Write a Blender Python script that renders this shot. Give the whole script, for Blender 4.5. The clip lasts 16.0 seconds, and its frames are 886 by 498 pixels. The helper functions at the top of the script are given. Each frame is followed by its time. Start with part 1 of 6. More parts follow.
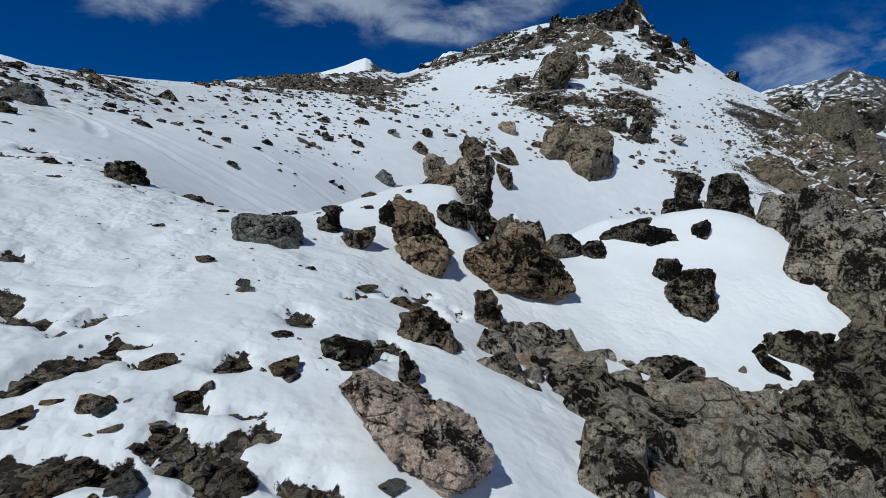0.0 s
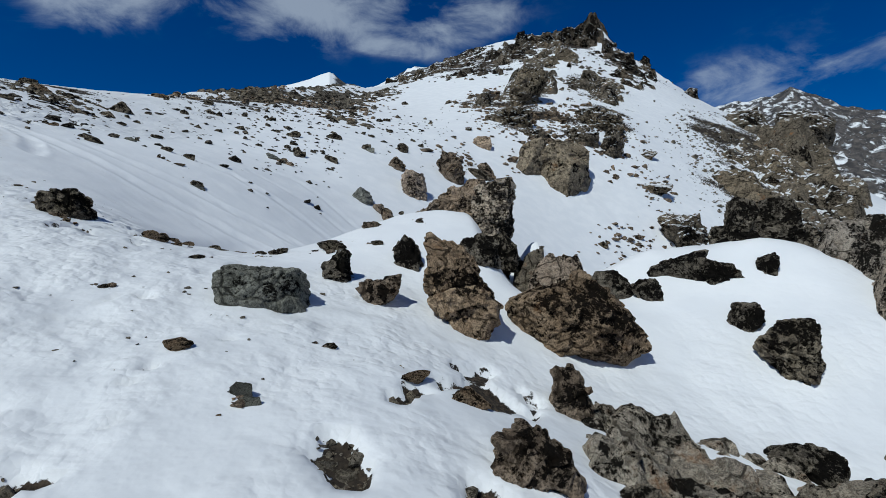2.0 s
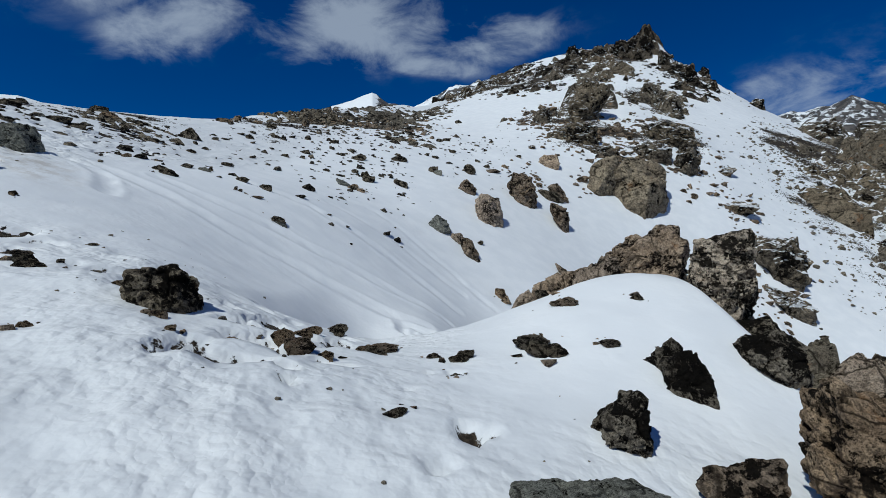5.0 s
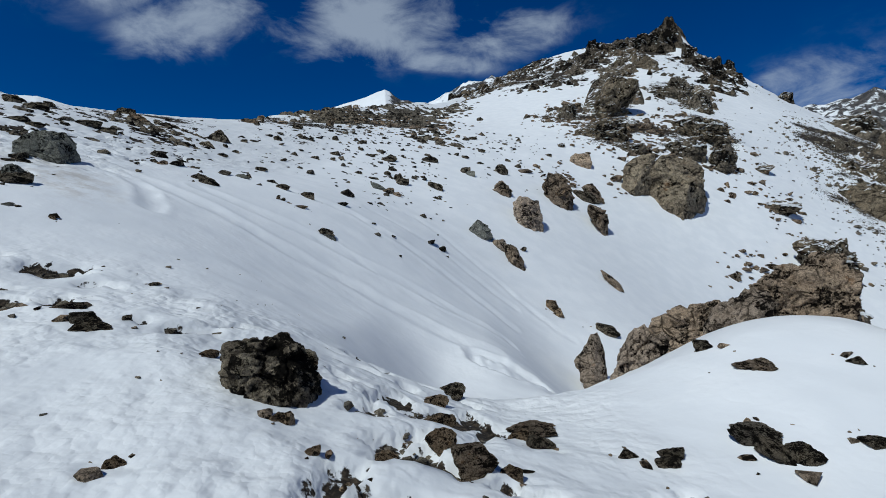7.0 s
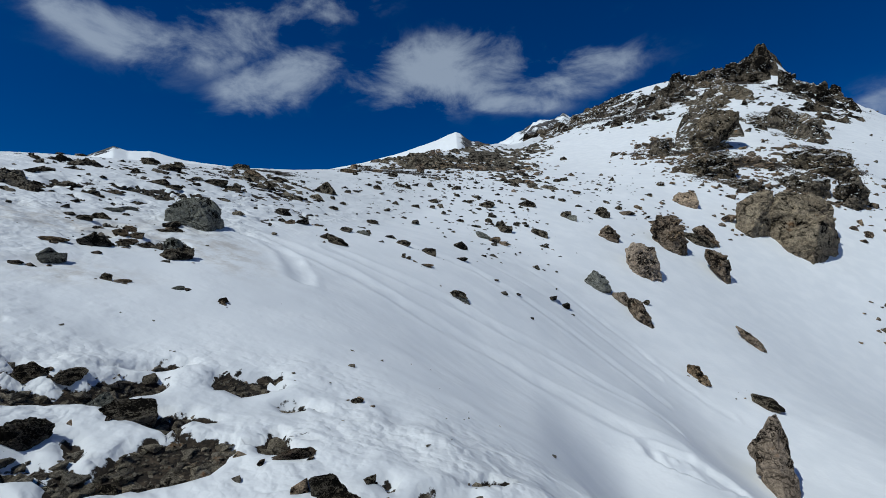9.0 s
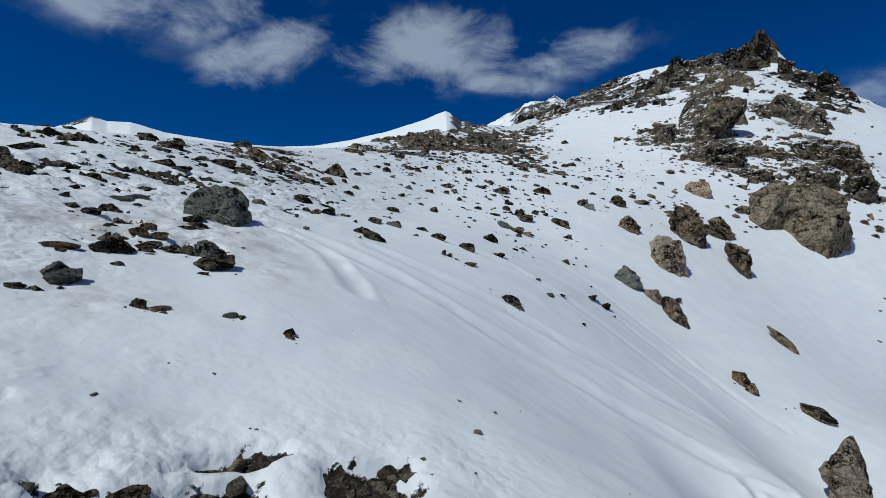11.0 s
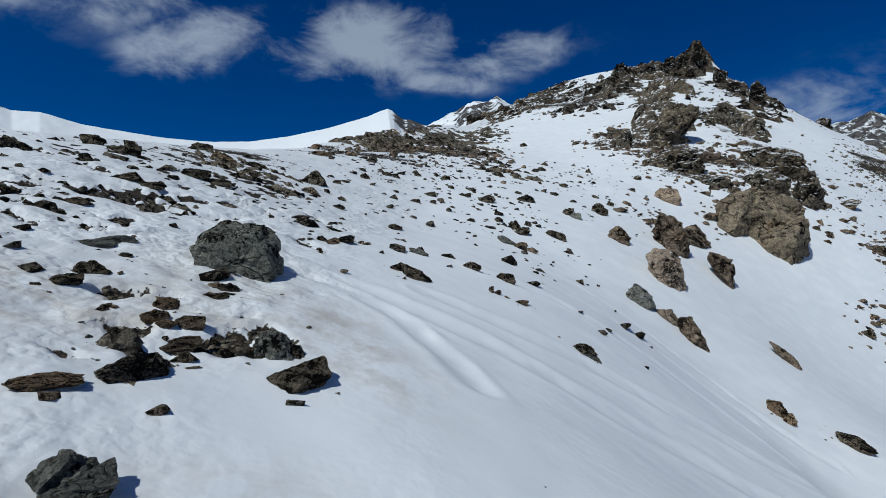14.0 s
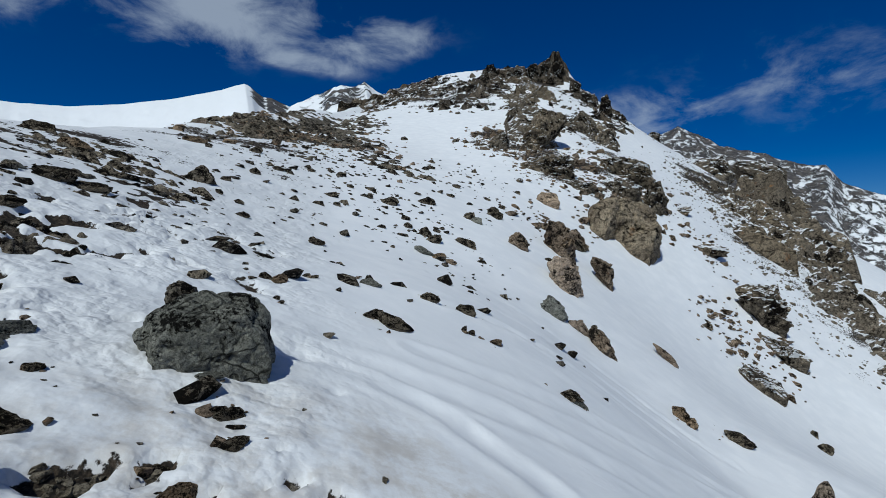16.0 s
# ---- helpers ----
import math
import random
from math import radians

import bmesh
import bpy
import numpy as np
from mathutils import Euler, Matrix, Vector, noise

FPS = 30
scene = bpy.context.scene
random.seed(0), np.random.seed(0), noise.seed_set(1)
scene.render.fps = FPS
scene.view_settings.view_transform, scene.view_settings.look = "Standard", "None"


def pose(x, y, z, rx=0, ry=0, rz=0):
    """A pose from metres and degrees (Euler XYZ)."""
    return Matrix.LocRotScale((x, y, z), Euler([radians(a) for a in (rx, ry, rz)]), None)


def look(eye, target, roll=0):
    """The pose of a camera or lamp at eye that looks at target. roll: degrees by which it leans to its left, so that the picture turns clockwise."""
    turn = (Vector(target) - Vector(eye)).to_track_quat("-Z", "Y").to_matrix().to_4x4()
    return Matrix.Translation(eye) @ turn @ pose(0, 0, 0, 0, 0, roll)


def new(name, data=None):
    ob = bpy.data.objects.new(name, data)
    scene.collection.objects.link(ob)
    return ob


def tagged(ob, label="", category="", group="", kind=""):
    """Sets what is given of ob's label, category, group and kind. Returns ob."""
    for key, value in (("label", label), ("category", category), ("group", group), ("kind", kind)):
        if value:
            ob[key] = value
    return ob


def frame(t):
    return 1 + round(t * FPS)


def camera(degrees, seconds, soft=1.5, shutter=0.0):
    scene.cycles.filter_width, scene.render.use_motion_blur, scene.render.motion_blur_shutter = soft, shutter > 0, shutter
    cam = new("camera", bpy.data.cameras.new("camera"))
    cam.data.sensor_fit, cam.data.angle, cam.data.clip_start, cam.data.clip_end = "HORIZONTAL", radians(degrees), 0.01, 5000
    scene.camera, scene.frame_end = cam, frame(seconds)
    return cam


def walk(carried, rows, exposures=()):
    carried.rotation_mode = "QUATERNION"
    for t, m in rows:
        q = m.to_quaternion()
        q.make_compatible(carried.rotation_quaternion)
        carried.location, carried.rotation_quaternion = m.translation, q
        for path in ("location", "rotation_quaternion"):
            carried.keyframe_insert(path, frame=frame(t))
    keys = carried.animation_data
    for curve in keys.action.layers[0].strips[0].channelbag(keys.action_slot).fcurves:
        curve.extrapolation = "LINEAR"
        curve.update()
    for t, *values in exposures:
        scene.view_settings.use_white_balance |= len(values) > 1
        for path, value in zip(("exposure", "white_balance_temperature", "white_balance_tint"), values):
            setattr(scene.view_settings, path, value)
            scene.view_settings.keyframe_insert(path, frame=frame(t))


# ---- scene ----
cam = camera(85.0, 16.0, soft=0.5)
METRES, EYE, TILT, LEAN, TURN = 14.5, 1.6, -4.0, 0.0, 0.0
ROWS = [
    (0.0, 0.0, 0.0, 0.0, 0.0, 0.0, 0.0),
    (0.5, -0.0062, 0.0249, 0.0013, -5.27, -1.94, 0.36),
    (1.0, -0.018, 0.0494, 0.0118, -5.97, -3.1, 1.3),
    (1.5, -0.0337, 0.0687, 0.0245, -7.95, -0.52, 1.16),
    (2.0, -0.0505, 0.0896, 0.0262, -3.96, 1.56, 0.97),
    (2.5, -0.0644, 0.1173, 0.0332, -0.52, 1.25, 0.69),
    (3.0, -0.0847, 0.1441, 0.0416, -2.63, 1.12, 0.37),
    (3.5, -0.1036, 0.1693, 0.0521, -3.39, 2.34, 0.55),
    (4.0, -0.1274, 0.193, 0.0628, -1.39, 3.16, 0.98),
    (6.5, -0.2238, 0.283, 0.1052, 1.39, 3.65, 0.7),
    (7.0, -0.247, 0.2991, 0.1142, 2.07, 3.16, 0.78),
    (7.5, -0.2713, 0.3112, 0.1249, 4.52, 3.35, 0.68),
    (8.0, -0.3001, 0.3256, 0.1374, 8.54, 4.73, 0.33),
    (8.5, -0.3292, 0.3329, 0.1502, 10.2, 6.29, 0.15),
    (9.0, -0.3529, 0.3541, 0.156, 10.29, 7.74, 0.24),
    (11.5, -0.4787, 0.433, 0.1955, 8.3, 4.76, -0.85),
    (12.0, -0.5082, 0.452, 0.2006, 10.97, 4.24, -1.04),
    (12.5, -0.5311, 0.4652, 0.2153, 13.23, 3.79, -0.76),
    (13.0, -0.5493, 0.4789, 0.2299, 5.66, 4.25, 0.14),
    (13.5, -0.568, 0.4998, 0.2382, 1.63, 5.53, 0.4),
    (14.0, -0.591, 0.5159, 0.2451, 1.67, 5.23, 0.39),
    (14.5, -0.6227, 0.534, 0.2566, -2.85, 3.8, -0.07),
    (15.0, -0.647, 0.5656, 0.268, -5.55, 2.93, -0.01),
    (15.5, -0.6735, 0.5852, 0.28, -7.78, 3.2, 0.36),
    (16.0, -0.6992, 0.6003, 0.3023, -14.37, 3.64, 1.0),
]
walk(cam, [(t, pose(0, 0, EYE, TILT, LEAN, TURN) @ pose(METRES * x, METRES * y, METRES * z, 90 + pitch, roll, yaw)) for t, x, y, z, yaw, pitch, roll in ROWS], exposures=[(0.0, 0.0, 5960, 1), (16.0, 0.0, 5960, 1)])

# ---- daylight ----
SUN = Vector((-0.40, -0.46, 0.79)).normalized()
sun_elevation = math.asin(SUN.z)
sun_rotation = math.atan2(SUN.x, SUN.y)

lamp = new("sun", bpy.data.lights.new("sun", "SUN"))
lamp.data.energy, lamp.data.angle, lamp.data.color = 2.9, radians(0.5), (1.0, 0.965, 0.91)
lamp.matrix_world = look(SUN * 50, (0, 0, 0))

world = bpy.data.worlds.new("sky")
scene.world = world
world.use_nodes = True
wn, wl = world.node_tree.nodes, world.node_tree.links
wn.clear()


def wnode(kind, **sets):
    n = wn.new(kind)
    for k, v in sets.items():
        n.inputs[k].default_value = v
    return n


def wmath(op, a, b=None):
    n = wn.new("ShaderNodeMath")
    n.operation = op
    for i, v in enumerate((a, b)):
        if v is None:
            continue
        if isinstance(v, (int, float)):
            n.inputs[i].default_value = v
        else:
            wl.new(v, n.inputs[i])
    return n.outputs[0]


sky = wn.new("ShaderNodeTexSky")
sky.sky_type, sky.sun_disc = "NISHITA", False
sky.sun_elevation, sky.sun_rotation = sun_elevation, sun_rotation
sky.altitude, sky.air_density, sky.dust_density, sky.ozone_density = 3000, 1.0, 0.1, 6.0
coord = wn.new("ShaderNodeTexCoord")


def wdot(vec):
    n = wn.new("ShaderNodeVectorMath")
    n.operation = "DOT_PRODUCT"
    wl.new(coord.outputs["Generated"], n.inputs[0])
    n.inputs[1].default_value = vec
    return n.outputs["Value"]


def cloud(azimuth, height, wide, tall, slant, density):
    """A wisp of cloud: bearing from +y to the right, height above the horizon, half extents and slant, all in degrees."""
    a, e, s = radians(azimuth), radians(height), radians(slant)
    mid = Vector((math.sin(a) * math.cos(e), math.cos(a) * math.cos(e), math.sin(e)))
    right = Vector((math.cos(a), -math.sin(a), 0))
    up = right.cross(mid)
    u, v = right * math.cos(s) + up * math.sin(s), up * math.cos(s) - right * math.sin(s)
    du, dv = wmath("DIVIDE", wdot(u), math.sin(radians(wide))), wmath("DIVIDE", wdot(v), math.sin(radians(tall)))
    r2 = wmath("ADD", wmath("MULTIPLY", du, du), wmath("MULTIPLY", dv, dv))
    front = wmath("GREATER_THAN", wdot(mid), 0.0)
    return wmath("MULTIPLY", wmath("MULTIPLY", wmath("EXPONENT", wmath("MULTIPLY", r2, -1.6)), density), front)


CLOUDS = 0.0
for wisp in (
    cloud(-9.5, 24.0, 11.5, 4.6, 4, 1.0), cloud(-2.5, 20.6, 8.0, 1.5, -6, 0.85), cloud(5.0, 22.6, 9.5, 3.0, 8, 0.75), cloud(-15.5, 21.5, 4.0, 2.4, 30, 0.7),
    cloud(-37.5, 25.5, 10.5, 4.2, 12, 0.72), cloud(-28.5, 22.2, 8.0, 3.2, 24, 0.85), cloud(-47.0, 24.5, 9.0, 3.0, -22, 0.5), cloud(-26.0, 29.0, 10.0, 2.5, 14, 0.5),
    cloud(36.5, 14.0, 11.0, 3.2, 2, 0.62), cloud(52.0, 15.5, 18.0, 5.5, -6, 0.3), cloud(30.0, 30.0, 28.0, 2.0, 4, 0.22),
):
    CLOUDS = wmath("MAXIMUM", CLOUDS, wisp)
stretch = wn.new("ShaderNodeMapping")
stretch.inputs["Rotation"].default_value = (0, radians(12), radians(8))
stretch.inputs["Scale"].default_value = (4.4, 4.4, 8.5)
wl.new(coord.outputs["Generated"], stretch.inputs["Vector"])
puff = wnode("ShaderNodeTexNoise", Scale=1.5, Detail=12.0, Roughness=0.62, Distortion=0.35)
wl.new(stretch.outputs[0], puff.inputs["Vector"])
wide_puff = wnode("ShaderNodeTexNoise", Scale=0.7, Detail=3.0, Roughness=0.5, Distortion=0.3)
wl.new(stretch.outputs[0], wide_puff.inputs["Vector"])
# Unseen cloud behind the view, added to fill the shadows with pale light.
behind = wn.new("ShaderNodeMapRange")
behind.interpolation_type = "SMOOTHSTEP"
behind.inputs["From Min"].default_value, behind.inputs["From Max"].default_value = -0.05, 0.55
wl.new(wdot((-0.25, -0.97, 0.0)), behind.inputs["Value"])
CLOUDS = wmath("MAXIMUM", CLOUDS, wmath("MULTIPLY", behind.outputs[0], 0.3))
cover = wmath("ADD", wmath("MULTIPLY", wmath("SUBTRACT", puff.outputs["Fac"], 0.5), 2.9), wmath("MULTIPLY", wmath("SUBTRACT", wide_puff.outputs["Fac"], 0.5), 1.2))
cover = wmath("MULTIPLY", wmath("ADD", cover, wmath("MULTIPLY", wmath("MINIMUM", CLOUDS, 1.0), 0.8)), wmath("MINIMUM", wmath("MULTIPLY", CLOUDS, 3.0), 1.0))
soft = wn.new("ShaderNodeMapRange")
soft.interpolation_type = "SMOOTHSTEP"
soft.inputs["From Min"].default_value, soft.inputs["From Max"].default_value = 0.0, 1.0
soft.inputs["To Max"].default_value = 0.56
wl.new(cover, soft.inputs["Value"])
mixed = wn.new("ShaderNodeMix")
mixed.data_type = "RGBA"
wl.new(soft.outputs[0], mixed.inputs["Factor"])
deep = wn.new("ShaderNodeHueSaturation")
deep.inputs["Hue"].default_value, deep.inputs["Saturation"].default_value, deep.inputs["Value"].default_value = 0.512, 1.38, 0.94
wl.new(sky.outputs[0], deep.inputs["Color"])
wl.new(deep.outputs[0], mixed.inputs["A"])
mixed.inputs["B"].default_value = (9.5, 10.2, 11.5, 1)
back = wnode("ShaderNodeBackground", Strength=0.052)
wl.new(mixed.outputs["Result"], back.inputs["Color"])
wout = wn.new("ShaderNodeOutputWorld")
wl.new(back.outputs[0], wout.inputs["Surface"])

# ---- materials ----
class Shade:
    """Short hands for building node materials."""

    def __init__(self, name):
        self.m = bpy.data.materials.new(name)
        self.m.use_nodes = True
        self.t = self.m.node_tree
        self.b = self.t.nodes["Principled BSDF"]
        self.pos = self.t.nodes.new("ShaderNodeTexCoord").outputs["Object"]

    def put(self, socket, v):
        if isinstance(v, (int, float)):
            socket.default_value = v
        elif isinstance(v, tuple):
            socket.default_value = v if len(v) != 3 or socket.type == "VECTOR" else (*v, 1)
        else:
            self.t.links.new(v, socket)

    def noise(self, scale, detail=4.0, rough=0.55, warp=0.0, at=None):
        n = self.t.nodes.new("ShaderNodeTexNoise")
        self.put(n.inputs["Vector"], at or self.pos)
        for k, v in (("Scale", scale), ("Detail", detail), ("Roughness", rough), ("Distortion", warp)):
            n.inputs[k].default_value = v
        return n.outputs["Fac"]

    def cells(self, scale, feature="F1", at=None):
        n = self.t.nodes.new("ShaderNodeTexVoronoi")
        n.feature = feature
        self.put(n.inputs["Vector"], at or self.pos)
        n.inputs["Scale"].default_value = scale
        return n.outputs["Distance"]

    def scaled(self, x, y, z, turn=(0, 0, 0)):
        n = self.t.nodes.new("ShaderNodeMapping")
        self.put(n.inputs["Vector"], self.pos)
        n.inputs["Scale"].default_value = (x, y, z)
        n.inputs["Rotation"].default_value = turn
        return n.outputs[0]

    def ramp(self, v, low, high):
        n = self.t.nodes.new("ShaderNodeMapRange")
        n.interpolation_type = "SMOOTHSTEP"
        self.put(n.inputs["Value"], v)
        n.inputs["From Min"].default_value, n.inputs["From Max"].default_value = low, high
        return n.outputs[0]

    def calc(self, op, a, b=0.0):
        n = self.t.nodes.new("ShaderNodeMath")
        n.operation = op
        self.put(n.inputs[0], a)
        self.put(n.inputs[1], b)
        return n.outputs[0]

    def mix(self, f, a, b):
        n = self.t.nodes.new("ShaderNodeMix")
        n.data_type = "RGBA"
        self.put(n.inputs["Factor"], f)
        self.put(n.inputs["A"], a)
        self.put(n.inputs["B"], b)
        return n.outputs["Result"]

    def blend(self, f, a, b):
        n = self.t.nodes.new("ShaderNodeMix")
        self.put(n.inputs["Factor"], f)
        self.put(n.inputs["A"], a)
        self.put(n.inputs["B"], b)
        return n.outputs["Result"]

    def attribute(self, name):
        n = self.t.nodes.new("ShaderNodeAttribute")
        n.attribute_name = name
        return n.outputs["Fac"]

    def facing_up(self):
        g, s = self.t.nodes.new("ShaderNodeNewGeometry"), self.t.nodes.new("ShaderNodeSeparateXYZ")
        self.t.links.new(g.outputs["Normal"], s.inputs[0])
        return s.outputs["Z"]

    def chance(self):
        return self.t.nodes.new("ShaderNodeObjectInfo").outputs["Random"]

    def bump(self, height, strength, distance):
        n = self.t.nodes.new("ShaderNodeBump")
        self.put(n.inputs["Height"], height)
        n.inputs["Strength"].default_value, n.inputs["Distance"].default_value = strength, distance
        return n.outputs[0]

    def done(self, colour, rough, normal=None):
        self.put(self.b.inputs["Base Color"], colour)
        self.put(self.b.inputs["Roughness"], rough)
        if normal is not None:
            self.put(self.b.inputs["Normal"], normal)
        return self.m


def stone(name, pale, mid, dark, lichen, size=1.0, orange=0.0, crust=(0.0055, 0.005, 0.0045), snow=0.0):
    """Weathered rock: lit tan or grey faces with a salt and pepper grain, rusty stains, cracks and clumps of black lichen.
    lichen: how much of it is crusted, -1 to 1; size: metres of its largest blotches."""
    s = Shade(name)
    k = 1.0 / size
    blotch, grain, fine = s.noise(1.7 * k, 5, 0.6, 0.5), s.noise(9 * k, 8, 0.72), s.noise(48 * k, 4, 0.75)
    colour = s.mix(s.ramp(blotch, 0.38, 0.60), mid, pale)
    colour = s.mix(s.calc("MULTIPLY", s.ramp(grain, 0.53, 0.41), 0.75), colour, dark)
    colour = s.mix(s.calc("MULTIPLY", s.ramp(fine, 0.52, 0.41), 0.7), colour, tuple(c * 0.4 for c in dark))
    colour = s.mix(s.calc("MULTIPLY", s.ramp(s.noise(31 * k, 5, 0.75), 0.55, 0.66), 0.5), colour, tuple(min(c * 1.4, 0.7) for c in pale))
    hue = s.t.nodes.new("ShaderNodeHueSaturation")
    piece = s.t.nodes.new("ShaderNodeNewGeometry").outputs["Random Per Island"]
    s.put(hue.inputs["Value"], s.calc("ADD", 0.70, s.calc("ADD", s.calc("MULTIPLY", s.chance(), 0.3), s.calc("MULTIPLY", piece, 0.3))))
    s.put(hue.inputs["Saturation"], s.calc("ADD", 0.8, s.calc("MULTIPLY", piece, 0.25)))
    s.put(hue.inputs["Color"], colour)
    colour = hue.outputs[0]
    if orange:
        colour = s.mix(s.calc("MULTIPLY", s.ramp(s.noise(2.6 * k, 8, 0.7), 0.63 - 0.12 * orange, 0.72), 0.7), colour, (0.34, 0.165, 0.065))
    wob = s.t.nodes.new("ShaderNodeTexNoise")
    s.put(wob.inputs["Vector"], s.pos)
    wob.inputs["Scale"].default_value, wob.inputs["Detail"].default_value = 3.2 * k, 5
    bent = s.t.nodes.new("ShaderNodeVectorMath")
    bent.operation = "MULTIPLY_ADD"
    s.put(bent.inputs[0], wob.outputs["Color"])
    bent.inputs[1].default_value = (0.42 * size,) * 3
    s.put(bent.inputs[2], s.scaled(1.0, 1.0, 1.9, (0.35, 0.5, 0.3)))
    gap = s.cells(1.15 * k, "DISTANCE_TO_EDGE", bent.outputs[0])
    crack = s.calc("MAXIMUM", s.ramp(gap, 0.008, 0.040), s.ramp(s.noise(1.4 * k, 3, 0.5), 0.44, 0.56))
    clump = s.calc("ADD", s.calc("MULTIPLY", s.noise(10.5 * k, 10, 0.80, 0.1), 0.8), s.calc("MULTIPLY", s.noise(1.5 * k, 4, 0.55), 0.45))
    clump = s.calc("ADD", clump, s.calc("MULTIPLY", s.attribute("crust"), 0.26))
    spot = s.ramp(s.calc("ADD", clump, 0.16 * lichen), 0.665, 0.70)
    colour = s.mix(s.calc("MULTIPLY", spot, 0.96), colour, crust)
    colour = s.mix(s.calc("MULTIPLY", s.calc("SUBTRACT", 1.0, crack), 0.8), colour, tuple(c * 0.25 for c in dark))
    height = s.calc("ADD", s.calc("MULTIPLY", grain, 1.1), s.calc("MULTIPLY", fine, 0.35))
    height = s.calc("ADD", height, s.calc("MULTIPLY", crack, 0.45))
    height = s.calc("ADD", height, s.calc("MULTIPLY", spot, s.calc("ADD", 0.18, s.calc("MULTIPLY", fine, 0.5))))
    if snow:
        ledge = s.ramp(s.calc("ADD", s.facing_up(), s.calc("MULTIPLY", s.calc("SUBTRACT", s.noise(2.4 * k, 7, 0.7), 0.5), 1.7)), 0.68, 0.76)
        colour = s.mix(s.calc("MULTIPLY", ledge, snow), colour, (0.85, 0.86, 0.87))
    s.b.inputs["Specular IOR Level"].default_value = 0.04
    return s.done(colour, s.blend(spot, 0.80, 0.97), s.bump(height, 1.0, 0.08 * size))


STONES = {
    "grey": stone("grey_stone", (0.33, 0.325, 0.275), (0.215, 0.212, 0.178), (0.07, 0.069, 0.058), -0.22, 0.4),
    "brown": stone("brown_stone", (0.45, 0.335, 0.225), (0.30, 0.215, 0.14), (0.09, 0.066, 0.045), 0.16, 0.55, 0.75),
    "black": stone("lichen_stone", (0.33, 0.28, 0.205), (0.20, 0.165, 0.12), (0.06, 0.05, 0.04), 0.38, 0.5, 0.2),
    "tan": stone("tan_stone", (0.54, 0.415, 0.30), (0.40, 0.30, 0.21), (0.14, 0.105, 0.075), -0.05, 0.5, 0.45),
    "slab": stone("slab_stone", (0.58, 0.49, 0.37), (0.42, 0.35, 0.265), (0.16, 0.132, 0.10), 0.08, 0.6, 0.9),
    "granite": stone("granite", (0.70, 0.555, 0.45), (0.56, 0.42, 0.325), (0.19, 0.155, 0.125), -0.04, 0.26, 0.2),
    "crag": stone("crag_stone", (0.31, 0.25, 0.175), (0.19, 0.152, 0.105), (0.055, 0.045, 0.034), 0.0, 2.4, 0.35, snow=1.0),
    "ridge": stone("ridge_stone", (0.235, 0.185, 0.13), (0.14, 0.11, 0.077), (0.045, 0.037, 0.028), 0.45, 2.4, 0.3, snow=1.0),
    "monolith": stone("monolith_stone", (0.39, 0.32, 0.225), (0.26, 0.208, 0.148), (0.085, 0.07, 0.052), -0.35, 2.4, 0.3),
    "crusted": stone("crusted_stone", (0.62, 0.52, 0.405), (0.47, 0.385, 0.295), (0.19, 0.155, 0.12), 0.30, 0.45, 0.6),
    "scree": stone("scree_stone", (0.34, 0.29, 0.215), (0.20, 0.168, 0.122), (0.065, 0.054, 0.042), -0.3, 0.45, 0.35),
}


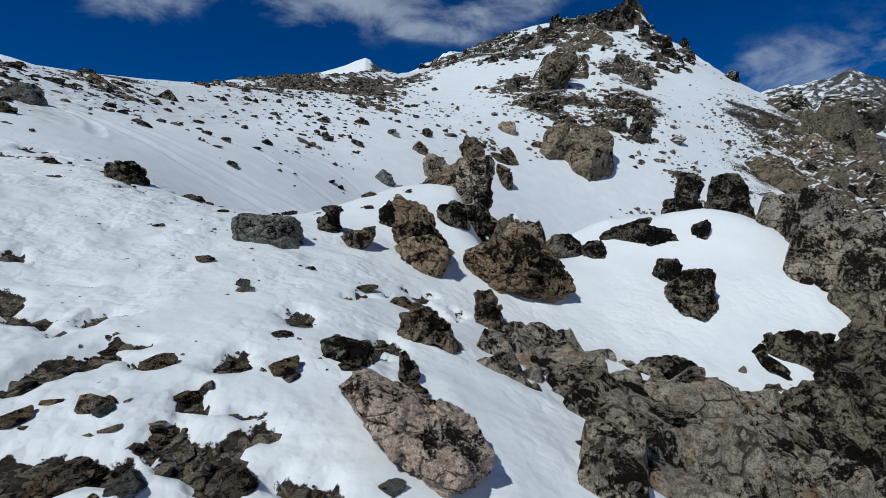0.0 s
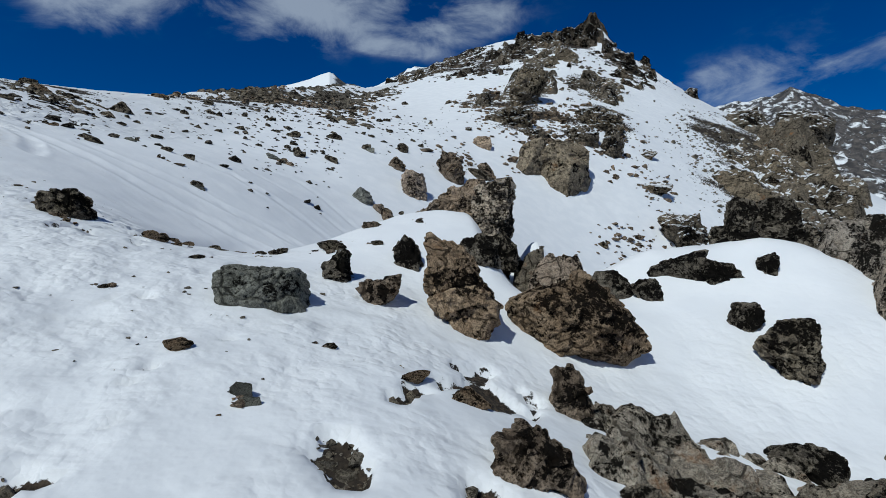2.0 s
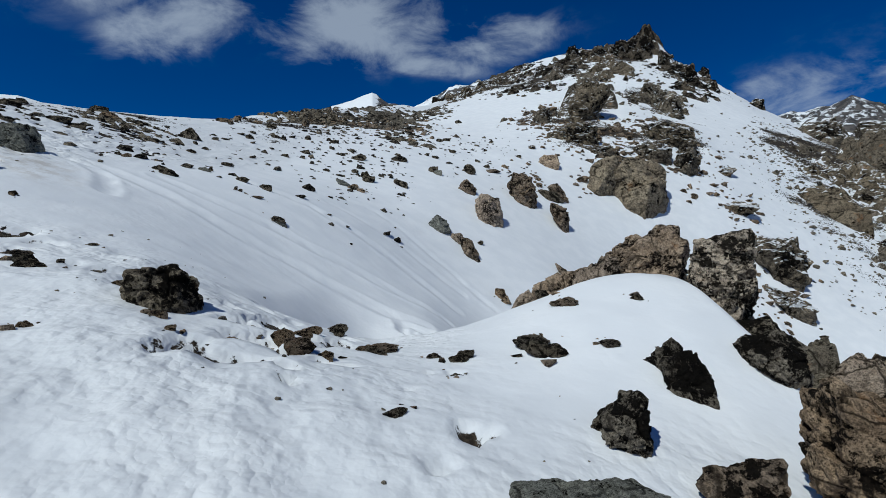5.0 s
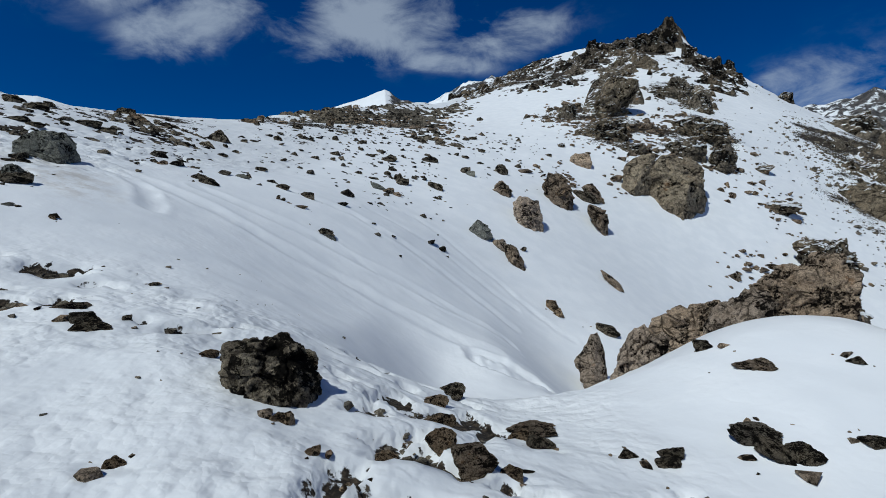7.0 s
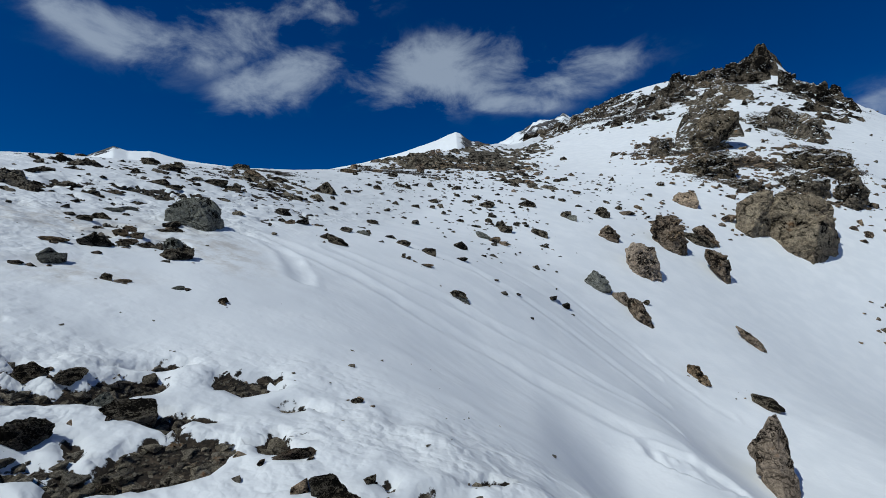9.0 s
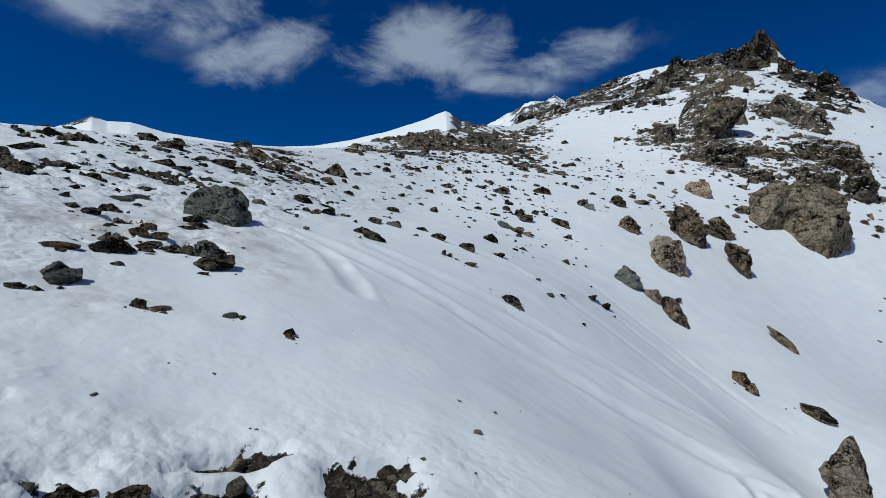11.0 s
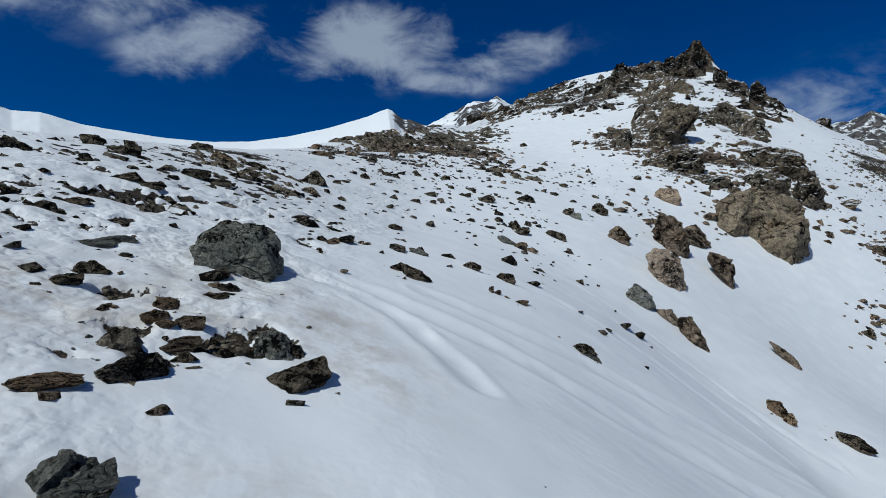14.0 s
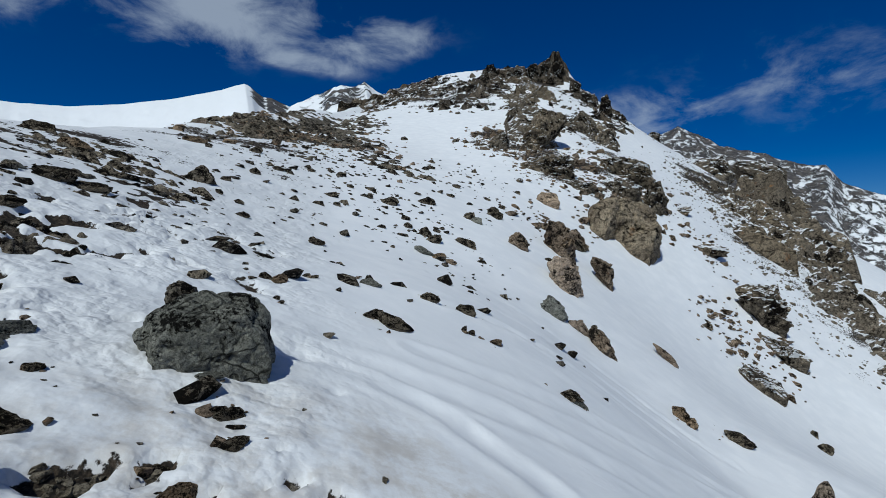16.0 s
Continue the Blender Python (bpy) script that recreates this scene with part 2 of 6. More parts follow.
def snow_ground():
    """Old spring snow over dark gravel; the bare patches come from the mesh's own cover."""
    s = Shade("snow_and_gravel")
    fine, small, wide = s.noise(38, 5, 0.6), s.noise(9, 2.5, 0.45), s.noise(1.3, 4, 0.5)
    grit = s.noise(26, 6, 0.7)
    bare = s.ramp(s.calc("ADD", s.attribute("bare"), s.calc("ADD", s.calc("MULTIPLY", s.calc("SUBTRACT", s.noise(7.5, 6, 0.62), 0.5), 1.0), s.calc("MULTIPLY", s.calc("SUBTRACT", s.noise(0.9, 6, 0.65), 0.5), 0.5))), 0.50, 0.55)
    white = s.mix(s.ramp(wide, 0.35, 0.7), (0.785, 0.795, 0.81), (0.84, 0.845, 0.852))
    dirt = s.calc("MULTIPLY", s.attribute("dirt"), s.ramp(s.noise(3.2, 8, 0.7), 0.38, 0.66))
    white = s.mix(s.calc("MULTIPLY", dirt, 0.75), white, (0.42, 0.35, 0.27))
    gravel = s.mix(s.ramp(grit, 0.42, 0.66), (0.011, 0.0085, 0.006), (0.085, 0.062, 0.042))
    gravel = s.mix(s.calc("MULTIPLY", s.ramp(s.noise(0.7, 5, 0.6), 0.45, 0.65), 0.6), gravel, (0.036, 0.027, 0.019))
    lumpy_at = s.t.nodes.new("ShaderNodeVectorMath")
    s.put(lumpy_at.inputs[0], s.pos)
    wob = s.t.nodes.new("ShaderNodeTexNoise")
    s.put(wob.inputs["Vector"], s.pos)
    wob.inputs["Scale"].default_value = 11
    sc = s.t.nodes.new("ShaderNodeVectorMath")
    sc.operation = "SCALE"
    sc.inputs["Scale"].default_value = 0.07
    s.t.links.new(wob.outputs["Color"], sc.inputs[0])
    s.put(lumpy_at.inputs[1], sc.outputs[0])
    one, two = s.cells(13, "SMOOTH_F1", lumpy_at.outputs[0]), s.cells(27, "F1", lumpy_at.outputs[0])
    corn = s.calc("SUBTRACT", 1.0, s.calc("MULTIPLY", one, one))
    crumb = s.calc("SUBTRACT", 1.0, s.calc("MULTIPLY", two, two))
    small = s.calc("ADD", s.calc("MULTIPLY", small, 0.5), s.calc("MULTIPLY", s.calc("ADD", s.calc("MULTIPLY", corn, 1.15), s.calc("MULTIPLY", crumb, 0.12)), s.ramp(wide, 0.34, 0.60)))
    hue = s.t.nodes.new("ShaderNodeHueSaturation")
    s.put(hue.inputs["Value"], s.blend(s.attribute("lumpy"), 1.0, 0.88))
    s.put(hue.inputs["Color"], white)
    white = hue.outputs[0]
    height = s.calc("ADD", s.calc("MULTIPLY", small, s.blend(s.attribute("lumpy"), 0.06, 1.5)), s.calc("MULTIPLY", fine, s.blend(s.attribute("lumpy"), 0.02, 0.05)))
    height = s.blend(bare, height, s.calc("MULTIPLY", grit, 1.6))
    s.b.inputs["Specular IOR Level"].default_value = 0.3
    return s.done(s.mix(bare, white, gravel), s.blend(bare, 0.62, 0.95), s.bump(height, 0.46, 0.05))


def far_mountain():
    """Rock ribs and snow on mountains a long way off."""
    s = Shade("far_rock_and_snow")
    rib = s.calc("ADD", s.calc("MULTIPLY", s.calc("SUBTRACT", s.noise(0.07, 8, 0.72, 0.6), 0.5), 1.9), s.attribute("bare"))
    rock = s.mix(s.ramp(s.noise(0.11, 7, 0.7), 0.38, 0.64), (0.045, 0.042, 0.042), (0.15, 0.13, 0.115))
    bare = s.ramp(rib, 0.44, 0.54)
    height = s.calc("MULTIPLY", s.noise(0.14, 8, 0.7), bare)
    return s.done(s.mix(bare, (0.84, 0.85, 0.86), rock), 0.8, s.bump(height, 1.0, 5.0))


SNOW = snow_ground()
FAR = far_mountain()

# ---- the lie of the land ----
HUB = (-4.0, 6.0)
LEVEL, EAST, NORTH = -0.31, -6.38, -2.20
RINGS = []


def ring(radius, *heights):
    RINGS.append((radius, heights))


ring(0, 0.73)
ring(2.2, 0.48, -0.40, 0.70, -0.20, 0.06, -0.05)
ring(4.2, -0.08, 1.28, -0.03, 0.35, 0.00, 0.52, 0.75, -0.02, 0.68)
ring(7, -0.96, 0.97, 0.53, -0.47, 0.55, 0.21, 0.81, 0.12, 0.67, -0.38, 0.49)
ring(11, 4.86, -5.12, 8.24, 3.79, -2.58, 3.10, -3.98, 3.20, -1.07, 1.16, -0.95, 1.56)
ring(17, -7.07, -4.49, -7.79, -8.99, 5.31, -1.49, -0.66, 2.00, -2.04, 0.59, 1.56, -0.39, 1.72)
ring(27, -1.15, 15.04, 16.06, -3.17, -2.71, 0.91, -6.73, 6.60, -4.35, 3.35, 1.95, 0.19, -2.24, 0.75)
ring(42, -3.54, 4.93, 3.53, -13.60, -0.62, 20.41, -8.48, -14.50, 16.02, 8.30, -10.46, -4.81, 4.50, 6.38)
ring(66, -24.55, 20.82, 7.54, -25.42, 29.36, -19.31, 2.40, 27.86, -27.25, -3.85, 19.96, -5.55)
ring(105, -15.09, 14.70, -8.67, 20.22, 16.84, -24.57, 9.76, 11.46, 1.31, -5.63)
ring(150, -53.80, 71.58, -69.02, 85.66, 12.97, -32.65, 12.70, -28.20)


def hashed(ix, iy, iz=0, seed=0):
    with np.errstate(over="ignore"):
        h = (np.asarray(ix).astype(np.int64) * 374761393 + np.asarray(iy).astype(np.int64) * 668265263 + np.asarray(iz).astype(np.int64) * 2147483647 + seed * 144665) & 0xFFFFFFFF
        h = ((h ^ (h >> 13)) * 1274126177) & 0xFFFFFFFF
        h = ((h ^ (h >> 16)) * 2246822519) & 0xFFFFFFFF
        return ((h ^ (h >> 15)) & 0xFFFFFF) / float(0xFFFFFF) * 2 - 1


def lump(x, y, seed=0):
    """Smooth noise in the plane, -1 to 1, about one lump to a unit."""
    ix, iy = np.floor(x), np.floor(y)
    fx, fy = x - ix, y - iy
    fx, fy = fx * fx * (3 - 2 * fx), fy * fy * (3 - 2 * fy)
    a = hashed(ix, iy, 0, seed) * (1 - fx) + hashed(ix + 1, iy, 0, seed) * fx
    b = hashed(ix, iy + 1, 0, seed) * (1 - fx) + hashed(ix + 1, iy + 1, 0, seed) * fx
    return a * (1 - fy) + b * fy


def lumps(x, y, size, octaves=3, seed=0):
    out, gain, total = 0, 1.0, 0.0
    for k in range(octaves):
        c, s = math.cos(0.7 * k + seed), math.sin(0.7 * k + seed)
        out = out + gain * lump((x * c - y * s) / size, (x * s + y * c) / size, seed + k)
        total += gain
        gain, size = gain * 0.5, size * 0.48
    return out / total


def lump3(p, seed=0):
    i = np.floor(p)
    f = p - i
    f = f * f * (3 - 2 * f)
    out = 0
    for dx in (0, 1):
        for dy in (0, 1):
            for dz in (0, 1):
                w = (f[:, 0] if dx else 1 - f[:, 0]) * (f[:, 1] if dy else 1 - f[:, 1]) * (f[:, 2] if dz else 1 - f[:, 2])
                out = out + w * hashed(i[:, 0] + dx, i[:, 1] + dy, i[:, 2] + dz, seed)
    return out


def step(x, low, high):
    t = np.clip((x - low) / (high - low), 0, 1)
    return t * t * (3 - 2 * t)


def broad(x, y):
    """The broad shape of the slopes: a plane and rings of soft mounds and hollows round the hub."""
    h = LEVEL + EAST * (x - HUB[0]) / 30 + NORTH * np.clip((y - HUB[1]) / 30, -3, 6)
    for r, heights in RINGS:
        n = len(heights)
        for i, high in enumerate(heights):
            if r < 8:
                a, s = 2 * math.pi * i / n, max(0.62 * 2 * math.pi * r / n, 1.6)
            else:
                a = radians(-45 + 225 * i / (n - 1)) if r < 30 else radians(10 + 150 * i / (n - 1))
                s = r * 0.36
            cx, cy = HUB[0] + r * math.cos(a), HUB[1] + r * math.sin(a)
            h = h + high * np.exp(-((x - cx) ** 2 + (y - cy) ** 2) / (2 * s * s))
    return h


def crest(x, y, line, slope, soft=0.0):
    """Height under a ridge whose top follows the corners of line, falling off at the slope."""
    best = np.full(np.shape(x), -1e3)
    for (ax, ay, az), (bx, by, bz) in zip(line, line[1:]):
        dx, dy = bx - ax, by - ay
        t = np.clip(((x - ax) * dx + (y - ay) * dy) / (dx * dx + dy * dy), 0, 1)
        d = np.hypot(x - ax - t * dx, y - ay - t * dy)
        best = np.maximum(best, az + t * (bz - az) - slope * (np.sqrt(d * d + soft * soft) - soft))
    return best


SUMMIT_RIDGE = ((-9.8, 83.6, 25.0), (2.0, 118.0, 37.6), (13.4, 149.0, 51.2), (20.0, 132.0, 47.9), (28.4, 116.0, 46.6), (38.0, 100.0, 43.2), (40.5, 99.0, 39.0), (47.1, 98.0, 35.2), (51.5, 88.0, 25.6), (57.0, 80.0, 19.0))
SHOULDER = ((-25.0, 27.0, 9.5), (-20.5, 34.0, 10.6), (-17.5, 43.0, 13.2), (-15.3, 62.0, 19.1), (-9.8, 83.6, 25.9))


def smooth_max(a, b, k):
    h = np.clip(0.5 + 0.5 * (a - b) / k, 0, 1)
    return b + (a - b) * h + k * h * (1 - h)


SPINE = ((-2.2, 11.6), (-1.6, 11.2), (-0.6, 10.2), (0.4, 9.4), (1.0, 8.6), (1.6, 8.05), (2.4, 8.1), (3.2, 8.3), (4.2, 8.7), (6.0, 8.7), (8.0, 8.0))


def land(x, y):
    """Height of the snow and ground, without the small lumps."""
    x, y = np.asarray(x, float), np.asarray(y, float)
    h = broad(x, y)
    h = h - 0.55 * step(y, 8.7, 10.2) * step(x, -5.2, -3.8) * (1 - step(x, -2.6, -0.2)) * (1 - step(y, 11.5, 14.0))
    beyond = y - np.interp(x, [p[0] for p in SPINE], [p[1] for p in SPINE])
    h = h - 1.1 * step(beyond, -0.1, 1.7) * step(x, -3.2, -0.4) * (1 - step(x, 5.0, 8.0)) * (1 - step(y, 14.0, 20.0))
    h = h - 0.80 * step(x, 0.15, 0.85) * (1 - step(x, 1.0, 2.9)) * step(y, 6.5, 8.0) * (1 - step(y, 8.9, 10.4))
    h = h + 0.27 * np.exp(-(((x - 4.15) / 0.9) ** 2) - ((y - 7.65) / 0.5) ** 2)
    h = h + 1.05 * np.exp(-(((x - 1.40) / 0.38) ** 2) - ((y - 9.25) / 0.50) ** 2)
    h = smooth_max(h, crest(x, y, SUMMIT_RIDGE, 1.6, 1.0), 1.2)
    h = smooth_max(h, crest(x, y, SHOULDER, 0.8, 3.0), 0.6)
    far = np.hypot(x - 5, y - 40)
    h = h - 0.35 * np.maximum(far - 125, 0) * step(far, 125, 180)
    return np.maximum(h, -160)


def far_away(x, y):
    return np.hypot(x + 4, y - 6)

# ---- the ground: one sheet of snow and gravel ----
BARE, DIRT = [], []


def bare_patch(x, y, along, across, turn, amount):
    BARE.append((x, y, along, across, radians(turn), amount))


def dirty_patch(x, y, along, across, turn, amount):
    DIRT.append((x, y, along, across, radians(turn), amount))


def spread(x, y, patches):
    out = np.zeros(np.shape(x))
    for px, py, a, b, turn, amount in patches:
        u = (x - px) * math.cos(turn) + (y - py) * math.sin(turn)
        v = (y - py) * math.cos(turn) - (x - px) * math.sin(turn)
        out = np.maximum(out, amount * np.exp(-np.minimum(((u / a) ** 2 + (v / b) ** 2) ** 1.5, 50)))
    return out


bare_patch(-15.45, 21.14, 3.97, 9.28, 24, 0.40)
bare_patch(-14.70, 12.21, 1.97, 1.49, 53, 0.69)
bare_patch(-13.19, 14.60, 1.64, 0.76, 32, 0.69)
bare_patch(-14.72, 18.99, 1.82, 2.99, 27, 0.40)
bare_patch(-13.12, 19.19, 1.19, 1.86, 19, 0.50)
bare_patch(-12.12, 49.85, 8.38, 10.65, 11, 0.75)
bare_patch(-8.75, 48.38, 5.12, 13.88, 7, 0.50)
bare_patch(9.47, 59.76, 4.73, 7.17, -13, 0.70)
bare_patch(12.84, 49.27, 7.66, 7.91, -20, 0.62)
bare_patch(18.01, 70.38, 3.12, 21.09, -18, 0.75)
bare_patch(25.80, 69.47, 5.07, 9.85, -24, 0.65)
bare_patch(21.22, 53.34, 3.62, 11.51, -27, 0.65)
bare_patch(13.52, 91.35, 13.40, 12.69, -11, 0.70)
bare_patch(32.69, 102.97, 9.45, 18.44, -20, 0.75)
bare_patch(39.41, 88.10, 7.26, 17.75, -27, 0.50)
bare_patch(42.01, 63.77, 6.40, 13.16, -38, 0.75)
bare_patch(30.88, 46.32, 4.14, 6.09, -39, 0.55)
bare_patch(43.43, 63.07, 7.27, 16.96, -37, 0.75)
bare_patch(31.66, 41.65, 4.91, 5.16, -40, 0.60)
bare_patch(32.08, 46.53, 4.25, 4.82, -37, 0.45)
bare_patch(36.70, 48.37, 8.26, 13.58, -50, 0.60)
bare_patch(29.61, 38.61, 5.82, 8.33, -53, 0.55)
bare_patch(-14.49, 12.13, 1.19, 1.11, 53, 0.79)
bare_patch(-17.23, 16.42, 5.54, 3.00, 45, 0.42)
bare_patch(-13.74, 13.16, 2.26, 1.61, 44, 0.47)
bare_patch(-13.50, 29.00, 7.00, 9.00, 10, 0.42)
bare_patch(-8.00, 30.00, 6.00, 9.00, 5, 0.30)
bare_patch(-2.60, 5.20, 1.60, 2.20, 20, 0.24)
bare_patch(-2.82, 3.16, 0.25, 0.77, 61, 0.66)
bare_patch(-2.07, 2.52, 0.30, 0.33, 12, 0.78)
bare_patch(-1.60, 2.64, 0.17, 0.16, 4, 0.66)
bare_patch(-1.08, 2.79, 0.26, 0.20, 17, 0.80)
bare_patch(-0.46, 4.62, 0.31, 0.16, 54, 0.66)
bare_patch(-1.02, 3.45, 0.15, 0.21, 27, 0.66)
bare_patch(-1.85, 2.84, 0.21, 0.09, 4, 0.66)
bare_patch(-2.29, 3.16, 0.21, 0.20, 12, 0.60)
bare_patch(-1.57, 1.81, 0.43, 0.20, 14, 1.00)
bare_patch(-1.13, 1.88, 0.46, 0.18, 10, 0.90)
bare_patch(-0.87, 2.11, 0.34, 0.20, 12, 0.85)
bare_patch(-0.60, 1.94, 0.25, 0.11, 9, 0.80)
bare_patch(-1.33, 2.11, 0.30, 0.14, 14, 0.66)
bare_patch(-1.12, 2.38, 0.29, 0.15, 0, 0.66)
bare_patch(-2.73, 3.71, 0.29, 0.09, 13, 0.60)
bare_patch(-3.46, 3.91, 0.26, 0.18, 45, 0.66)
bare_patch(-8.08, 7.97, 0.66, 0.24, 47, 0.85)
bare_patch(-7.28, 8.75, 0.29, 0.22, 42, 0.78)
bare_patch(-6.72, 8.56, 0.23, 0.11, 0, 0.66)
bare_patch(-6.59, 8.10, 0.25, 0.06, 23, 0.78)
bare_patch(-5.54, 8.47, 0.24, 0.06, 41, 0.66)
bare_patch(-7.48, 7.26, 0.35, 0.46, 41, 0.95)
bare_patch(-7.17, 7.54, 0.48, 0.18, 27, 0.85)
bare_patch(-6.12, 7.80, 0.26, 0.16, 25, 0.66)
bare_patch(-5.41, 8.25, 0.27, 0.05, 32, 0.66)
bare_patch(-8.41, 8.03, 0.16, 0.16, 47, 0.80)
bare_patch(-7.31, 8.05, 0.23, 0.18, 24, 0.70)
bare_patch(-7.14, 7.75, 0.34, 0.17, 38, 0.66)
bare_patch(-7.89, 8.64, 0.53, 0.11, 52, 0.66)
bare_patch(-10.66, 10.64, 0.57, 0.50, 84, 0.45)
bare_patch(-10.29, 11.28, 0.64, 0.62, 66, 0.45)
bare_patch(-14.28, 12.78, 1.45, 0.73, 88, 0.75)
bare_patch(-11.21, 11.37, 0.37, 0.08, 28, 0.66)
bare_patch(-10.85, 11.54, 0.14, 0.05, -4, 0.66)
bare_patch(-10.39, 11.48, 0.21, 0.02, 29, 0.66)
bare_patch(-13.02, 14.75, 0.51, 0.52, 65, 0.80)
bare_patch(-13.36, 15.65, 0.48, 0.34, 65, 0.61)
bare_patch(-13.33, 19.39, 2.35, 0.82, 79, 0.61)
bare_patch(-16.84, 24.81, 4.90, 2.38, 89, 0.55)
bare_patch(-14.31, 21.44, 2.22, 0.86, 82, 0.51)
bare_patch(-15.26, 20.38, 2.87, 1.13, 90, 0.46)
bare_patch(-10.11, 11.35, 0.34, 0.22, 23, 0.66)
bare_patch(-11.10, 11.31, 0.42, 0.28, 47, 0.46)
bare_patch(-11.09, 10.68, 0.29, 0.16, 62, 0.50)
bare_patch(-13.39, 14.85, 1.42, 0.57, 80, 0.85)
bare_patch(-13.62, 16.93, 1.42, 0.53, 89, 0.66)
bare_patch(-16.30, 17.91, 3.09, 0.77, 102, 0.61)
bare_patch(-13.63, 20.86, 2.90, 1.07, 85, 0.53)
bare_patch(-16.14, 22.13, 5.33, 1.72, 92, 0.46)
bare_patch(-14.98, 36.26, 6.86, 5.27, 81, 0.60)
bare_patch(-13.47, 13.55, 0.50, 0.38, 84, 0.60)
bare_patch(-7.30, 8.73, 0.24, 0.15, 47, 0.66)
bare_patch(-6.60, 8.11, 0.21, 0.23, 18, 0.66)
bare_patch(-5.50, 8.13, 0.38, 0.12, 57, 0.60)
bare_patch(-5.55, 8.46, 0.20, 0.05, 43, 0.66)
bare_patch(-4.01, 7.02, 0.12, 0.13, 47, 0.55)
bare_patch(-3.69, 7.61, 0.25, 0.31, 50, 0.55)
bare_patch(-2.96, 4.58, 0.08, 0.04, 33, 0.60)
bare_patch(-3.83, 7.62, 2.35, 0.92, 107, 0.45)
bare_patch(-2.59, 4.71, 0.20, 0.11, 15, 0.30)
bare_patch(-2.26, 4.15, 0.17, 0.30, 2, 0.35)
bare_patch(-0.18, 4.64, 0.45, 0.40, 33, 0.66)
bare_patch(-10.30, 8.93, 0.16, 0.13, 43, 0.66)
bare_patch(-9.55, 9.22, 0.08, 0.07, 43, 0.66)
bare_patch(-9.34, 9.54, 0.18, 0.11, 49, 0.66)
bare_patch(-9.71, 8.93, 0.12, 0.05, 49, 0.60)
bare_patch(-10.10, 11.35, 0.41, 0.32, 38, 0.66)
bare_patch(-13.91, 11.55, 1.04, 0.56, 102, 0.75)
bare_patch(-12.69, 11.17, 0.41, 0.37, 74, 0.60)
bare_patch(-1.10, 3.55, 0.16, 0.34, 37, 0.66)
bare_patch(-0.74, 4.20, 0.30, 0.23, 28, 0.62)
bare_patch(-0.41, 3.33, 0.15, 0.24, 23, 0.60)
bare_patch(-8.94, 8.15, 0.09, 0.18, 50, 0.80)
bare_patch(-8.50, 8.68, 0.10, 0.03, 43, 0.60)
dirty_patch(-9.65, 9.35, 0.48, 0.37, 48, 0.70)
dirty_patch(-9.51, 11.53, 0.62, 0.92, 58, 0.70)
dirty_patch(-11.61, 10.46, 0.58, 0.54, 72, 0.60)
dirty_patch(-11.09, 11.81, 0.64, 0.49, 22, 0.70)
dirty_patch(-10.50, 11.52, 0.33, 0.16, 15, 0.70)
dirty_patch(-10.76, 11.37, 0.97, 0.55, 25, 0.74)
dirty_patch(-9.64, 11.86, 0.50, 0.70, 4, 0.74)
dirty_patch(-9.37, 11.48, 0.34, 0.63, 20, 0.84)
dirty_patch(-9.59, 9.47, 0.60, 0.38, 37, 0.54)
dirty_patch(-11.54, 10.75, 1.40, 0.79, 45, 0.84)
dirty_patch(-10.73, 11.98, 1.15, 0.90, 11, 0.54)


def lumpiness(x, y):
    """Where the snow is melted into small lumps (1) and where it lies smooth (0)."""
    smooth = 0.9 * step(y - 0.18 * (x + 4), 8.4, 10.4) * step(x, -11.2, -9.2)
    smooth = np.maximum(smooth, 0.85 * step(x, -3.4, -1.8) * step(y, 5.4, 6.8))
    smooth = np.maximum(smooth, step(x + 0.25 * (y - 4), -2.6, 0.6) * 0.6)
    return np.clip(1 - smooth, 0.08, 1) * (0.55 + 0.45 * step(lumps(x, y, 1.4, 2, 31), -0.5, 0.4))


def bareness(x, y):
    d = far_away(x, y)
    near = lumps(x, y, 0.55, 4, 5)
    far = lumps(x * 0.40 + y * 0.05, y, 1.5, 4, 9)
    f = step(d, 12, 30)
    patch = spread(x, y, BARE)
    return patch + 0.52 * (near * (1 - f) + far * f) - 0.10 + 1.0 * lumps(x, y, 0.19, 2, 6) * (1 - f) * np.clip(patch * 1.6, 0, 1)


def melted(x, y):
    """Where the snow is melted through to the gravel (1), along the walk."""
    x, y = np.atleast_1d(np.asarray(x, float)), np.atleast_1d(np.asarray(y, float))
    return step(bareness(x, y), 0.38, 0.50) * (1 - step(far_away(x, y), 13, 20))


TRACKS = []


def slide_track(wide, deep, *way):
    """A shallow trough that something sliding down has left in the snow, through the corners x, y, x, y."""
    TRACKS.append((wide, deep, [way[i : i + 2] for i in range(0, len(way), 2)]))


slide_track(0.24, 0.042, -10.3, 13.3, -9.7, 13.2, -9.1, 12.8, -8.6, 12.2, -8.4, 11.8)
slide_track(0.32, 0.045, -10.2, 13.5, -9.7, 13.5, -8.2, 13.4, -7.2, 13.3, -5.6, 13.6, -3.0, 13.6)
slide_track(0.30, 0.05, -8.1, 17.4, -6.4, 17.8, -4.6, 17.8, -2.3, 17.3)
slide_track(0.25, 0.04, -9.0, 14.4, -7.4, 14.6, -5.0, 15.2, -2.5, 15.6)
slide_track(0.22, 0.04, -7.4, 21.0, -5.1, 21.6, -2.6, 20.2, -0.4, 18.6)
slide_track(0.22, 0.035, -6.4, 19.4, -4.4, 19.6, -2.0, 18.8)


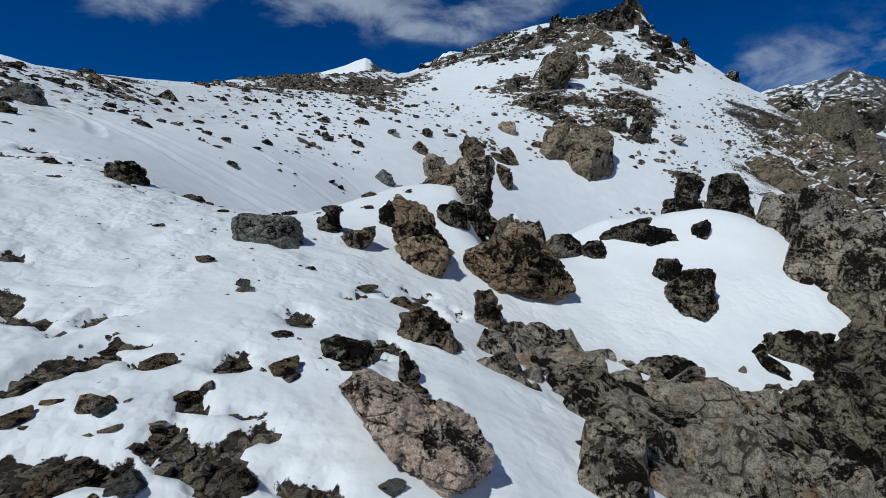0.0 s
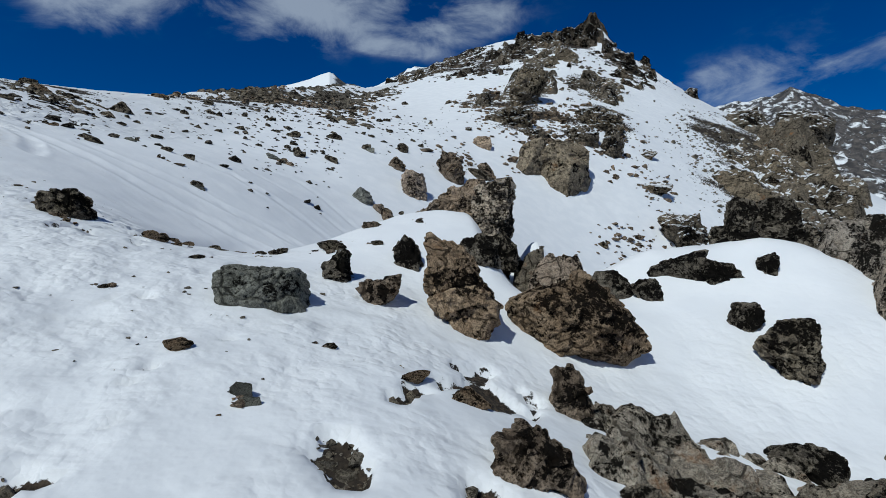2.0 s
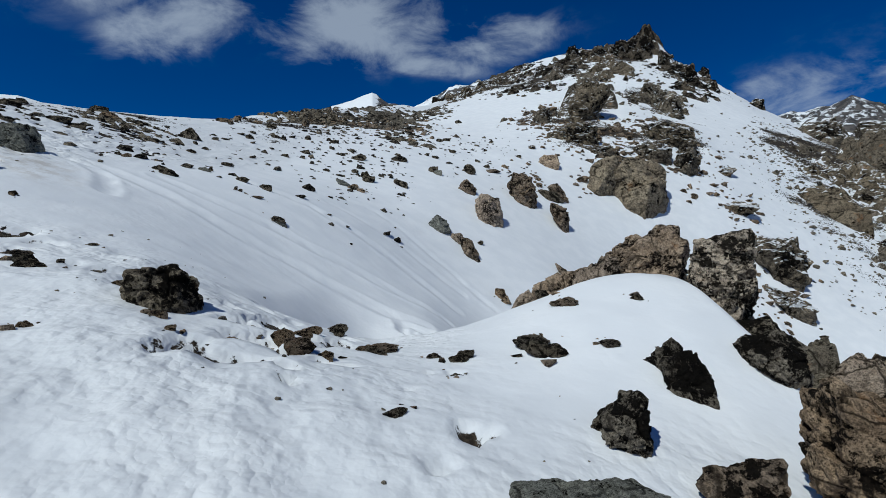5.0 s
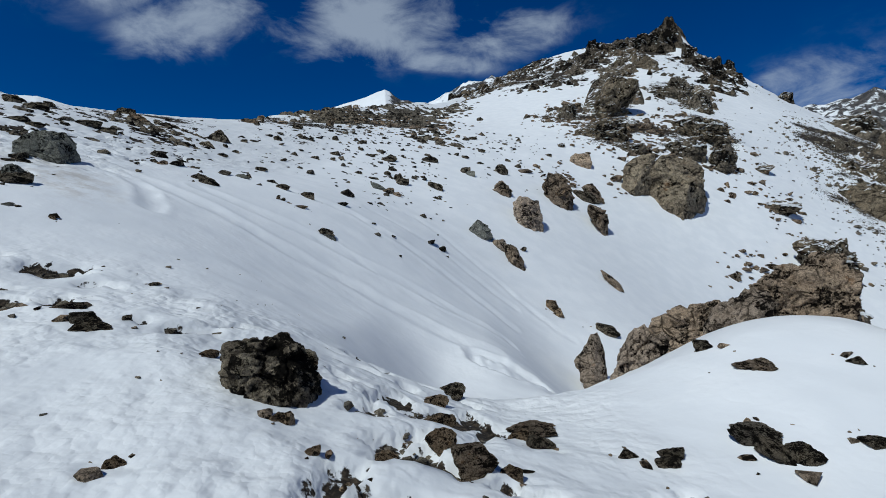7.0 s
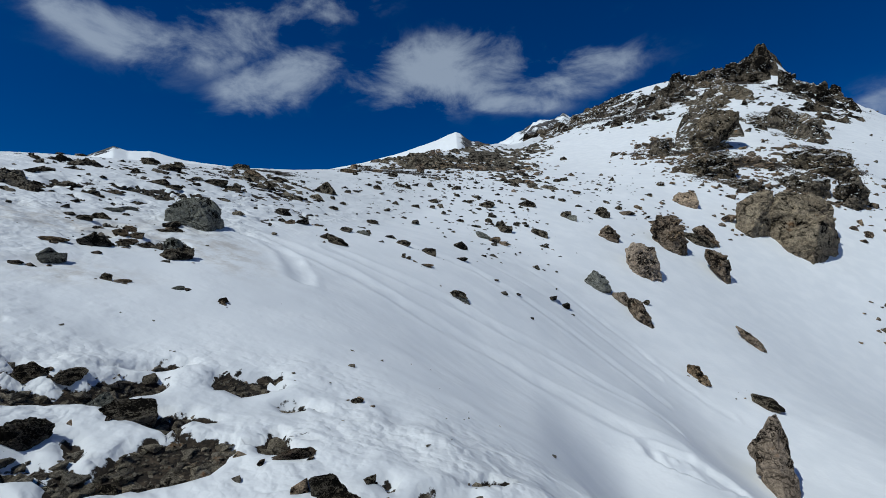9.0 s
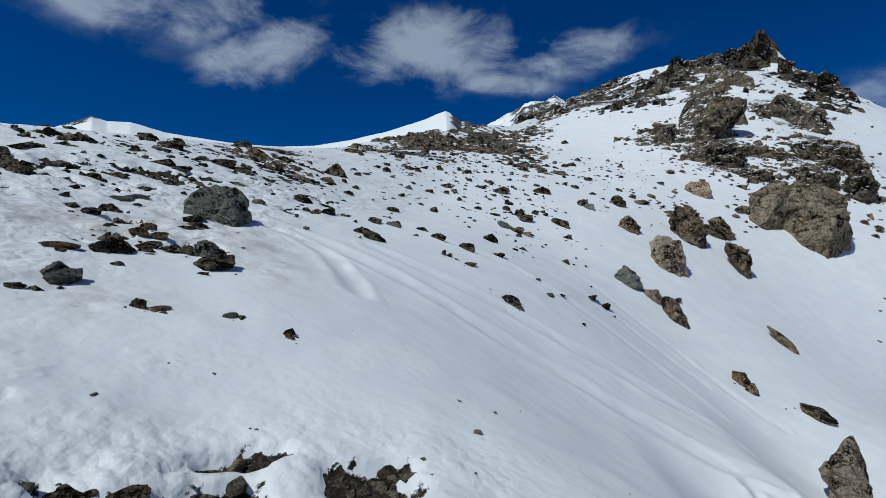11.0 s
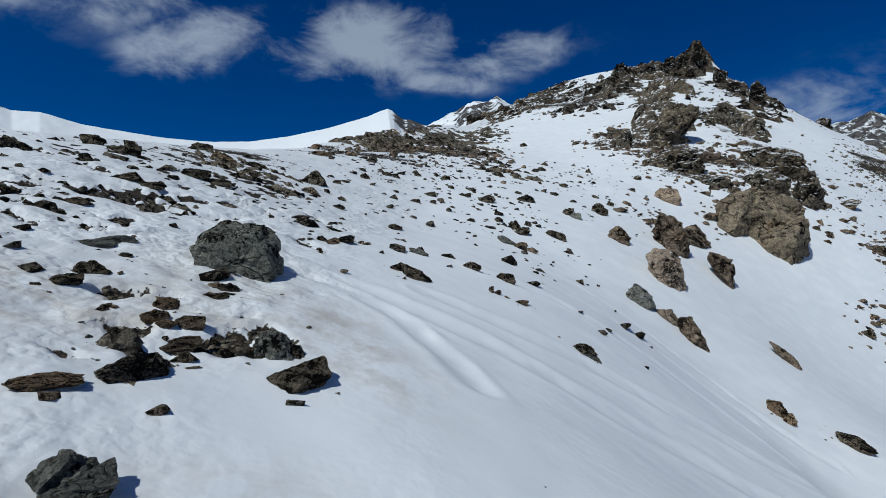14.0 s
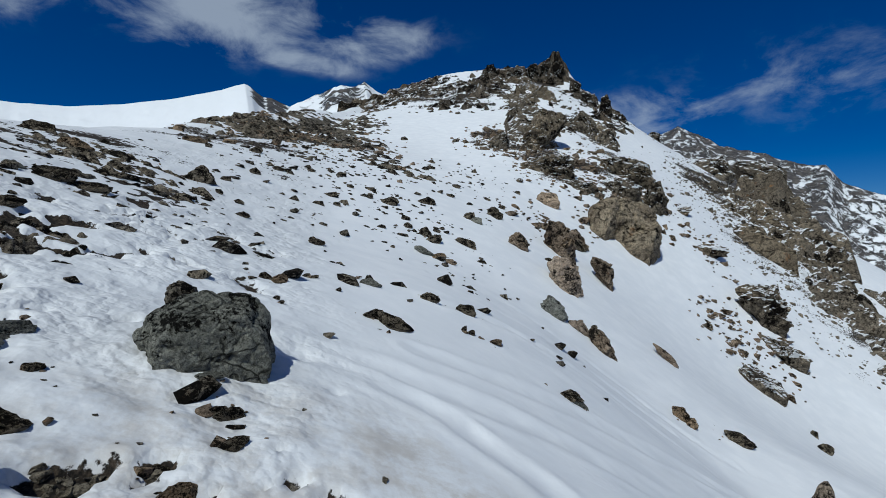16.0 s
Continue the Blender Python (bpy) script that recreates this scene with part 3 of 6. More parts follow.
def tracks(x, y):
    out = np.zeros(np.shape(x))
    for wide, deep, way in TRACKS:
        k = np.where((x > min(p[0] for p in way) - 1) & (x < max(p[0] for p in way) + 1) & (y > min(p[1] for p in way) - 1) & (y < max(p[1] for p in way) + 1))
        if not len(k[0]):
            continue
        px, py, best = x[k], y[k], np.full(len(k[0]), 9.0)
        px, py = px + 0.10 * lumps(px, py, 0.8, 2, 41), py + 0.10 * lumps(px, py, 0.8, 2, 42)
        for (ax, ay), (bx, by) in zip(way, way[1:]):
            dx, dy = bx - ax, by - ay
            t = np.clip(((px - ax) * dx + (py - ay) * dy) / (dx * dx + dy * dy), 0, 1)
            best = np.minimum(best, np.hypot(px - ax - t * dx, py - ay - t * dy))
        r = best / wide
        out[k] += deep * (0.6 * np.exp(-((r - 1.0) / 0.35) ** 2) - np.exp(-(r / 0.7) ** 2)) * (0.7 + 0.5 * lumps(px, py, 0.3, 2, 43))
    return out


def ground_height(x, y):
    shape = np.shape(x)
    x, y = np.atleast_1d(np.asarray(x, float)), np.atleast_1d(np.asarray(y, float))
    d = far_away(x, y)
    lump_amount = lumpiness(x, y) * (1 - step(d, 14, 40))
    h = land(x, y)
    h = h + lump_amount * (0.050 * lumps(x, y, 0.34, 2, 2) + 0.020 * lumps(x, y, 0.16, 1, 3))
    h = h - 0.075 * melted(x, y)
    pit = np.hypot((x + 2.85) / 0.80, (y - 13.15) / 0.42) + 0.25 * lumps(x, y, 0.5, 2, 71)
    h = h - 0.11 * (1 - step(pit, 0.75, 1.0)) + 0.06 * (1 - step(pit, 0.9, 1.3)) * np.abs(lumps(x, y, 0.2, 2, 72))
    h = h + tracks(x, y)
    u, v = x * 0.92 - y * 0.38, x * 0.38 + y * 0.92
    h = h + 0.017 * lumps(u * 0.25, v, 0.66, 3, 23) * step(lumps(x, y, 2.6, 2, 24), -0.35, 0.35) * step(y, 13, 16) * step(x, -8.5, -5) * (1 - step(d, 25, 40))
    h = h + 0.006 * lumps(u * 0.16, v, 0.24, 2, 27) * step(y - 0.18 * (x + 4), 9.5, 12) * step(x, -9.5, -6) * (1 - step(d, 18, 30))
    h = h + 0.05 * lumps(x, y, 1.3, 3, 7) * (1 - 0.6 * step(y, 10, 13))
    h = h + (0.25 * lumps(x, y, 5.0, 4, 11)) * step(d, 16, 45)
    h = h + np.clip(spread(x, y, BARE), 0, 1) * (0.9 * lumps(x, y, 3.2, 4, 15) * step(d, 32, 60) - 0.02 * (1 - step(d, 20, 30)))
    return h.reshape(shape)


def sheet_axis(low, near_low, near_high, high, fine, growth, back):
    """Rows of the sheet: evenly fine along the walk, then wider and wider towards the horizon."""

    def out(reach, growth):
        n = int(math.log(reach * growth / fine + 1) / math.log(1 + growth)) + 1
        return fine * np.cumsum((1 + growth) ** np.arange(n))

    return np.concatenate([near_low - out(near_low - low, back)[::-1], np.arange(near_low, near_high, fine), near_high - fine + out(high - near_high, growth)])


def build_ground():
    xs = sheet_axis(-700, -13.0, 3.5, 1600, 0.045, 0.021, 0.024)
    ys = sheet_axis(-300, 1.0, 15.0, 1800, 0.045, 0.019, 0.08)
    gx, gy = np.meshgrid(xs, ys)
    x, y = gx.ravel(), gy.ravel()
    z = ground_height(x, y)
    n = len(xs)
    co = np.stack([x, y, z], -1).astype(np.float32)
    i = (np.arange(len(ys) - 1)[:, None] * n + np.arange(n - 1)[None, :]).ravel()
    quads = np.stack([i, i + 1, i + n + 1, i + n], -1).astype(np.int32)
    me = bpy.data.meshes.new("ground")
    me.vertices.add(len(co))
    me.vertices.foreach_set("co", co.ravel())
    me.loops.add(quads.size)
    me.loops.foreach_set("vertex_index", quads.ravel())
    me.polygons.add(len(quads))
    me.polygons.foreach_set("loop_start", np.arange(0, quads.size, 4, dtype=np.int32))
    me.polygons.foreach_set("use_smooth", np.ones(len(quads), bool))
    me.update()
    for name, values in (("bare", bareness(x, y)), ("dirt", spread(x, y, DIRT)), ("lumpy", lumpiness(x, y))):
        me.attributes.new(name, "FLOAT", "POINT").data.foreach_set("value", values.astype(np.float32))
    me.materials.append(SNOW)
    tagged(new("ground", me), "Sloping sheet of old white snow with patches of bare brown gravel", "snow slope", kind="structure")


build_ground()


# ---- mountains in the distance ----
def far_ridge(name, label, range_m, fall, rocky, crag, seed, *skyline):
    """A distant ridge: bearing and height above the horizon of its skyline, in degrees, turn about; fall: the slope of its face."""
    az, el = np.array(skyline[0::2], float), np.array(skyline[1::2], float)
    a = np.arange(az[0], az[-1], 0.11)
    top = np.interp(a, az, el)
    f = np.concatenate([np.linspace(0.42, 1.0, 64), np.linspace(1.01, 1.5, 14)])
    ga, gf = np.meshgrid(np.radians(a), f)
    x, y = range_m * gf * np.sin(ga), range_m * gf * np.cos(ga)
    z = 2.0 + range_m * np.tan(np.radians(top))[None, :] - range_m * fall * np.maximum(1 - gf, 0) - 0.7 * range_m * np.maximum(gf - 1, 0)
    s = range_m / 100
    rough = (1 - 1.6 * np.abs(lumps(x, y, 5.0 * s, 5, seed))) * 1.3 * s + lumps(x, y, 1.6 * s, 3, seed + 3) * 0.6 * s
    z = z + rough * crag * np.clip(np.abs(1 - gf) * 9 + 0.45, 0, 1)
    n, m = len(a), len(f)
    i = (np.arange(m - 1)[:, None] * n + np.arange(n - 1)[None, :]).ravel()
    me = bpy.data.meshes.new(name)
    me.from_pydata(np.stack([x.ravel(), y.ravel(), z.ravel()], -1).tolist(), [], np.stack([i, i + 1, i + n + 1, i + n], -1).tolist())
    me.polygons.foreach_set("use_smooth", np.ones(len(me.polygons), bool))
    bare = np.zeros(x.shape)
    for at, wide, low, amount in rocky:
        bare = np.maximum(bare, amount * np.exp(-(((np.degrees(ga) - at) / wide) ** 2)) * step(gf, low, low + 0.06))
    me.attributes.new("bare", "FLOAT", "POINT").data.foreach_set("value", bare.ravel().astype(np.float32))
    me.materials.append(FAR)
    tagged(new(name, me), label, "mountain", kind="structure")


far_ridge("backdrop_glacier", "smooth white glacier dome beyond the shoulder", 500, 0.44, [(-45.5, 1.6, 0.93, 0.7), (-7.6, 0.9, 0.82, 0.8), (-6.3, 0.7, 0.80, 0.8), (-5.5, 1.5, 0.8, 0.7), (-13, 1.0, 0.93, 0.3)], 0.16, 51,
    -75, 9.5, -60, 10.5, -49, 11.4, -46.4, 12.7, -44.8, 13.6, -43.6, 13.3, -41.7, 13.5, -38.4, 12.9, -32.8, 12.6, -28, 12.6, -24, 13.0, -20, 13.8, -15.3, 15.1, -11.2, 16.4, -9.8, 17.0, -8.9, 17.3, -8.3, 17.1, -7.7, 16.6, -7.0, 16.2, -6.2, 16.2, -5.2, 15.8, -4.0, 15.4, -2, 14.6, 6, 12)
far_ridge("backdrop_knobs", "rocky snow-streaked knobs on the ridge beyond", 360, 0.55, [(1, 5, 0.80, 0.52)], 1.0, 57,
    -7, 12.5, -4.6, 15.4, -2.8, 16.3, -1.4, 16.9, -0.2, 17.7, 0.8, 18.1, 1.9, 17.9, 2.6, 18.0, 3.4, 18.5, 4.6, 17.7, 6, 17.2, 8, 16, 12, 13)
far_ridge("backdrop_mountain", "dark distant mountain streaked with snow gullies", 900, 0.62, [(45, 20, 0.3, 0.60), (80, 25, 0.3, 0.5)], 1.0, 61,
    24, 9, 30, 11, 33, 11.6, 36.7, 12.0, 38, 12.2, 39.4, 12.7, 41, 11.8, 43.3, 10.3, 45.4, 9.6, 47.2, 9.2, 50, 7.8, 51.9, 7.6, 53.1, 5.8, 57, 4, 64, 4.4, 72, 3.5, 85, 5, 100, 3)

# ---- rocks ----
BALLS = {}


def ball(detail):
    if detail not in BALLS:
        bm = bmesh.new()
        bmesh.ops.create_icosphere(bm, subdivisions=detail, radius=1)
        BALLS[detail] = (np.array([v.co for v in bm.verts]), [tuple(v.index for v in f.verts) for f in bm.faces])
        bm.free()
    return BALLS[detail]


def broken(p, seed):
    """Fractured rock: one level, -1 to 1, for each of many irregular blocks about a unit wide, and how far it is to the next joint."""
    base = np.floor(p)
    best, second, level = np.full(len(p), 1e9), np.full(len(p), 1e9), np.zeros(len(p))
    for dx in (-1, 0, 1):
        for dy in (-1, 0, 1):
            for dz in (-1, 0, 1):
                c = base + [dx, dy, dz]
                spot = c + 0.5 + 0.45 * np.stack([hashed(c[:, 0], c[:, 1], c[:, 2], seed + k) for k in range(3)], -1)
                d = ((p - spot) ** 2).sum(1)
                near = d < best
                second = np.where(near, best, np.minimum(second, d))
                best = np.where(near, d, best)
                level = np.where(near, hashed(c[:, 0], c[:, 1], c[:, 2], seed + 9), level)
    return level, np.sqrt(second) - np.sqrt(best)


def rock_mesh(name, normals, reach, detail, rough, seed, material, size, chips=11, hard=110.0):
    """A rock bounded by flat faces (unit normals and their distance from its middle), chipped, with worn edges and a broken skin."""
    d, faces = ball(detail)
    n, r = np.array(normals, float), np.array(reach, float)
    radius = ((np.maximum(d @ n.T, 1e-3) / r) ** hard).sum(1) ** (-1 / hard)
    rng = np.random.RandomState(seed + 100)
    if chips:
        c = rng.normal(size=(chips, 3))
        c /= np.linalg.norm(c, axis=1)[:, None]
        far = ((d * radius[:, None]) @ c.T).max(0) * rng.uniform(0.70, 0.99, chips)
        radius = (radius ** -hard + ((np.maximum(d @ c.T, 1e-3) / far) ** hard).sum(1)) ** (-1 / hard)
    p = d * radius[:, None]
    q = p / size
    warp = q + 0.10 * np.stack([lump3(q * 3.1 + k, seed + 20 + k) for k in range(3)], -1)
    tilt = np.array(Euler((0.35, -0.25, 0.4)).to_matrix())
    skin = 0.18 * lump3(q * 2.3 + seed, seed) + 0.22 * (1 - 2 * np.abs(lump3(q * 5.2 + 7, seed + 1))) + 0.18 * lump3(q * 11, seed + 2) + 0.14 * lump3(q * 25, seed + 3)
    slabs, joint = broken((warp @ tilt.T) * [2.0, 2.0, 3.2], seed)
    skin = skin + 0.75 * slabs - 0.55 * np.exp(-((joint / 0.07) ** 2))
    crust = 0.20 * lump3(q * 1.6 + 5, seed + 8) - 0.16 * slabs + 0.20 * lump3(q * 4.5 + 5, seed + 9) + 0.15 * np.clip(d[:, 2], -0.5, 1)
    if detail > 3:
        chipped, joint = broken((warp @ tilt.T) * [4.6, 4.6, 7.5] + 3, seed + 30)
        skin = skin + 0.36 * chipped - 0.22 * np.exp(-((joint / 0.09) ** 2))
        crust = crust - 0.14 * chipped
    if detail > 4:
        skin = skin + 0.10 * lump3(q * 48, seed + 4)
    p = p + d * (rough * size * skin)[:, None]
    me = bpy.data.meshes.new(name)
    me.from_pydata(p.tolist(), [], faces)
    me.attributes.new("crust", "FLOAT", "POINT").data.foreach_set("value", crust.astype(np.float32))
    me.materials.append(material)
    return me


def boulder(name, label, x, y, z, yaw, deep, kind, seed, *outline, detail=5, rough=0.085, group="", category="rock", blocks=0, block=0.3, chips=11):
    """A rock with the given outline (metres across and up from its middle, turn about) facing the bearing yaw, and a depth.
    blocks: broken pieces that stick out of it, each its own part; block: their size against the whole."""
    rng = random.Random(seed)
    pts = [Vector(outline[i : i + 2]) for i in range(0, len(outline), 2)]
    normals, reach = [], []
    for a, b in zip(pts, pts[1:] + pts[:1]):
        e = b - a
        if e.length < 1e-4:
            continue
        nv = Vector((e.y, -e.x)).normalized()
        d = nv.dot(a)
        if d < 0:
            nv, d = -nv, -d
        d = max(d, 0.02)
        for tip in (-0.35, 0.1, 0.45):
            t = tip + rng.uniform(-0.12, 0.12)
            m = Vector((nv.x, t, nv.y)).normalized()
            normals.append(m)
            reach.append((d + max(abs(t) - 0.1, 0) * deep * 0.12) * math.sqrt(1 / (1 + t * t)))
    for side in (-1, 1):
        for k in range(3):
            m = Vector((rng.uniform(-0.45, 0.45), side, rng.uniform(-0.25, 0.5))).normalized()
            normals.append(m)
            reach.append(deep * 0.5 * rng.uniform(0.85, 1.1))
    size = max(max(abs(p.x) for p in pts), max(abs(p.y) for p in pts))
    core = rock_mesh(name if not blocks else "rock_mass", normals, reach, detail, rough, seed, STONES[kind], size, chips)
    if not blocks:
        ob = new(name, core)
        ob.matrix_world = pose(x, y, z, 0, 0, yaw)
        return tagged(ob, label, category, group)
    top = new(name)
    top.matrix_world = pose(x, y, z, 0, 0, yaw)
    new("rock_mass", core).parent = top
    n = len(core.vertices)
    for k in range(blocks):
        for tries in range(30):
            v = core.vertices[rng.randrange(n)]
            if v.normal.z > -0.2 and v.normal.y < 0.5:
                break
        s = size * block * rng.uniform(0.6, 1.35)
        piece = new("block", loose_mesh(kind, rng.randrange(9), 4))
        piece.parent = top
        piece.matrix_local = Matrix.Translation(v.co - v.normal * s * 0.22) @ Euler([rng.uniform(-0.5, 0.5) for a in range(2)] + [rng.uniform(0, 6.3)]).to_matrix().to_4x4() @ Matrix.Diagonal((s * 1.25, s * rng.uniform(0.7, 1.1), s * rng.uniform(0.55, 0.9), 1))
    return tagged(top, label, category, group)


def chunk(seed, kind, detail=3):
    """An angular loose stone that fills a cube of one metre."""
    rng = random.Random(seed)
    normals, reach = [], []
    for k in range(12):
        v = Vector((rng.gauss(0, 1), rng.gauss(0, 1), rng.gauss(0, 1))).normalized()
        normals.append(v)
        reach.append(0.5 * rng.uniform(0.55, 1.0))
    for k in range(3):
        for side in (-1, 1):
            normals.append(Vector([side * (j == k) for j in range(3)]))
            reach.append(0.5)
    me = rock_mesh("rock", normals, reach, detail, 0.09 if detail > 2 else 0.0, seed, STONES[kind], 0.5, 5)
    co = np.empty(len(me.vertices) * 3, np.float32)
    me.vertices.foreach_get("co", co)
    co = co.reshape(-1, 3)
    co = (co - (co.max(0) + co.min(0)) / 2) / (co.max(0) - co.min(0))
    me.vertices.foreach_set("co", co.ravel())
    me.update()
    return me


CHUNKS = {}


def loose_mesh(kind, variety, detail):
    key = (kind, variety, detail)
    if key not in CHUNKS:
        CHUNKS[key] = chunk(variety + 40, kind, detail)
    return CHUNKS[key]


def loose_rock(label, x, y, wide, high, kind, seed, turn=0.0, lean=0.0, name="rock", group="loose rocks on the snow", detail=4, sink=0.50):
    """A single stone lying in the snow."""
    rng = random.Random(seed)
    ob = new(name, loose_mesh(kind, seed % 9, detail))
    z = float(ground_height(x, y))
    CHIPS.append((x, y, wide * 1.1, wide * 0.8, turn))
    ob.matrix_world = pose(x, y, z + high * (0.5 - sink), 0, 0, turn + rng.uniform(-8, 8)) @ pose(0, 0, 0, rng.uniform(-6, 6), lean + rng.uniform(-4, 4), 0) @ Matrix.Diagonal((wide * 1.0, wide * rng.uniform(0.55, 0.85), high * 1.15, 1))
    return tagged(ob, label, "rock", group)


STONE_CO, CHIPS = {}, []


def splinter(seed):
    """A sharp-edged stone of a few flat faces, in a cube of one metre."""
    rng = random.Random(seed)
    bm = bmesh.new()
    for k in range(11):
        v = Vector((rng.gauss(0, 1), rng.gauss(0, 1), rng.gauss(0, 1))).normalized() * rng.uniform(0.8, 1.0)
        bm.verts.new(v)
    done = bmesh.ops.convex_hull(bm, input=bm.verts)
    inner = [e for e in done["geom_interior"] + done["geom_unused"] if isinstance(e, bmesh.types.BMVert)]
    bmesh.ops.delete(bm, geom=list(set(inner)), context="VERTS")
    bm.verts.index_update()
    co = np.array([v.co[:] for v in bm.verts])
    tri = np.array([[v.index for v in f.verts] for f in bm.faces])
    bm.free()
    return (co - (co.max(0) + co.min(0)) / 2) / (co.max(0) - co.min(0)), tri



def stone_field(name, label, kind, seed, count, small, big, *zones, flat=0.6, bare=False):
    """Countless stones strewn over oval zones (x, y, along, across, turn), as one object."""
    rng = np.random.RandomState(seed)
    share = np.array([z[2] * z[3] for z in zones])
    share = np.maximum((share / share.sum() * count).astype(int), 3)
    cos, quads, base = [], [], 0
    for (zx, zy, a, b, turn), n in zip(zones, share):
        r, w = np.sqrt(rng.uniform(0, 1, n)) * (1 + 0.25 * rng.normal(size=n)), rng.uniform(0, 2 * math.pi, n)
        u, v, c, s = a * r * np.cos(w), b * r * np.sin(w), math.cos(radians(turn)), math.sin(radians(turn))
        xs, ys = zx + u * c - v * s, zy + u * s + v * c
        if bare:
            open_ground = melted(xs, ys) > 0.45
            xs, ys = xs[open_ground], ys[open_ground]
            n = len(xs)
            if not n:
                continue
        zs = ground_height(xs, ys)
        sizes = small * (big / small) ** (rng.uniform(0, 1, n) ** 2.2)
        for x, y, z, size in zip(xs, ys, zs, sizes):
            variety = rng.randint(24)
            if variety not in STONE_CO:
                STONE_CO[variety] = splinter(variety + 7)
            co, tri = STONE_CO[variety]
            m = np.array(Euler((rng.uniform(-0.3, 0.3), rng.uniform(-0.3, 0.3), rng.uniform(0, 6.3))).to_matrix())
            high = flat * rng.uniform(0.6, 1.2)
            p = (co * [size, size * rng.uniform(0.55, 0.95), size * high]) @ m.T + [x, y, z + size * high * rng.uniform(-0.34, 0.12)]
            cos.append(p)
            quads.append(tri + base)
            base += len(co)
    co, tri = np.concatenate(cos), np.concatenate(quads)
    me = bpy.data.meshes.new(name)
    me.from_pydata(co.tolist(), [], tri.tolist())
    me.materials.append(STONES[kind])
    tagged(new(name, me), label, "stones", kind="stuff")


def heap(u, v, block, level, seed, tilt, strike, steep, sink=0.0):
    """Height of a heap of overlapping wedge-shaped blocks, about a block apart; level gives each one's top. Also which block is on top."""
    cs, ss = math.cos(strike), math.sin(strike)
    a, b = (u * cs + v * ss) / (block * 1.2), (v * cs - u * ss) / (block * 0.85)
    a0, b0 = int(math.floor(a.min())) - 2, int(math.floor(b.min())) - 2
    na, nb = int(math.floor(a.max())) + 3 - a0, int(math.floor(b.max())) + 3 - b0
    ca, cb = np.meshgrid(np.arange(a0, a0 + na), np.arange(b0, b0 + nb), indexing="ij")
    h = [hashed(ca.ravel(), cb.ravel(), k, seed).reshape(na, nb) for k in range(10)]
    ma, mb = ca + 0.5 + 0.42 * h[0], cb + 0.5 + 0.42 * h[1]
    mu, mv = ma * block * 1.2 * cs - mb * block * 0.85 * ss, ma * block * 1.2 * ss + mb * block * 0.85 * cs
    top = level(mu.ravel(), mv.ravel(), (h[2].ravel() + 1) / 2).reshape(na, nb)
    ia, ib = np.floor(a).astype(int) - a0, np.floor(b).astype(int) - b0
    best, who = np.full(len(u), -1e6), np.zeros(len(u))
    for da in (-2, -1, 0, 1, 2):
        for db in (-2, -1, 0, 1, 2):
            i, j = np.clip(ia + da, 0, na - 1), np.clip(ib + db, 0, nb - 1)
            du, dv = u - mu[i, j], v - mv[i, j]
            turn = 0.9 * h[5][i, j] + strike
            p, q = du * np.cos(turn) + dv * np.sin(turn), dv * np.cos(turn) - du * np.sin(turn)
            wide = block * (0.42 + 0.16 * h[6][i, j])
            over = np.maximum(np.maximum(np.abs(p) / 1.25 - wide, np.abs(q) - wide), (0.75 * np.abs(p + 0.3 * q) + 0.7 * np.abs(q)) / 1.2 - wide * 1.02)
            z = top[i, j] + tilt * (h[3][i, j] * du + h[4][i, j] * dv) - steep * (1 + 0.5 * h[7][i, j]) * np.maximum(over, 0)
            hit = z > best
            best, who = np.where(hit, z, best), np.where(hit, h[8][i, j], who)
    return best, who


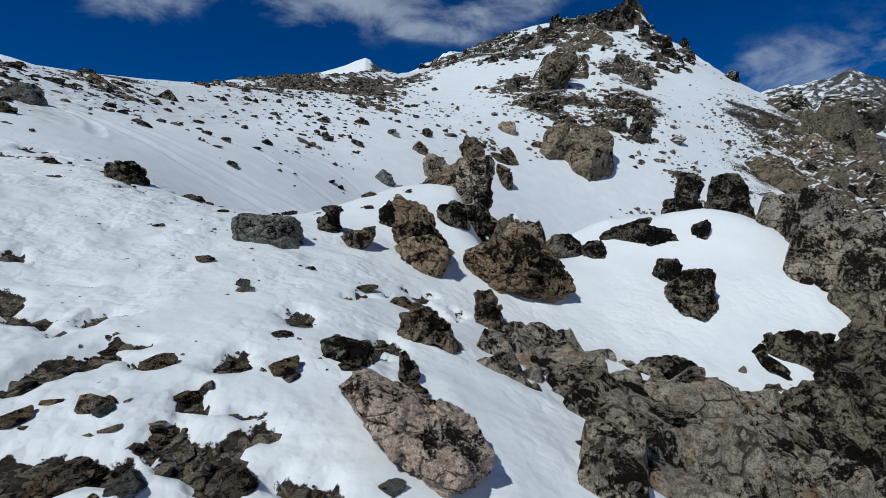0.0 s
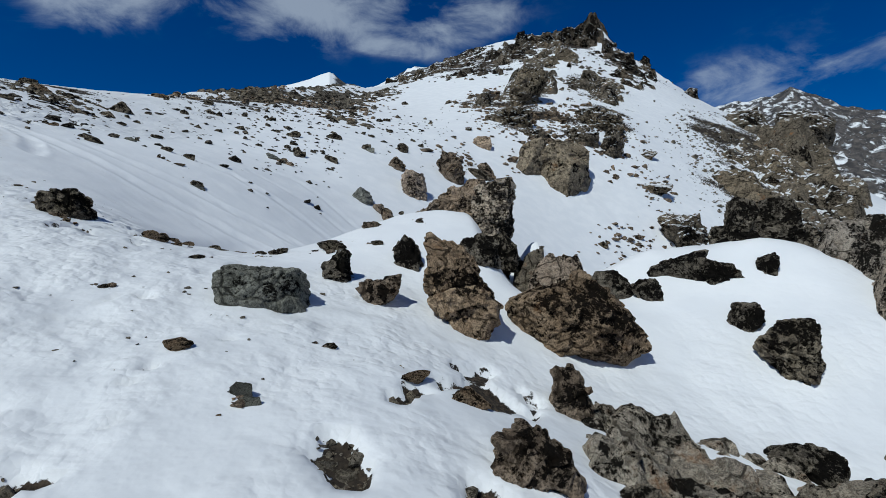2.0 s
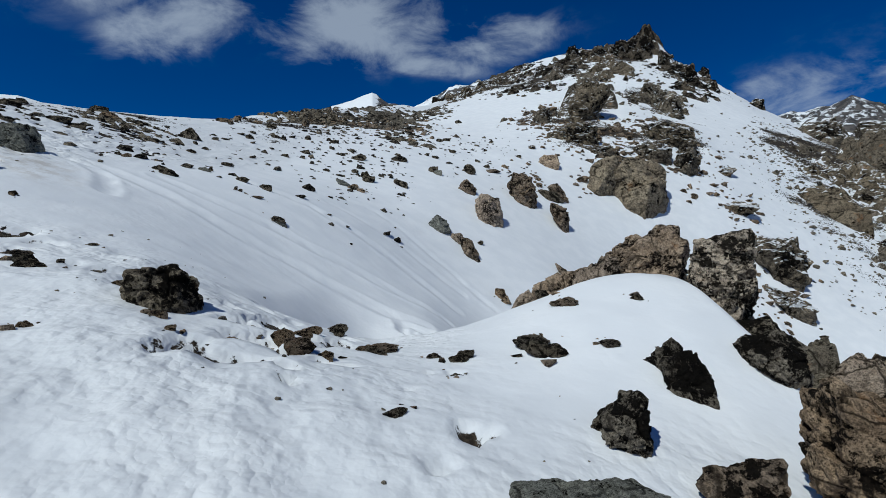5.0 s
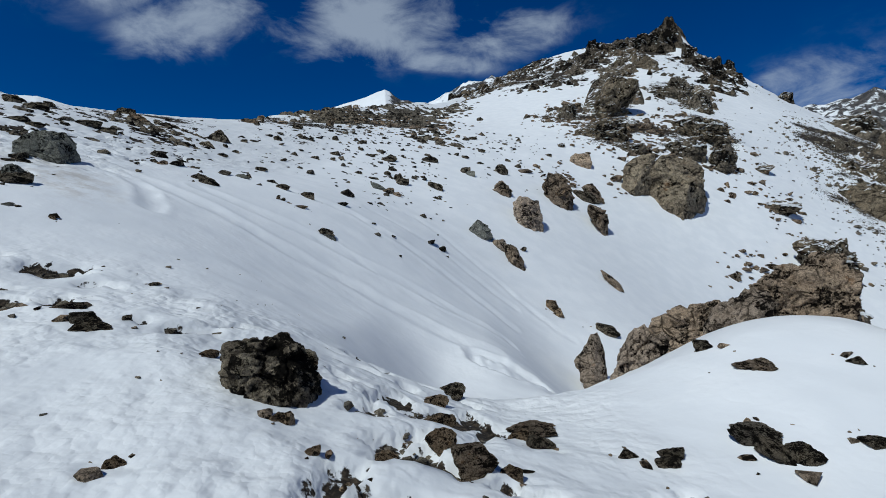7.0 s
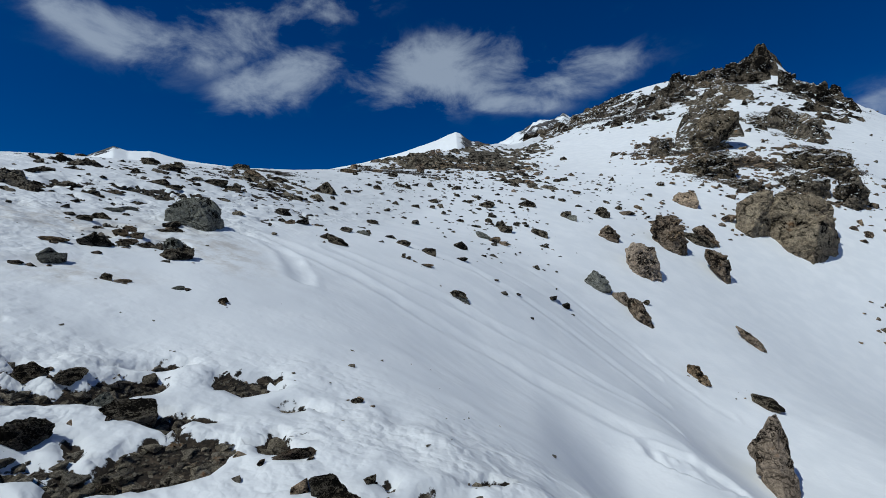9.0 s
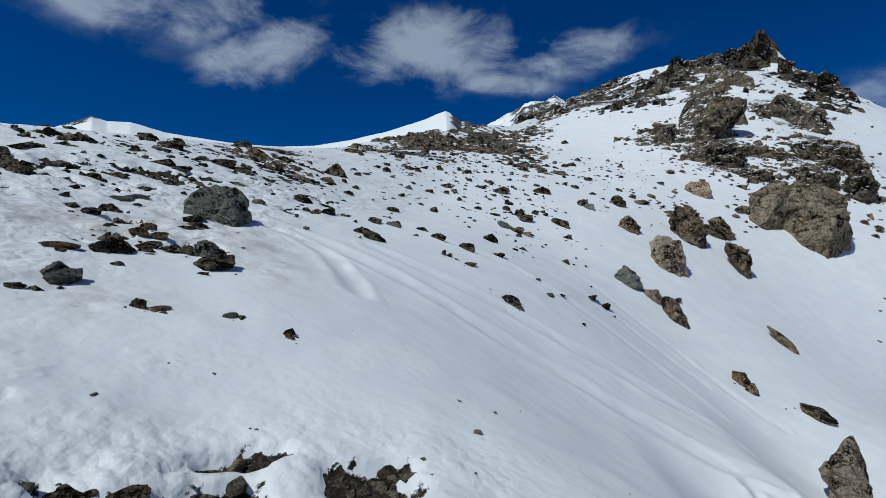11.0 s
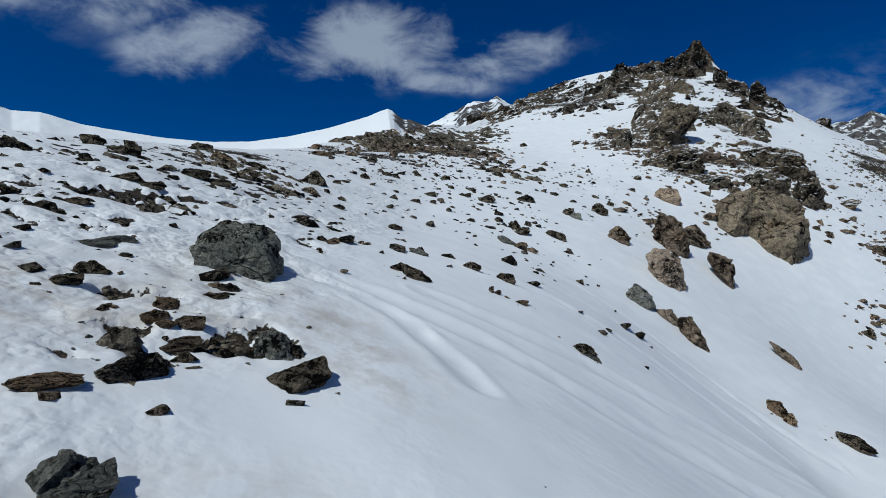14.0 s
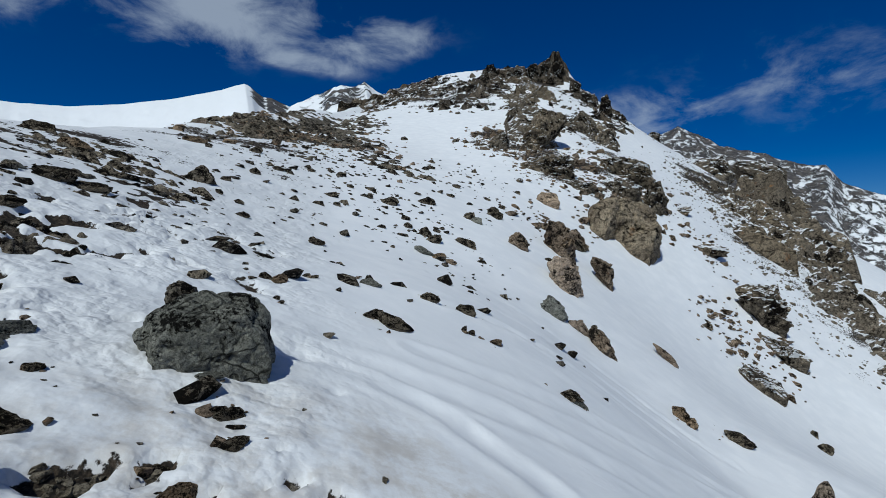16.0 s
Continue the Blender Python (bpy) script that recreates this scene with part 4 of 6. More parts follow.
def rock_sheet(name, kind, x, y, yaw, half_u, half_v, fine, block, level, seed, tilt=0.3, steep=3.0, strike=0.5):
    """Broken bedrock: a heap of split blocks, each with its own tilt; what lies under the snow is left out."""
    u, v = np.meshgrid(np.arange(-half_u, half_u + fine, fine), np.arange(-half_v, half_v + fine, fine))
    n, m = u.shape[1], u.shape[0]
    u, v = u.ravel(), v.ravel()
    ca, sa = math.cos(radians(yaw)), math.sin(radians(yaw))
    g = ground_height(x + u * ca - v * sa, y + u * sa + v * ca)
    wu = u + 0.10 * block * lumps(u, v, block * 0.5, 3, seed)
    wv = v + 0.10 * block * lumps(u, v, block * 0.5, 3, seed + 1)
    z, who = heap(wu, wv, block, level, seed, tilt, strike, steep)
    chips, which = heap(wu, wv, block * 0.36, lambda a, b, r: 0.24 * block * (r - 0.5), seed + 20, tilt * 1.3, strike + 0.3, steep)
    z = z + chips + block * (0.06 * lumps(u, v, block * 0.25, 4, seed + 3) + 0.03 * lumps(u, v, block * 0.08, 2, seed + 4))
    rim = np.minimum(half_u - np.abs(u), half_v - np.abs(v)) / min(half_u, half_v)
    z = np.where(z > g - 0.3 * block, g - 0.3 * block + (z - g + 0.3 * block) * step(rim, -0.02, 0.20), z)
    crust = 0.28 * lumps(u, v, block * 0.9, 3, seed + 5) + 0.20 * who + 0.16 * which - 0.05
    i = (np.arange(m - 1)[:, None] * n + np.arange(n - 1)[None, :]).ravel()
    quads = np.stack([i, i + 1, i + n + 1, i + n], -1)
    out = z > g - 0.12 * block
    quads = quads[out[quads].any(1)]
    if not len(quads):
        return None
    z0 = float(g.mean())
    top = new(name)
    top.matrix_world = pose(x, y, z0, 0, 0, yaw)
    mark = np.full(len(u), len(u), np.int64)
    mark[quads.ravel()] = quads.ravel()
    for turn in range(400):
        low = mark[quads].min(1)
        before = mark.copy()
        for k in range(4):
            np.minimum.at(mark, quads[:, k], low)
        mark[quads.ravel()] = mark[mark[quads.ravel()]]
        if (mark == before).all():
            break
    piece_of = mark[quads[:, 0]]
    names, counts = np.unique(piece_of, return_counts=True)
    for which_piece, many in zip(names, counts):
        if many < 10:
            continue
        mine = quads[piece_of == which_piece]
        used = np.unique(mine)
        at = np.zeros(len(u), np.int64)
        at[used] = np.arange(len(used))
        me = bpy.data.meshes.new("rock_mass")
        me.from_pydata(np.stack([u[used], v[used], z[used] - z0], -1).tolist(), [], at[mine].tolist())
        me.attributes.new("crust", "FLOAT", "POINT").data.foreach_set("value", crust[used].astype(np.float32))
        me.materials.append(STONES[kind])
        new("rock_mass" if many == counts.max() else "block", me).parent = top
    used = np.unique(quads)
    rng = random.Random(seed)
    proud = used[(z[used] > g[used] + 0.05 * block) & (rim[used] > 0.15)]
    for k in range(5 if len(proud) > 20 else 0):
        i = proud[rng.randrange(len(proud))]
        size = block * rng.uniform(0.22, 0.5)
        piece = new("block", loose_mesh(kind, rng.randrange(9), 4))
        piece.parent = top
        piece.matrix_local = pose(u[i], v[i], z[i] - z0 + 0.10 * size, rng.uniform(-25, 25), rng.uniform(-25, 25), rng.uniform(0, 360)) @ Matrix.Diagonal((size * 1.2, size * rng.uniform(0.6, 0.9), size * rng.uniform(0.4, 0.7), 1))
    return top


def outcrop(name, label, x, y, yaw, deep, kind, seed, block, fine, *tops, tilt=0.35, uneven=0.45):
    """A standing outcrop of broken rock. tops: its upper edge, metres across and height, turn about, facing the bearing yaw."""
    us, zs = np.array(tops[0::2]), np.array(tops[1::2])
    ca, sa = math.cos(radians(yaw)), math.sin(radians(yaw))
    low = float(min(ground_height(x + a * ca - b * sa, y + a * sa + b * ca) for a in (us[0], 0, us[-1]) for b in (-deep / 2, 0))) - 0.1

    def level(cu, cv, r):
        top = np.interp(cu, us, zs, left=low, right=low)
        e = cv / deep
        rise = step(e, -0.52, -0.20) * (1 - 0.8 * step(e, 0.12, 0.5))
        return low + (top - low) * rise * (1 - uneven * r * r)

    ob = rock_sheet(name, kind, x, y, yaw, max(-us[0], us[-1]) * 1.08, deep * 0.56, fine, block, level, seed, tilt, 2.6)
    if ob:
        tagged(ob, label, "rock outcrop")


def bedrock(name, label, x, y, along, across, turn, high, block, fine, kind, seed, steep=2.5, tilt=0.2, bare=0.45):
    """Bedrock that shows through the snow over an oval: its highest blocks stand high above the ground, those at the rim are buried."""

    def level(cu, cv, r):
        c, s = math.cos(radians(turn)), math.sin(radians(turn))
        g = ground_height(x + cu * c - cv * s, y + cu * s + cv * c)
        q = np.hypot(cu / along, cv / across)
        return g + high * np.clip(bare + 0.75 * (1 - q * q) * 0.8 + 1.1 * (r - 0.62), -1.0, 1.15)

    ob = rock_sheet(name, kind, x, y, turn, along * 1.1, across * 1.1, fine, block, level, seed, tilt, steep)
    if ob:
        tagged(ob, label, "bedrock" if "slab" in name else "rock outcrop")


boulder("boulder", "long tan and black speckled boulder lying in snow", -0.10, 2.32, 0.50, 2, 0.55, "granite", 1, -0.39, 0.26, 0.04, -0.35, 0.15, -0.38, 0.32, -0.23, 0.39, -0.08, 0.35, 0.03, -0.14, 0.29, -0.31, 0.32, detail=6)
boulder("rock", "brown wedge-shaped rock beside the bedrock slab", -0.10, 3.68, 0.74, 2, 0.37, "brown", 2, -0.26, 0.15, -0.24, -0.46, 0.24, -0.46, 0.26, -0.33, 0.17, 0.03, -0.05, 0.22)
boulder("rock", "dark rock crusted with black lichen", -0.61, 3.07, 0.73, 12, 0.32, "black", 3, -0.22, 0.05, -0.21, -0.20, 0.21, -0.20, 0.22, -0.14, 0.12, 0.05, -0.06, 0.09)
boulder("rock", "narrow dark upright stone", -0.21, 2.95, 0.66, 4, 0.09, "black", 4, -0.06, 0.11, -0.06, -0.26, 0.06, -0.26, 0.06, -0.04, -0.02, 0.13)
boulder("rock", "narrow brown rock leaning beside the slab", 0.51, 4.81, 0.65, -15, 0.31, "brown", 5, -0.21, 0.19, -0.19, -0.52, 0.19, -0.52, 0.21, -0.35, 0.02, 0.17, -0.10, 0.25)
boulder("boulder", "flat-topped dark grey-green boulder in smooth snow", -1.88, 5.28, 1.40, 9, 0.50, "grey", 6, -0.38, 0.20, -0.36, -0.46, 0.36, -0.46, 0.38, -0.34, 0.33, 0.05, 0.25, 0.19, -0.28, 0.22, detail=6, rough=0.055)
boulder("rock", "dark rock crusted with black lichen", -1.44, 6.17, 1.50, -1, 0.25, "black", 7, -0.14, 0.02, -0.13, -0.40, 0.13, -0.40, 0.14, 0.02, 0.12, 0.19, -0.04, 0.18)
boulder("rock", "brown rock with black lichen standing in snow", -1.00, 5.82, 1.28, -9, 0.30, "brown", 8, -0.25, 0.10, -0.05, -0.22, 0.25, 0.15, 0.17, 0.19)
boulder("boulder", "tall brown pointed boulder leaning in the snow", -0.28, 5.83, 1.33, -20, 0.50, "brown", 9, -0.39, 0.09, 0.14, -0.63, 0.31, -0.51, 0.39, -0.15, 0.27, 0.05, 0.12, 0.29, -0.12, 0.44, -0.33, 0.52, -0.39, 0.48, detail=6)
boulder("boulder", "large rust-brown boulder with black lichen crust", 0.94, 6.10, 0.90, -24, 1.00, "brown", 10, -0.72, 0.09, -0.14, -0.62, 0.44, -0.39, 0.72, -0.23, 0.71, -0.14, 0.50, 0.14, 0.29, 0.35, 0.05, 0.52, -0.67, 0.23, detail=6, rough=0.07, blocks=5, block=0.20)
boulder("rock", "dark rock crusted with black lichen", -0.73, 6.89, 1.55, -10, 0.30, "black", 11, -0.20, 0.18, -0.19, -0.47, 0.19, -0.47, 0.20, -0.40, 0.12, 0.05, 0.04, 0.22)
boulder("rock_fin", "pointed tan rock fin standing in the gully", -0.37, 16.38, -0.34, -20, 0.90, "tan", 12, -0.43, 0.28, 0.13, -1.39, 0.43, -1.33, 0.40, -0.31, 0.30, 0.55, 0.13, 1.06, 0.05, 1.07, detail=5, rough=0.045, chips=2)
boulder("rock_outcrop", "low tan rock ridge edging the snow shelf", -1.11, 10.65, 1.60, -6, 0.50, "tan", 13, -0.53, -0.42, -0.44, -0.20, 0.06, 0.32, 0.37, 0.44, 0.55, 0.37, 0.41, 0.15, -0.22, -0.42, detail=5, rough=0.10)
boulder("rock_outcrop", "low tan rock ridge edging the snow shelf", -0.39, 10.03, 1.95, -12, 0.60, "tan", 14, -0.45, -0.36, -0.33, 0.13, 0.04, 0.37, 0.24, 0.43, 0.40, 0.25, 0.28, -0.28, detail=5, rough=0.10)
boulder("rock_outcrop", "tan rock ridge with black lichen edging the snow shelf", -0.67, 10.49, 1.77, -26, 0.60, "tan", 149, -0.62, -0.42, -0.53, 0.16, -0.21, 0.31, 0.15, 0.39, 0.58, 0.53, 0.65, 0.28, 0.38, -0.26, -0.28, -0.48, detail=6, rough=0.09, blocks=6, block=0.16)
boulder("rock_outcrop", "tan rock ridge running down into the gully", -1.40, 10.77, 1.34, -19, 0.50, "tan", 150, -0.30, -0.48, -0.11, 0.25, 0.23, 0.59, 0.36, 0.44, 0.16, 0.07, -0.11, -0.64, detail=5, rough=0.09)
boulder("rock_outcrop", "broad tan outcrop with black lichen along its top", 0.22, 9.97, 2.07, -17, 1.00, "tan", 15, -0.59, -0.50, -0.46, 0.29, -0.14, 0.52, 0.21, 0.68, 0.41, 0.63, 0.50, 0.43, 0.46, -0.38, 0.01, -0.62, detail=6, rough=0.10, blocks=7, block=0.20)
boulder("rock_outcrop", "leaning tan block with black lichen crust", 0.60, 8.82, 2.34, -23, 0.70, "crusted", 16, -0.38, -0.23, -0.28, 0.19, 0.01, 0.28, 0.27, 0.33, 0.32, 0.22, 0.33, -0.14, 0.07, -0.30, detail=6, rough=0.09)
boulder("rock_tower", "dark rock tower crusted with lichen on the spine", 0.63, 8.76, 1.81, -23, 0.85, "crusted", 17, -0.43, 0.40, -0.32, 0.58, 0.20, 0.66, 0.37, 0.57, 0.29, 0.29, 0.28, 0.06, 0.33, -0.57, 0.01, -0.78, -0.21, -0.66, -0.33, 0.19, detail=6, rough=0.085, blocks=6, block=0.22)
boulder("rock", "dark broken foot of the rock tower", 0.44, 8.17, 1.46, -23, 0.50, "black", 18, -0.38, 0.12, -0.30, 0.25, -0.10, 0.36, 0.18, 0.34, 0.37, 0.12, 0.37, -0.25, -0.10, -0.36, -0.33, -0.25, detail=6, rough=0.085)
boulder("rock", "dark broken foot of the rock tower", 0.15, 7.35, 1.57, -15, 0.50, "black", 146, -0.31, 0.02, -0.22, 0.19, 0.04, 0.23, 0.22, 0.15, 0.26, -0.19, -0.04, -0.25, detail=5, rough=0.11)
boulder("rock", "dark broken foot of the rock tower", 0.89, 8.84, 1.27, -18, 0.40, "crusted", 147, -0.23, -0.13, -0.11, 0.21, 0.12, 0.17, 0.23, -0.18, detail=5, rough=0.11)
outcrop("rock", "lichen-crusted rock on the rocky spine", 0.36, 8.53, -11, 0.60, "black", 19, 0.22, 0.014, -0.41, 1.64, -0.31, 1.65, -0.21, 1.66, -0.10, 1.67, 0.00, 1.63, 0.10, 1.55, 0.21, 1.48, 0.31, 1.40, 0.41, 1.01, uneven=0.55)
outcrop("rock", "lichen-crusted rock on the rocky spine", 0.98, 8.15, -17, 0.50, "black", 20, 0.2, 0.013, -0.23, 1.42, -0.17, 1.49, -0.11, 1.55, -0.06, 1.61, 0.00, 1.61, 0.06, 1.61, 0.11, 1.61, 0.17, 1.61, 0.23, 1.61, uneven=0.55)
outcrop("rock", "lichen-crusted rock on the rocky spine", 1.30, 7.86, -20, 0.60, "tan", 21, 0.24, 0.015, -0.38, 1.33, -0.29, 1.45, -0.19, 1.57, -0.10, 1.67, 0.00, 1.67, 0.10, 1.66, 0.19, 1.51, 0.29, 1.36, 0.38, 1.21, uneven=0.55)
boulder("rock", "low lichen-crusted rock on the rocky spine", 1.89, 7.47, 1.09, -14, 0.50, "black", 22, -0.35, -0.12, -0.21, 0.18, 0.03, 0.26, 0.25, 0.10, 0.33, -0.16, 0.01, -0.21, detail=5)
boulder("rock", "low lichen-crusted rock on the rocky spine", 2.31, 7.23, 1.01, -18, 0.45, "black", 23, -0.29, 0.05, -0.13, 0.21, 0.06, 0.22, 0.28, -0.18, 0.03, -0.22, detail=5)
boulder("rock", "low lichen-crusted rock on the rocky spine", 2.83, 7.55, 1.36, -21, 0.40, "black", 25, -0.45, -0.26, -0.28, 0.06, 0.00, 0.13, 0.43, 0.33, 0.48, 0.20, 0.06, -0.14, -0.20, -0.27, detail=5)
boulder("rock", "low lichen-crusted rock on the rocky spine", 3.09, 7.26, 1.25, -23, 0.35, "black", 26, -0.54, 0.03, -0.39, 0.15, -0.10, 0.22, 0.33, 0.16, 0.53, -0.12, 0.40, -0.19, 0.02, -0.18, -0.31, -0.17, detail=5)
boulder("rock", "brown and black rock on the rim", 3.91, 7.98, 1.69, -26, 0.45, "black", 27, -0.39, -0.12, -0.33, 0.23, -0.01, 0.18, 0.34, 0.19, 0.39, -0.18, -0.04, -0.22, detail=5)
boulder("rock", "low dark rock on the rim of the snow field", 4.75, 8.02, 1.64, -31, 0.50, "black", 148, -0.46, -0.14, -0.25, 0.25, 0.28, 0.24, 0.43, -0.16, 0.06, -0.25, detail=5)
boulder("rock", "dark lichen-covered rock on the rim", 4.88, 8.32, 1.91, -30, 0.70, "black", 28, -0.33, -0.16, -0.24, 0.36, -0.04, 0.42, 0.13, 0.37, 0.29, 0.16, 0.35, -0.30, 0.02, -0.37, -0.27, -0.31, detail=5)
boulder("rock", "dark rock standing out of the snow", 3.83, 7.18, 1.34, -28, 0.25, "black", 29, -0.17, -0.17, -0.11, 0.14, 0.05, 0.23, 0.15, 0.11, 0.11, -0.18, detail=5)
boulder("rock", "round black lichen-covered rock on the rim", 4.01, 7.95, 2.00, -27, 0.40, "black", 31, -0.20, -0.22, -0.16, 0.24, -0.01, 0.30, 0.15, 0.27, 0.22, 0.07, 0.11, -0.29, -0.11, -0.29, detail=5)
bedrock("bedrock_slab", "grey-tan bedrock slab with cracks and lichen", 1.08, 4.19, 0.74, 0.85, -14, 0.12, 0.42, 0.026, "slab", 32, 2.4, 0.26, 0.34)
bedrock("bedrock_slab", "grey-tan bedrock slab with cracks and lichen", 1.48, 3.60, 0.72, 0.90, -22, 0.15, 0.5, 0.031, "slab", 33, 2.4, 0.26, 0.34)
bedrock("bedrock_slab", "grey-tan bedrock slab with cracks and lichen", 2.19, 3.34, 1.06, 1.07, -33, 0.22, 0.55, 0.034, "slab", 34, 2.4, 0.26, 0.34)
bedrock("bedrock_slab", "grey-tan bedrock slab with cracks and lichen", 2.62, 3.91, 0.77, 0.76, -34, 0.18, 0.45, 0.028, "slab", 35, 2.4, 0.26, 0.34)
bedrock("bedrock_slab", "dark bedrock slab streaked with snow", 3.83, 3.98, 1.16, 0.97, -44, 0.22, 0.4, 0.025, "black", 36, 2.4, 0.26, 0.2)
bedrock("bedrock_slab", "grey-tan bedrock slab with cracks and lichen", 1.02, 2.79, 0.19, 0.41, -20, 0.16, 0.3, 0.019, "slab", 37, 2.4, 0.26, 0.34)
boulder("rock", "dark rock crusted with black lichen", 2.25, 4.77, 0.05, -25, 0.45, "black", 38, -0.28, 0.05, -0.26, -0.31, 0.26, -0.31, 0.28, 0.10, -0.01, 0.15)
boulder("rock", "dark rock crusted with black lichen", 3.00, 6.46, 0.82, -25, 0.40, "black", 39, -0.21, -0.16, -0.11, 0.18, 0.13, 0.21, 0.22, 0.05, 0.02, -0.22, detail=5)
boulder("boulder", "dark lichen-crusted boulder in a hollow of smooth snow", 3.07, 5.82, 0.55, -28, 0.60, "black", 40, -0.38, 0.06, -0.32, 0.24, -0.17, 0.38, 0.29, 0.36, 0.34, 0.16, 0.19, -0.26, 0.19, -0.49, -0.04, -0.49, -0.16, -0.30, detail=6)
outcrop("rock_buttress", "dark lichen-covered buttress of tan rock", 5.75, 7.13, -39, 1.80, "crusted", 43, 0.42, 0.026, -0.96, 1.91, -0.72, 2.07, -0.48, 2.04, -0.24, 2.01, 0.00, 1.87, 0.24, 1.73, 0.48, 1.59, 0.72, 1.41, 0.96, 0.95, uneven=0.35)
outcrop("rock_buttress", "dark lichen-covered buttress of tan rock", 5.41, 6.35, -41, 1.70, "crusted", 44, 0.42, 0.026, -0.69, 1.38, -0.52, 1.41, -0.34, 1.44, -0.17, 1.46, -0.00, 1.41, 0.17, 1.35, 0.34, 1.30, 0.52, 1.25, 0.69, 0.34, uneven=0.35)
outcrop("rock_buttress", "dark lichen-covered buttress of tan rock", 5.10, 5.69, -41, 1.70, "black", 45, 0.42, 0.026, -0.65, 0.15, -0.49, 0.77, -0.32, 0.84, -0.16, 0.87, -0.00, 0.82, 0.16, 0.78, 0.32, 0.73, 0.49, 0.69, 0.65, -0.24, uneven=0.35)
outcrop("rock_buttress", "tan and black foot of the rock buttress", 4.65, 5.18, -43, 1.80, "black", 46, 0.42, 0.026, -0.65, -0.05, -0.48, 0.20, -0.32, 0.28, -0.16, 0.33, -0.00, 0.37, 0.16, 0.40, 0.32, 0.37, 0.48, 0.33, 0.65, -1.11, uneven=0.3)
boulder("boulder", "dark rounded boulder with black lichen in lumpy snow", -4.71, 7.27, 2.20, 22, 0.55, "black", 47, -0.29, 0.09, -0.27, -0.42, 0.27, -0.42, 0.29, -0.08, 0.22, 0.07, 0.07, 0.19, -0.13, 0.20, -0.25, 0.17, detail=6)
boulder("boulder", "large grey-green boulder resting on the snow slope", -10.87, 12.87, 4.69, 11, 0.85, "grey", 48, -0.50, 0.08, -0.46, -0.73, 0.46, -0.73, 0.50, -0.51, 0.36, 0.15, 0.23, 0.33, -0.09, 0.35, -0.32, 0.32, -0.45, 0.20, detail=6, rough=0.04)
boulder("rock", "small dark rock behind the large boulder", -11.17, 13.16, 5.03, 14, 0.22, "black", 49, -0.12, -0.02, -0.11, -0.18, 0.11, -0.18, 0.12, -0.14, 0.09, 0.04, 0.01, 0.07, -0.09, 0.05)
boulder("rock", "small dark grey rounded rock in smooth snow", -10.05, 9.53, 3.81, 39, 0.30, "grey", 50, -0.12, 0.02, -0.11, -0.23, 0.11, -0.23, 0.12, -0.20, 0.12, -0.14, 0.07, 0.04, -0.01, 0.11, -0.09, 0.07, detail=5)
boulder("rock", "grey-green weathered boulder half sunk in snow", -9.84, 11.05, 4.03, 10, 0.21, "grey", 51, -0.13, 0.09, -0.13, -0.23, 0.13, -0.23, 0.13, -0.01, 0.09, 0.08, -0.00, 0.11)
boulder("boulder", "pale brown facet of a huge split boulder", 8.84, 38.76, 6.37, -30, 3.50, "monolith", 52, -1.13, -2.08, -0.94, 0.74, -0.69, 1.63, -0.06, 2.24, 1.12, 2.42, 1.13, 0.85, 0.46, -2.16, -0.16, -2.52, detail=6, rough=0.045, chips=4)
boulder("boulder", "huge brown block of split rock under the snowy crag", 11.33, 39.81, 5.82, -33, 5.00, "monolith", 118, -2.63, -1.92, -2.47, 1.61, -2.16, 2.36, -1.49, 3.04, -0.58, 3.13, 1.12, 3.10, 2.32, 2.29, 2.45, 0.73, 2.31, -2.10, 1.87, -2.95, 0.84, -3.46, -0.04, -3.26, -1.41, -2.45, detail=6, rough=0.045, chips=4)
boulder("boulder", "huge grey-brown half of a split boulder", 11.14, 38.45, 5.02, -34, 4.50, "monolith", 119, -2.15, 0.30, -1.64, 1.26, 0.25, 1.71, 1.41, 2.42, 1.84, 1.53, 1.74, 0.38, 1.32, -1.63, 0.27, -2.19, -0.57, -1.99, -1.57, -1.44, detail=6, rough=0.045, chips=5)
boulder("rock_crag", "tall brown rock tower beside a snow couloir", 13.19, 55.58, 16.35, -25, 5.00, "crag", 120, -2.48, -3.17, -2.18, 1.53, -1.24, 2.71, -0.73, 3.76, 0.79, 4.12, 2.37, 3.71, 2.57, 2.82, 1.89, 1.82, 1.91, -3.30, 0.82, -3.98, detail=6, rough=0.085, blocks=14, block=0.22)
boulder("rock_crag", "brown crag of broken rock among snow", 24.71, 67.71, 21.00, -29, 4.00, "crag", 122, -1.54, -2.05, -1.24, 2.04, 0.02, 2.64, 1.70, 1.10, 1.10, -2.34, detail=5, rough=0.085, blocks=8, block=0.3)
boulder("rock_crag", "brown crag of broken rock among snow", 25.28, 62.77, 18.03, -32, 4.00, "crag", 123, -1.48, 0.99, -0.57, 2.63, 0.62, 1.83, 1.57, -1.99, 0.35, -2.31, -0.78, -1.54, detail=5, rough=0.085, blocks=8, block=0.3)
boulder("rock_crag", "brown band of broken rock over the couloir", 18.82, 50.48, 12.32, -33, 4.00, "crag", 124, -2.51, -1.05, -2.16, 1.75, 0.12, 1.72, 2.13, 1.02, 2.71, -1.47, 0.56, -1.70, detail=6, rough=0.09, blocks=14, block=0.24)
boulder("rock_crag", "steep brown rib of rock beside the snow", 18.10, 45.03, 8.99, -36, 3.00, "crag", 125, -0.82, -1.67, -0.68, 1.56, -0.17, 2.48, 0.56, 1.89, 0.82, 0.57, 0.65, -2.09, -0.11, -2.14, detail=5, rough=0.085, blocks=8, block=0.3)
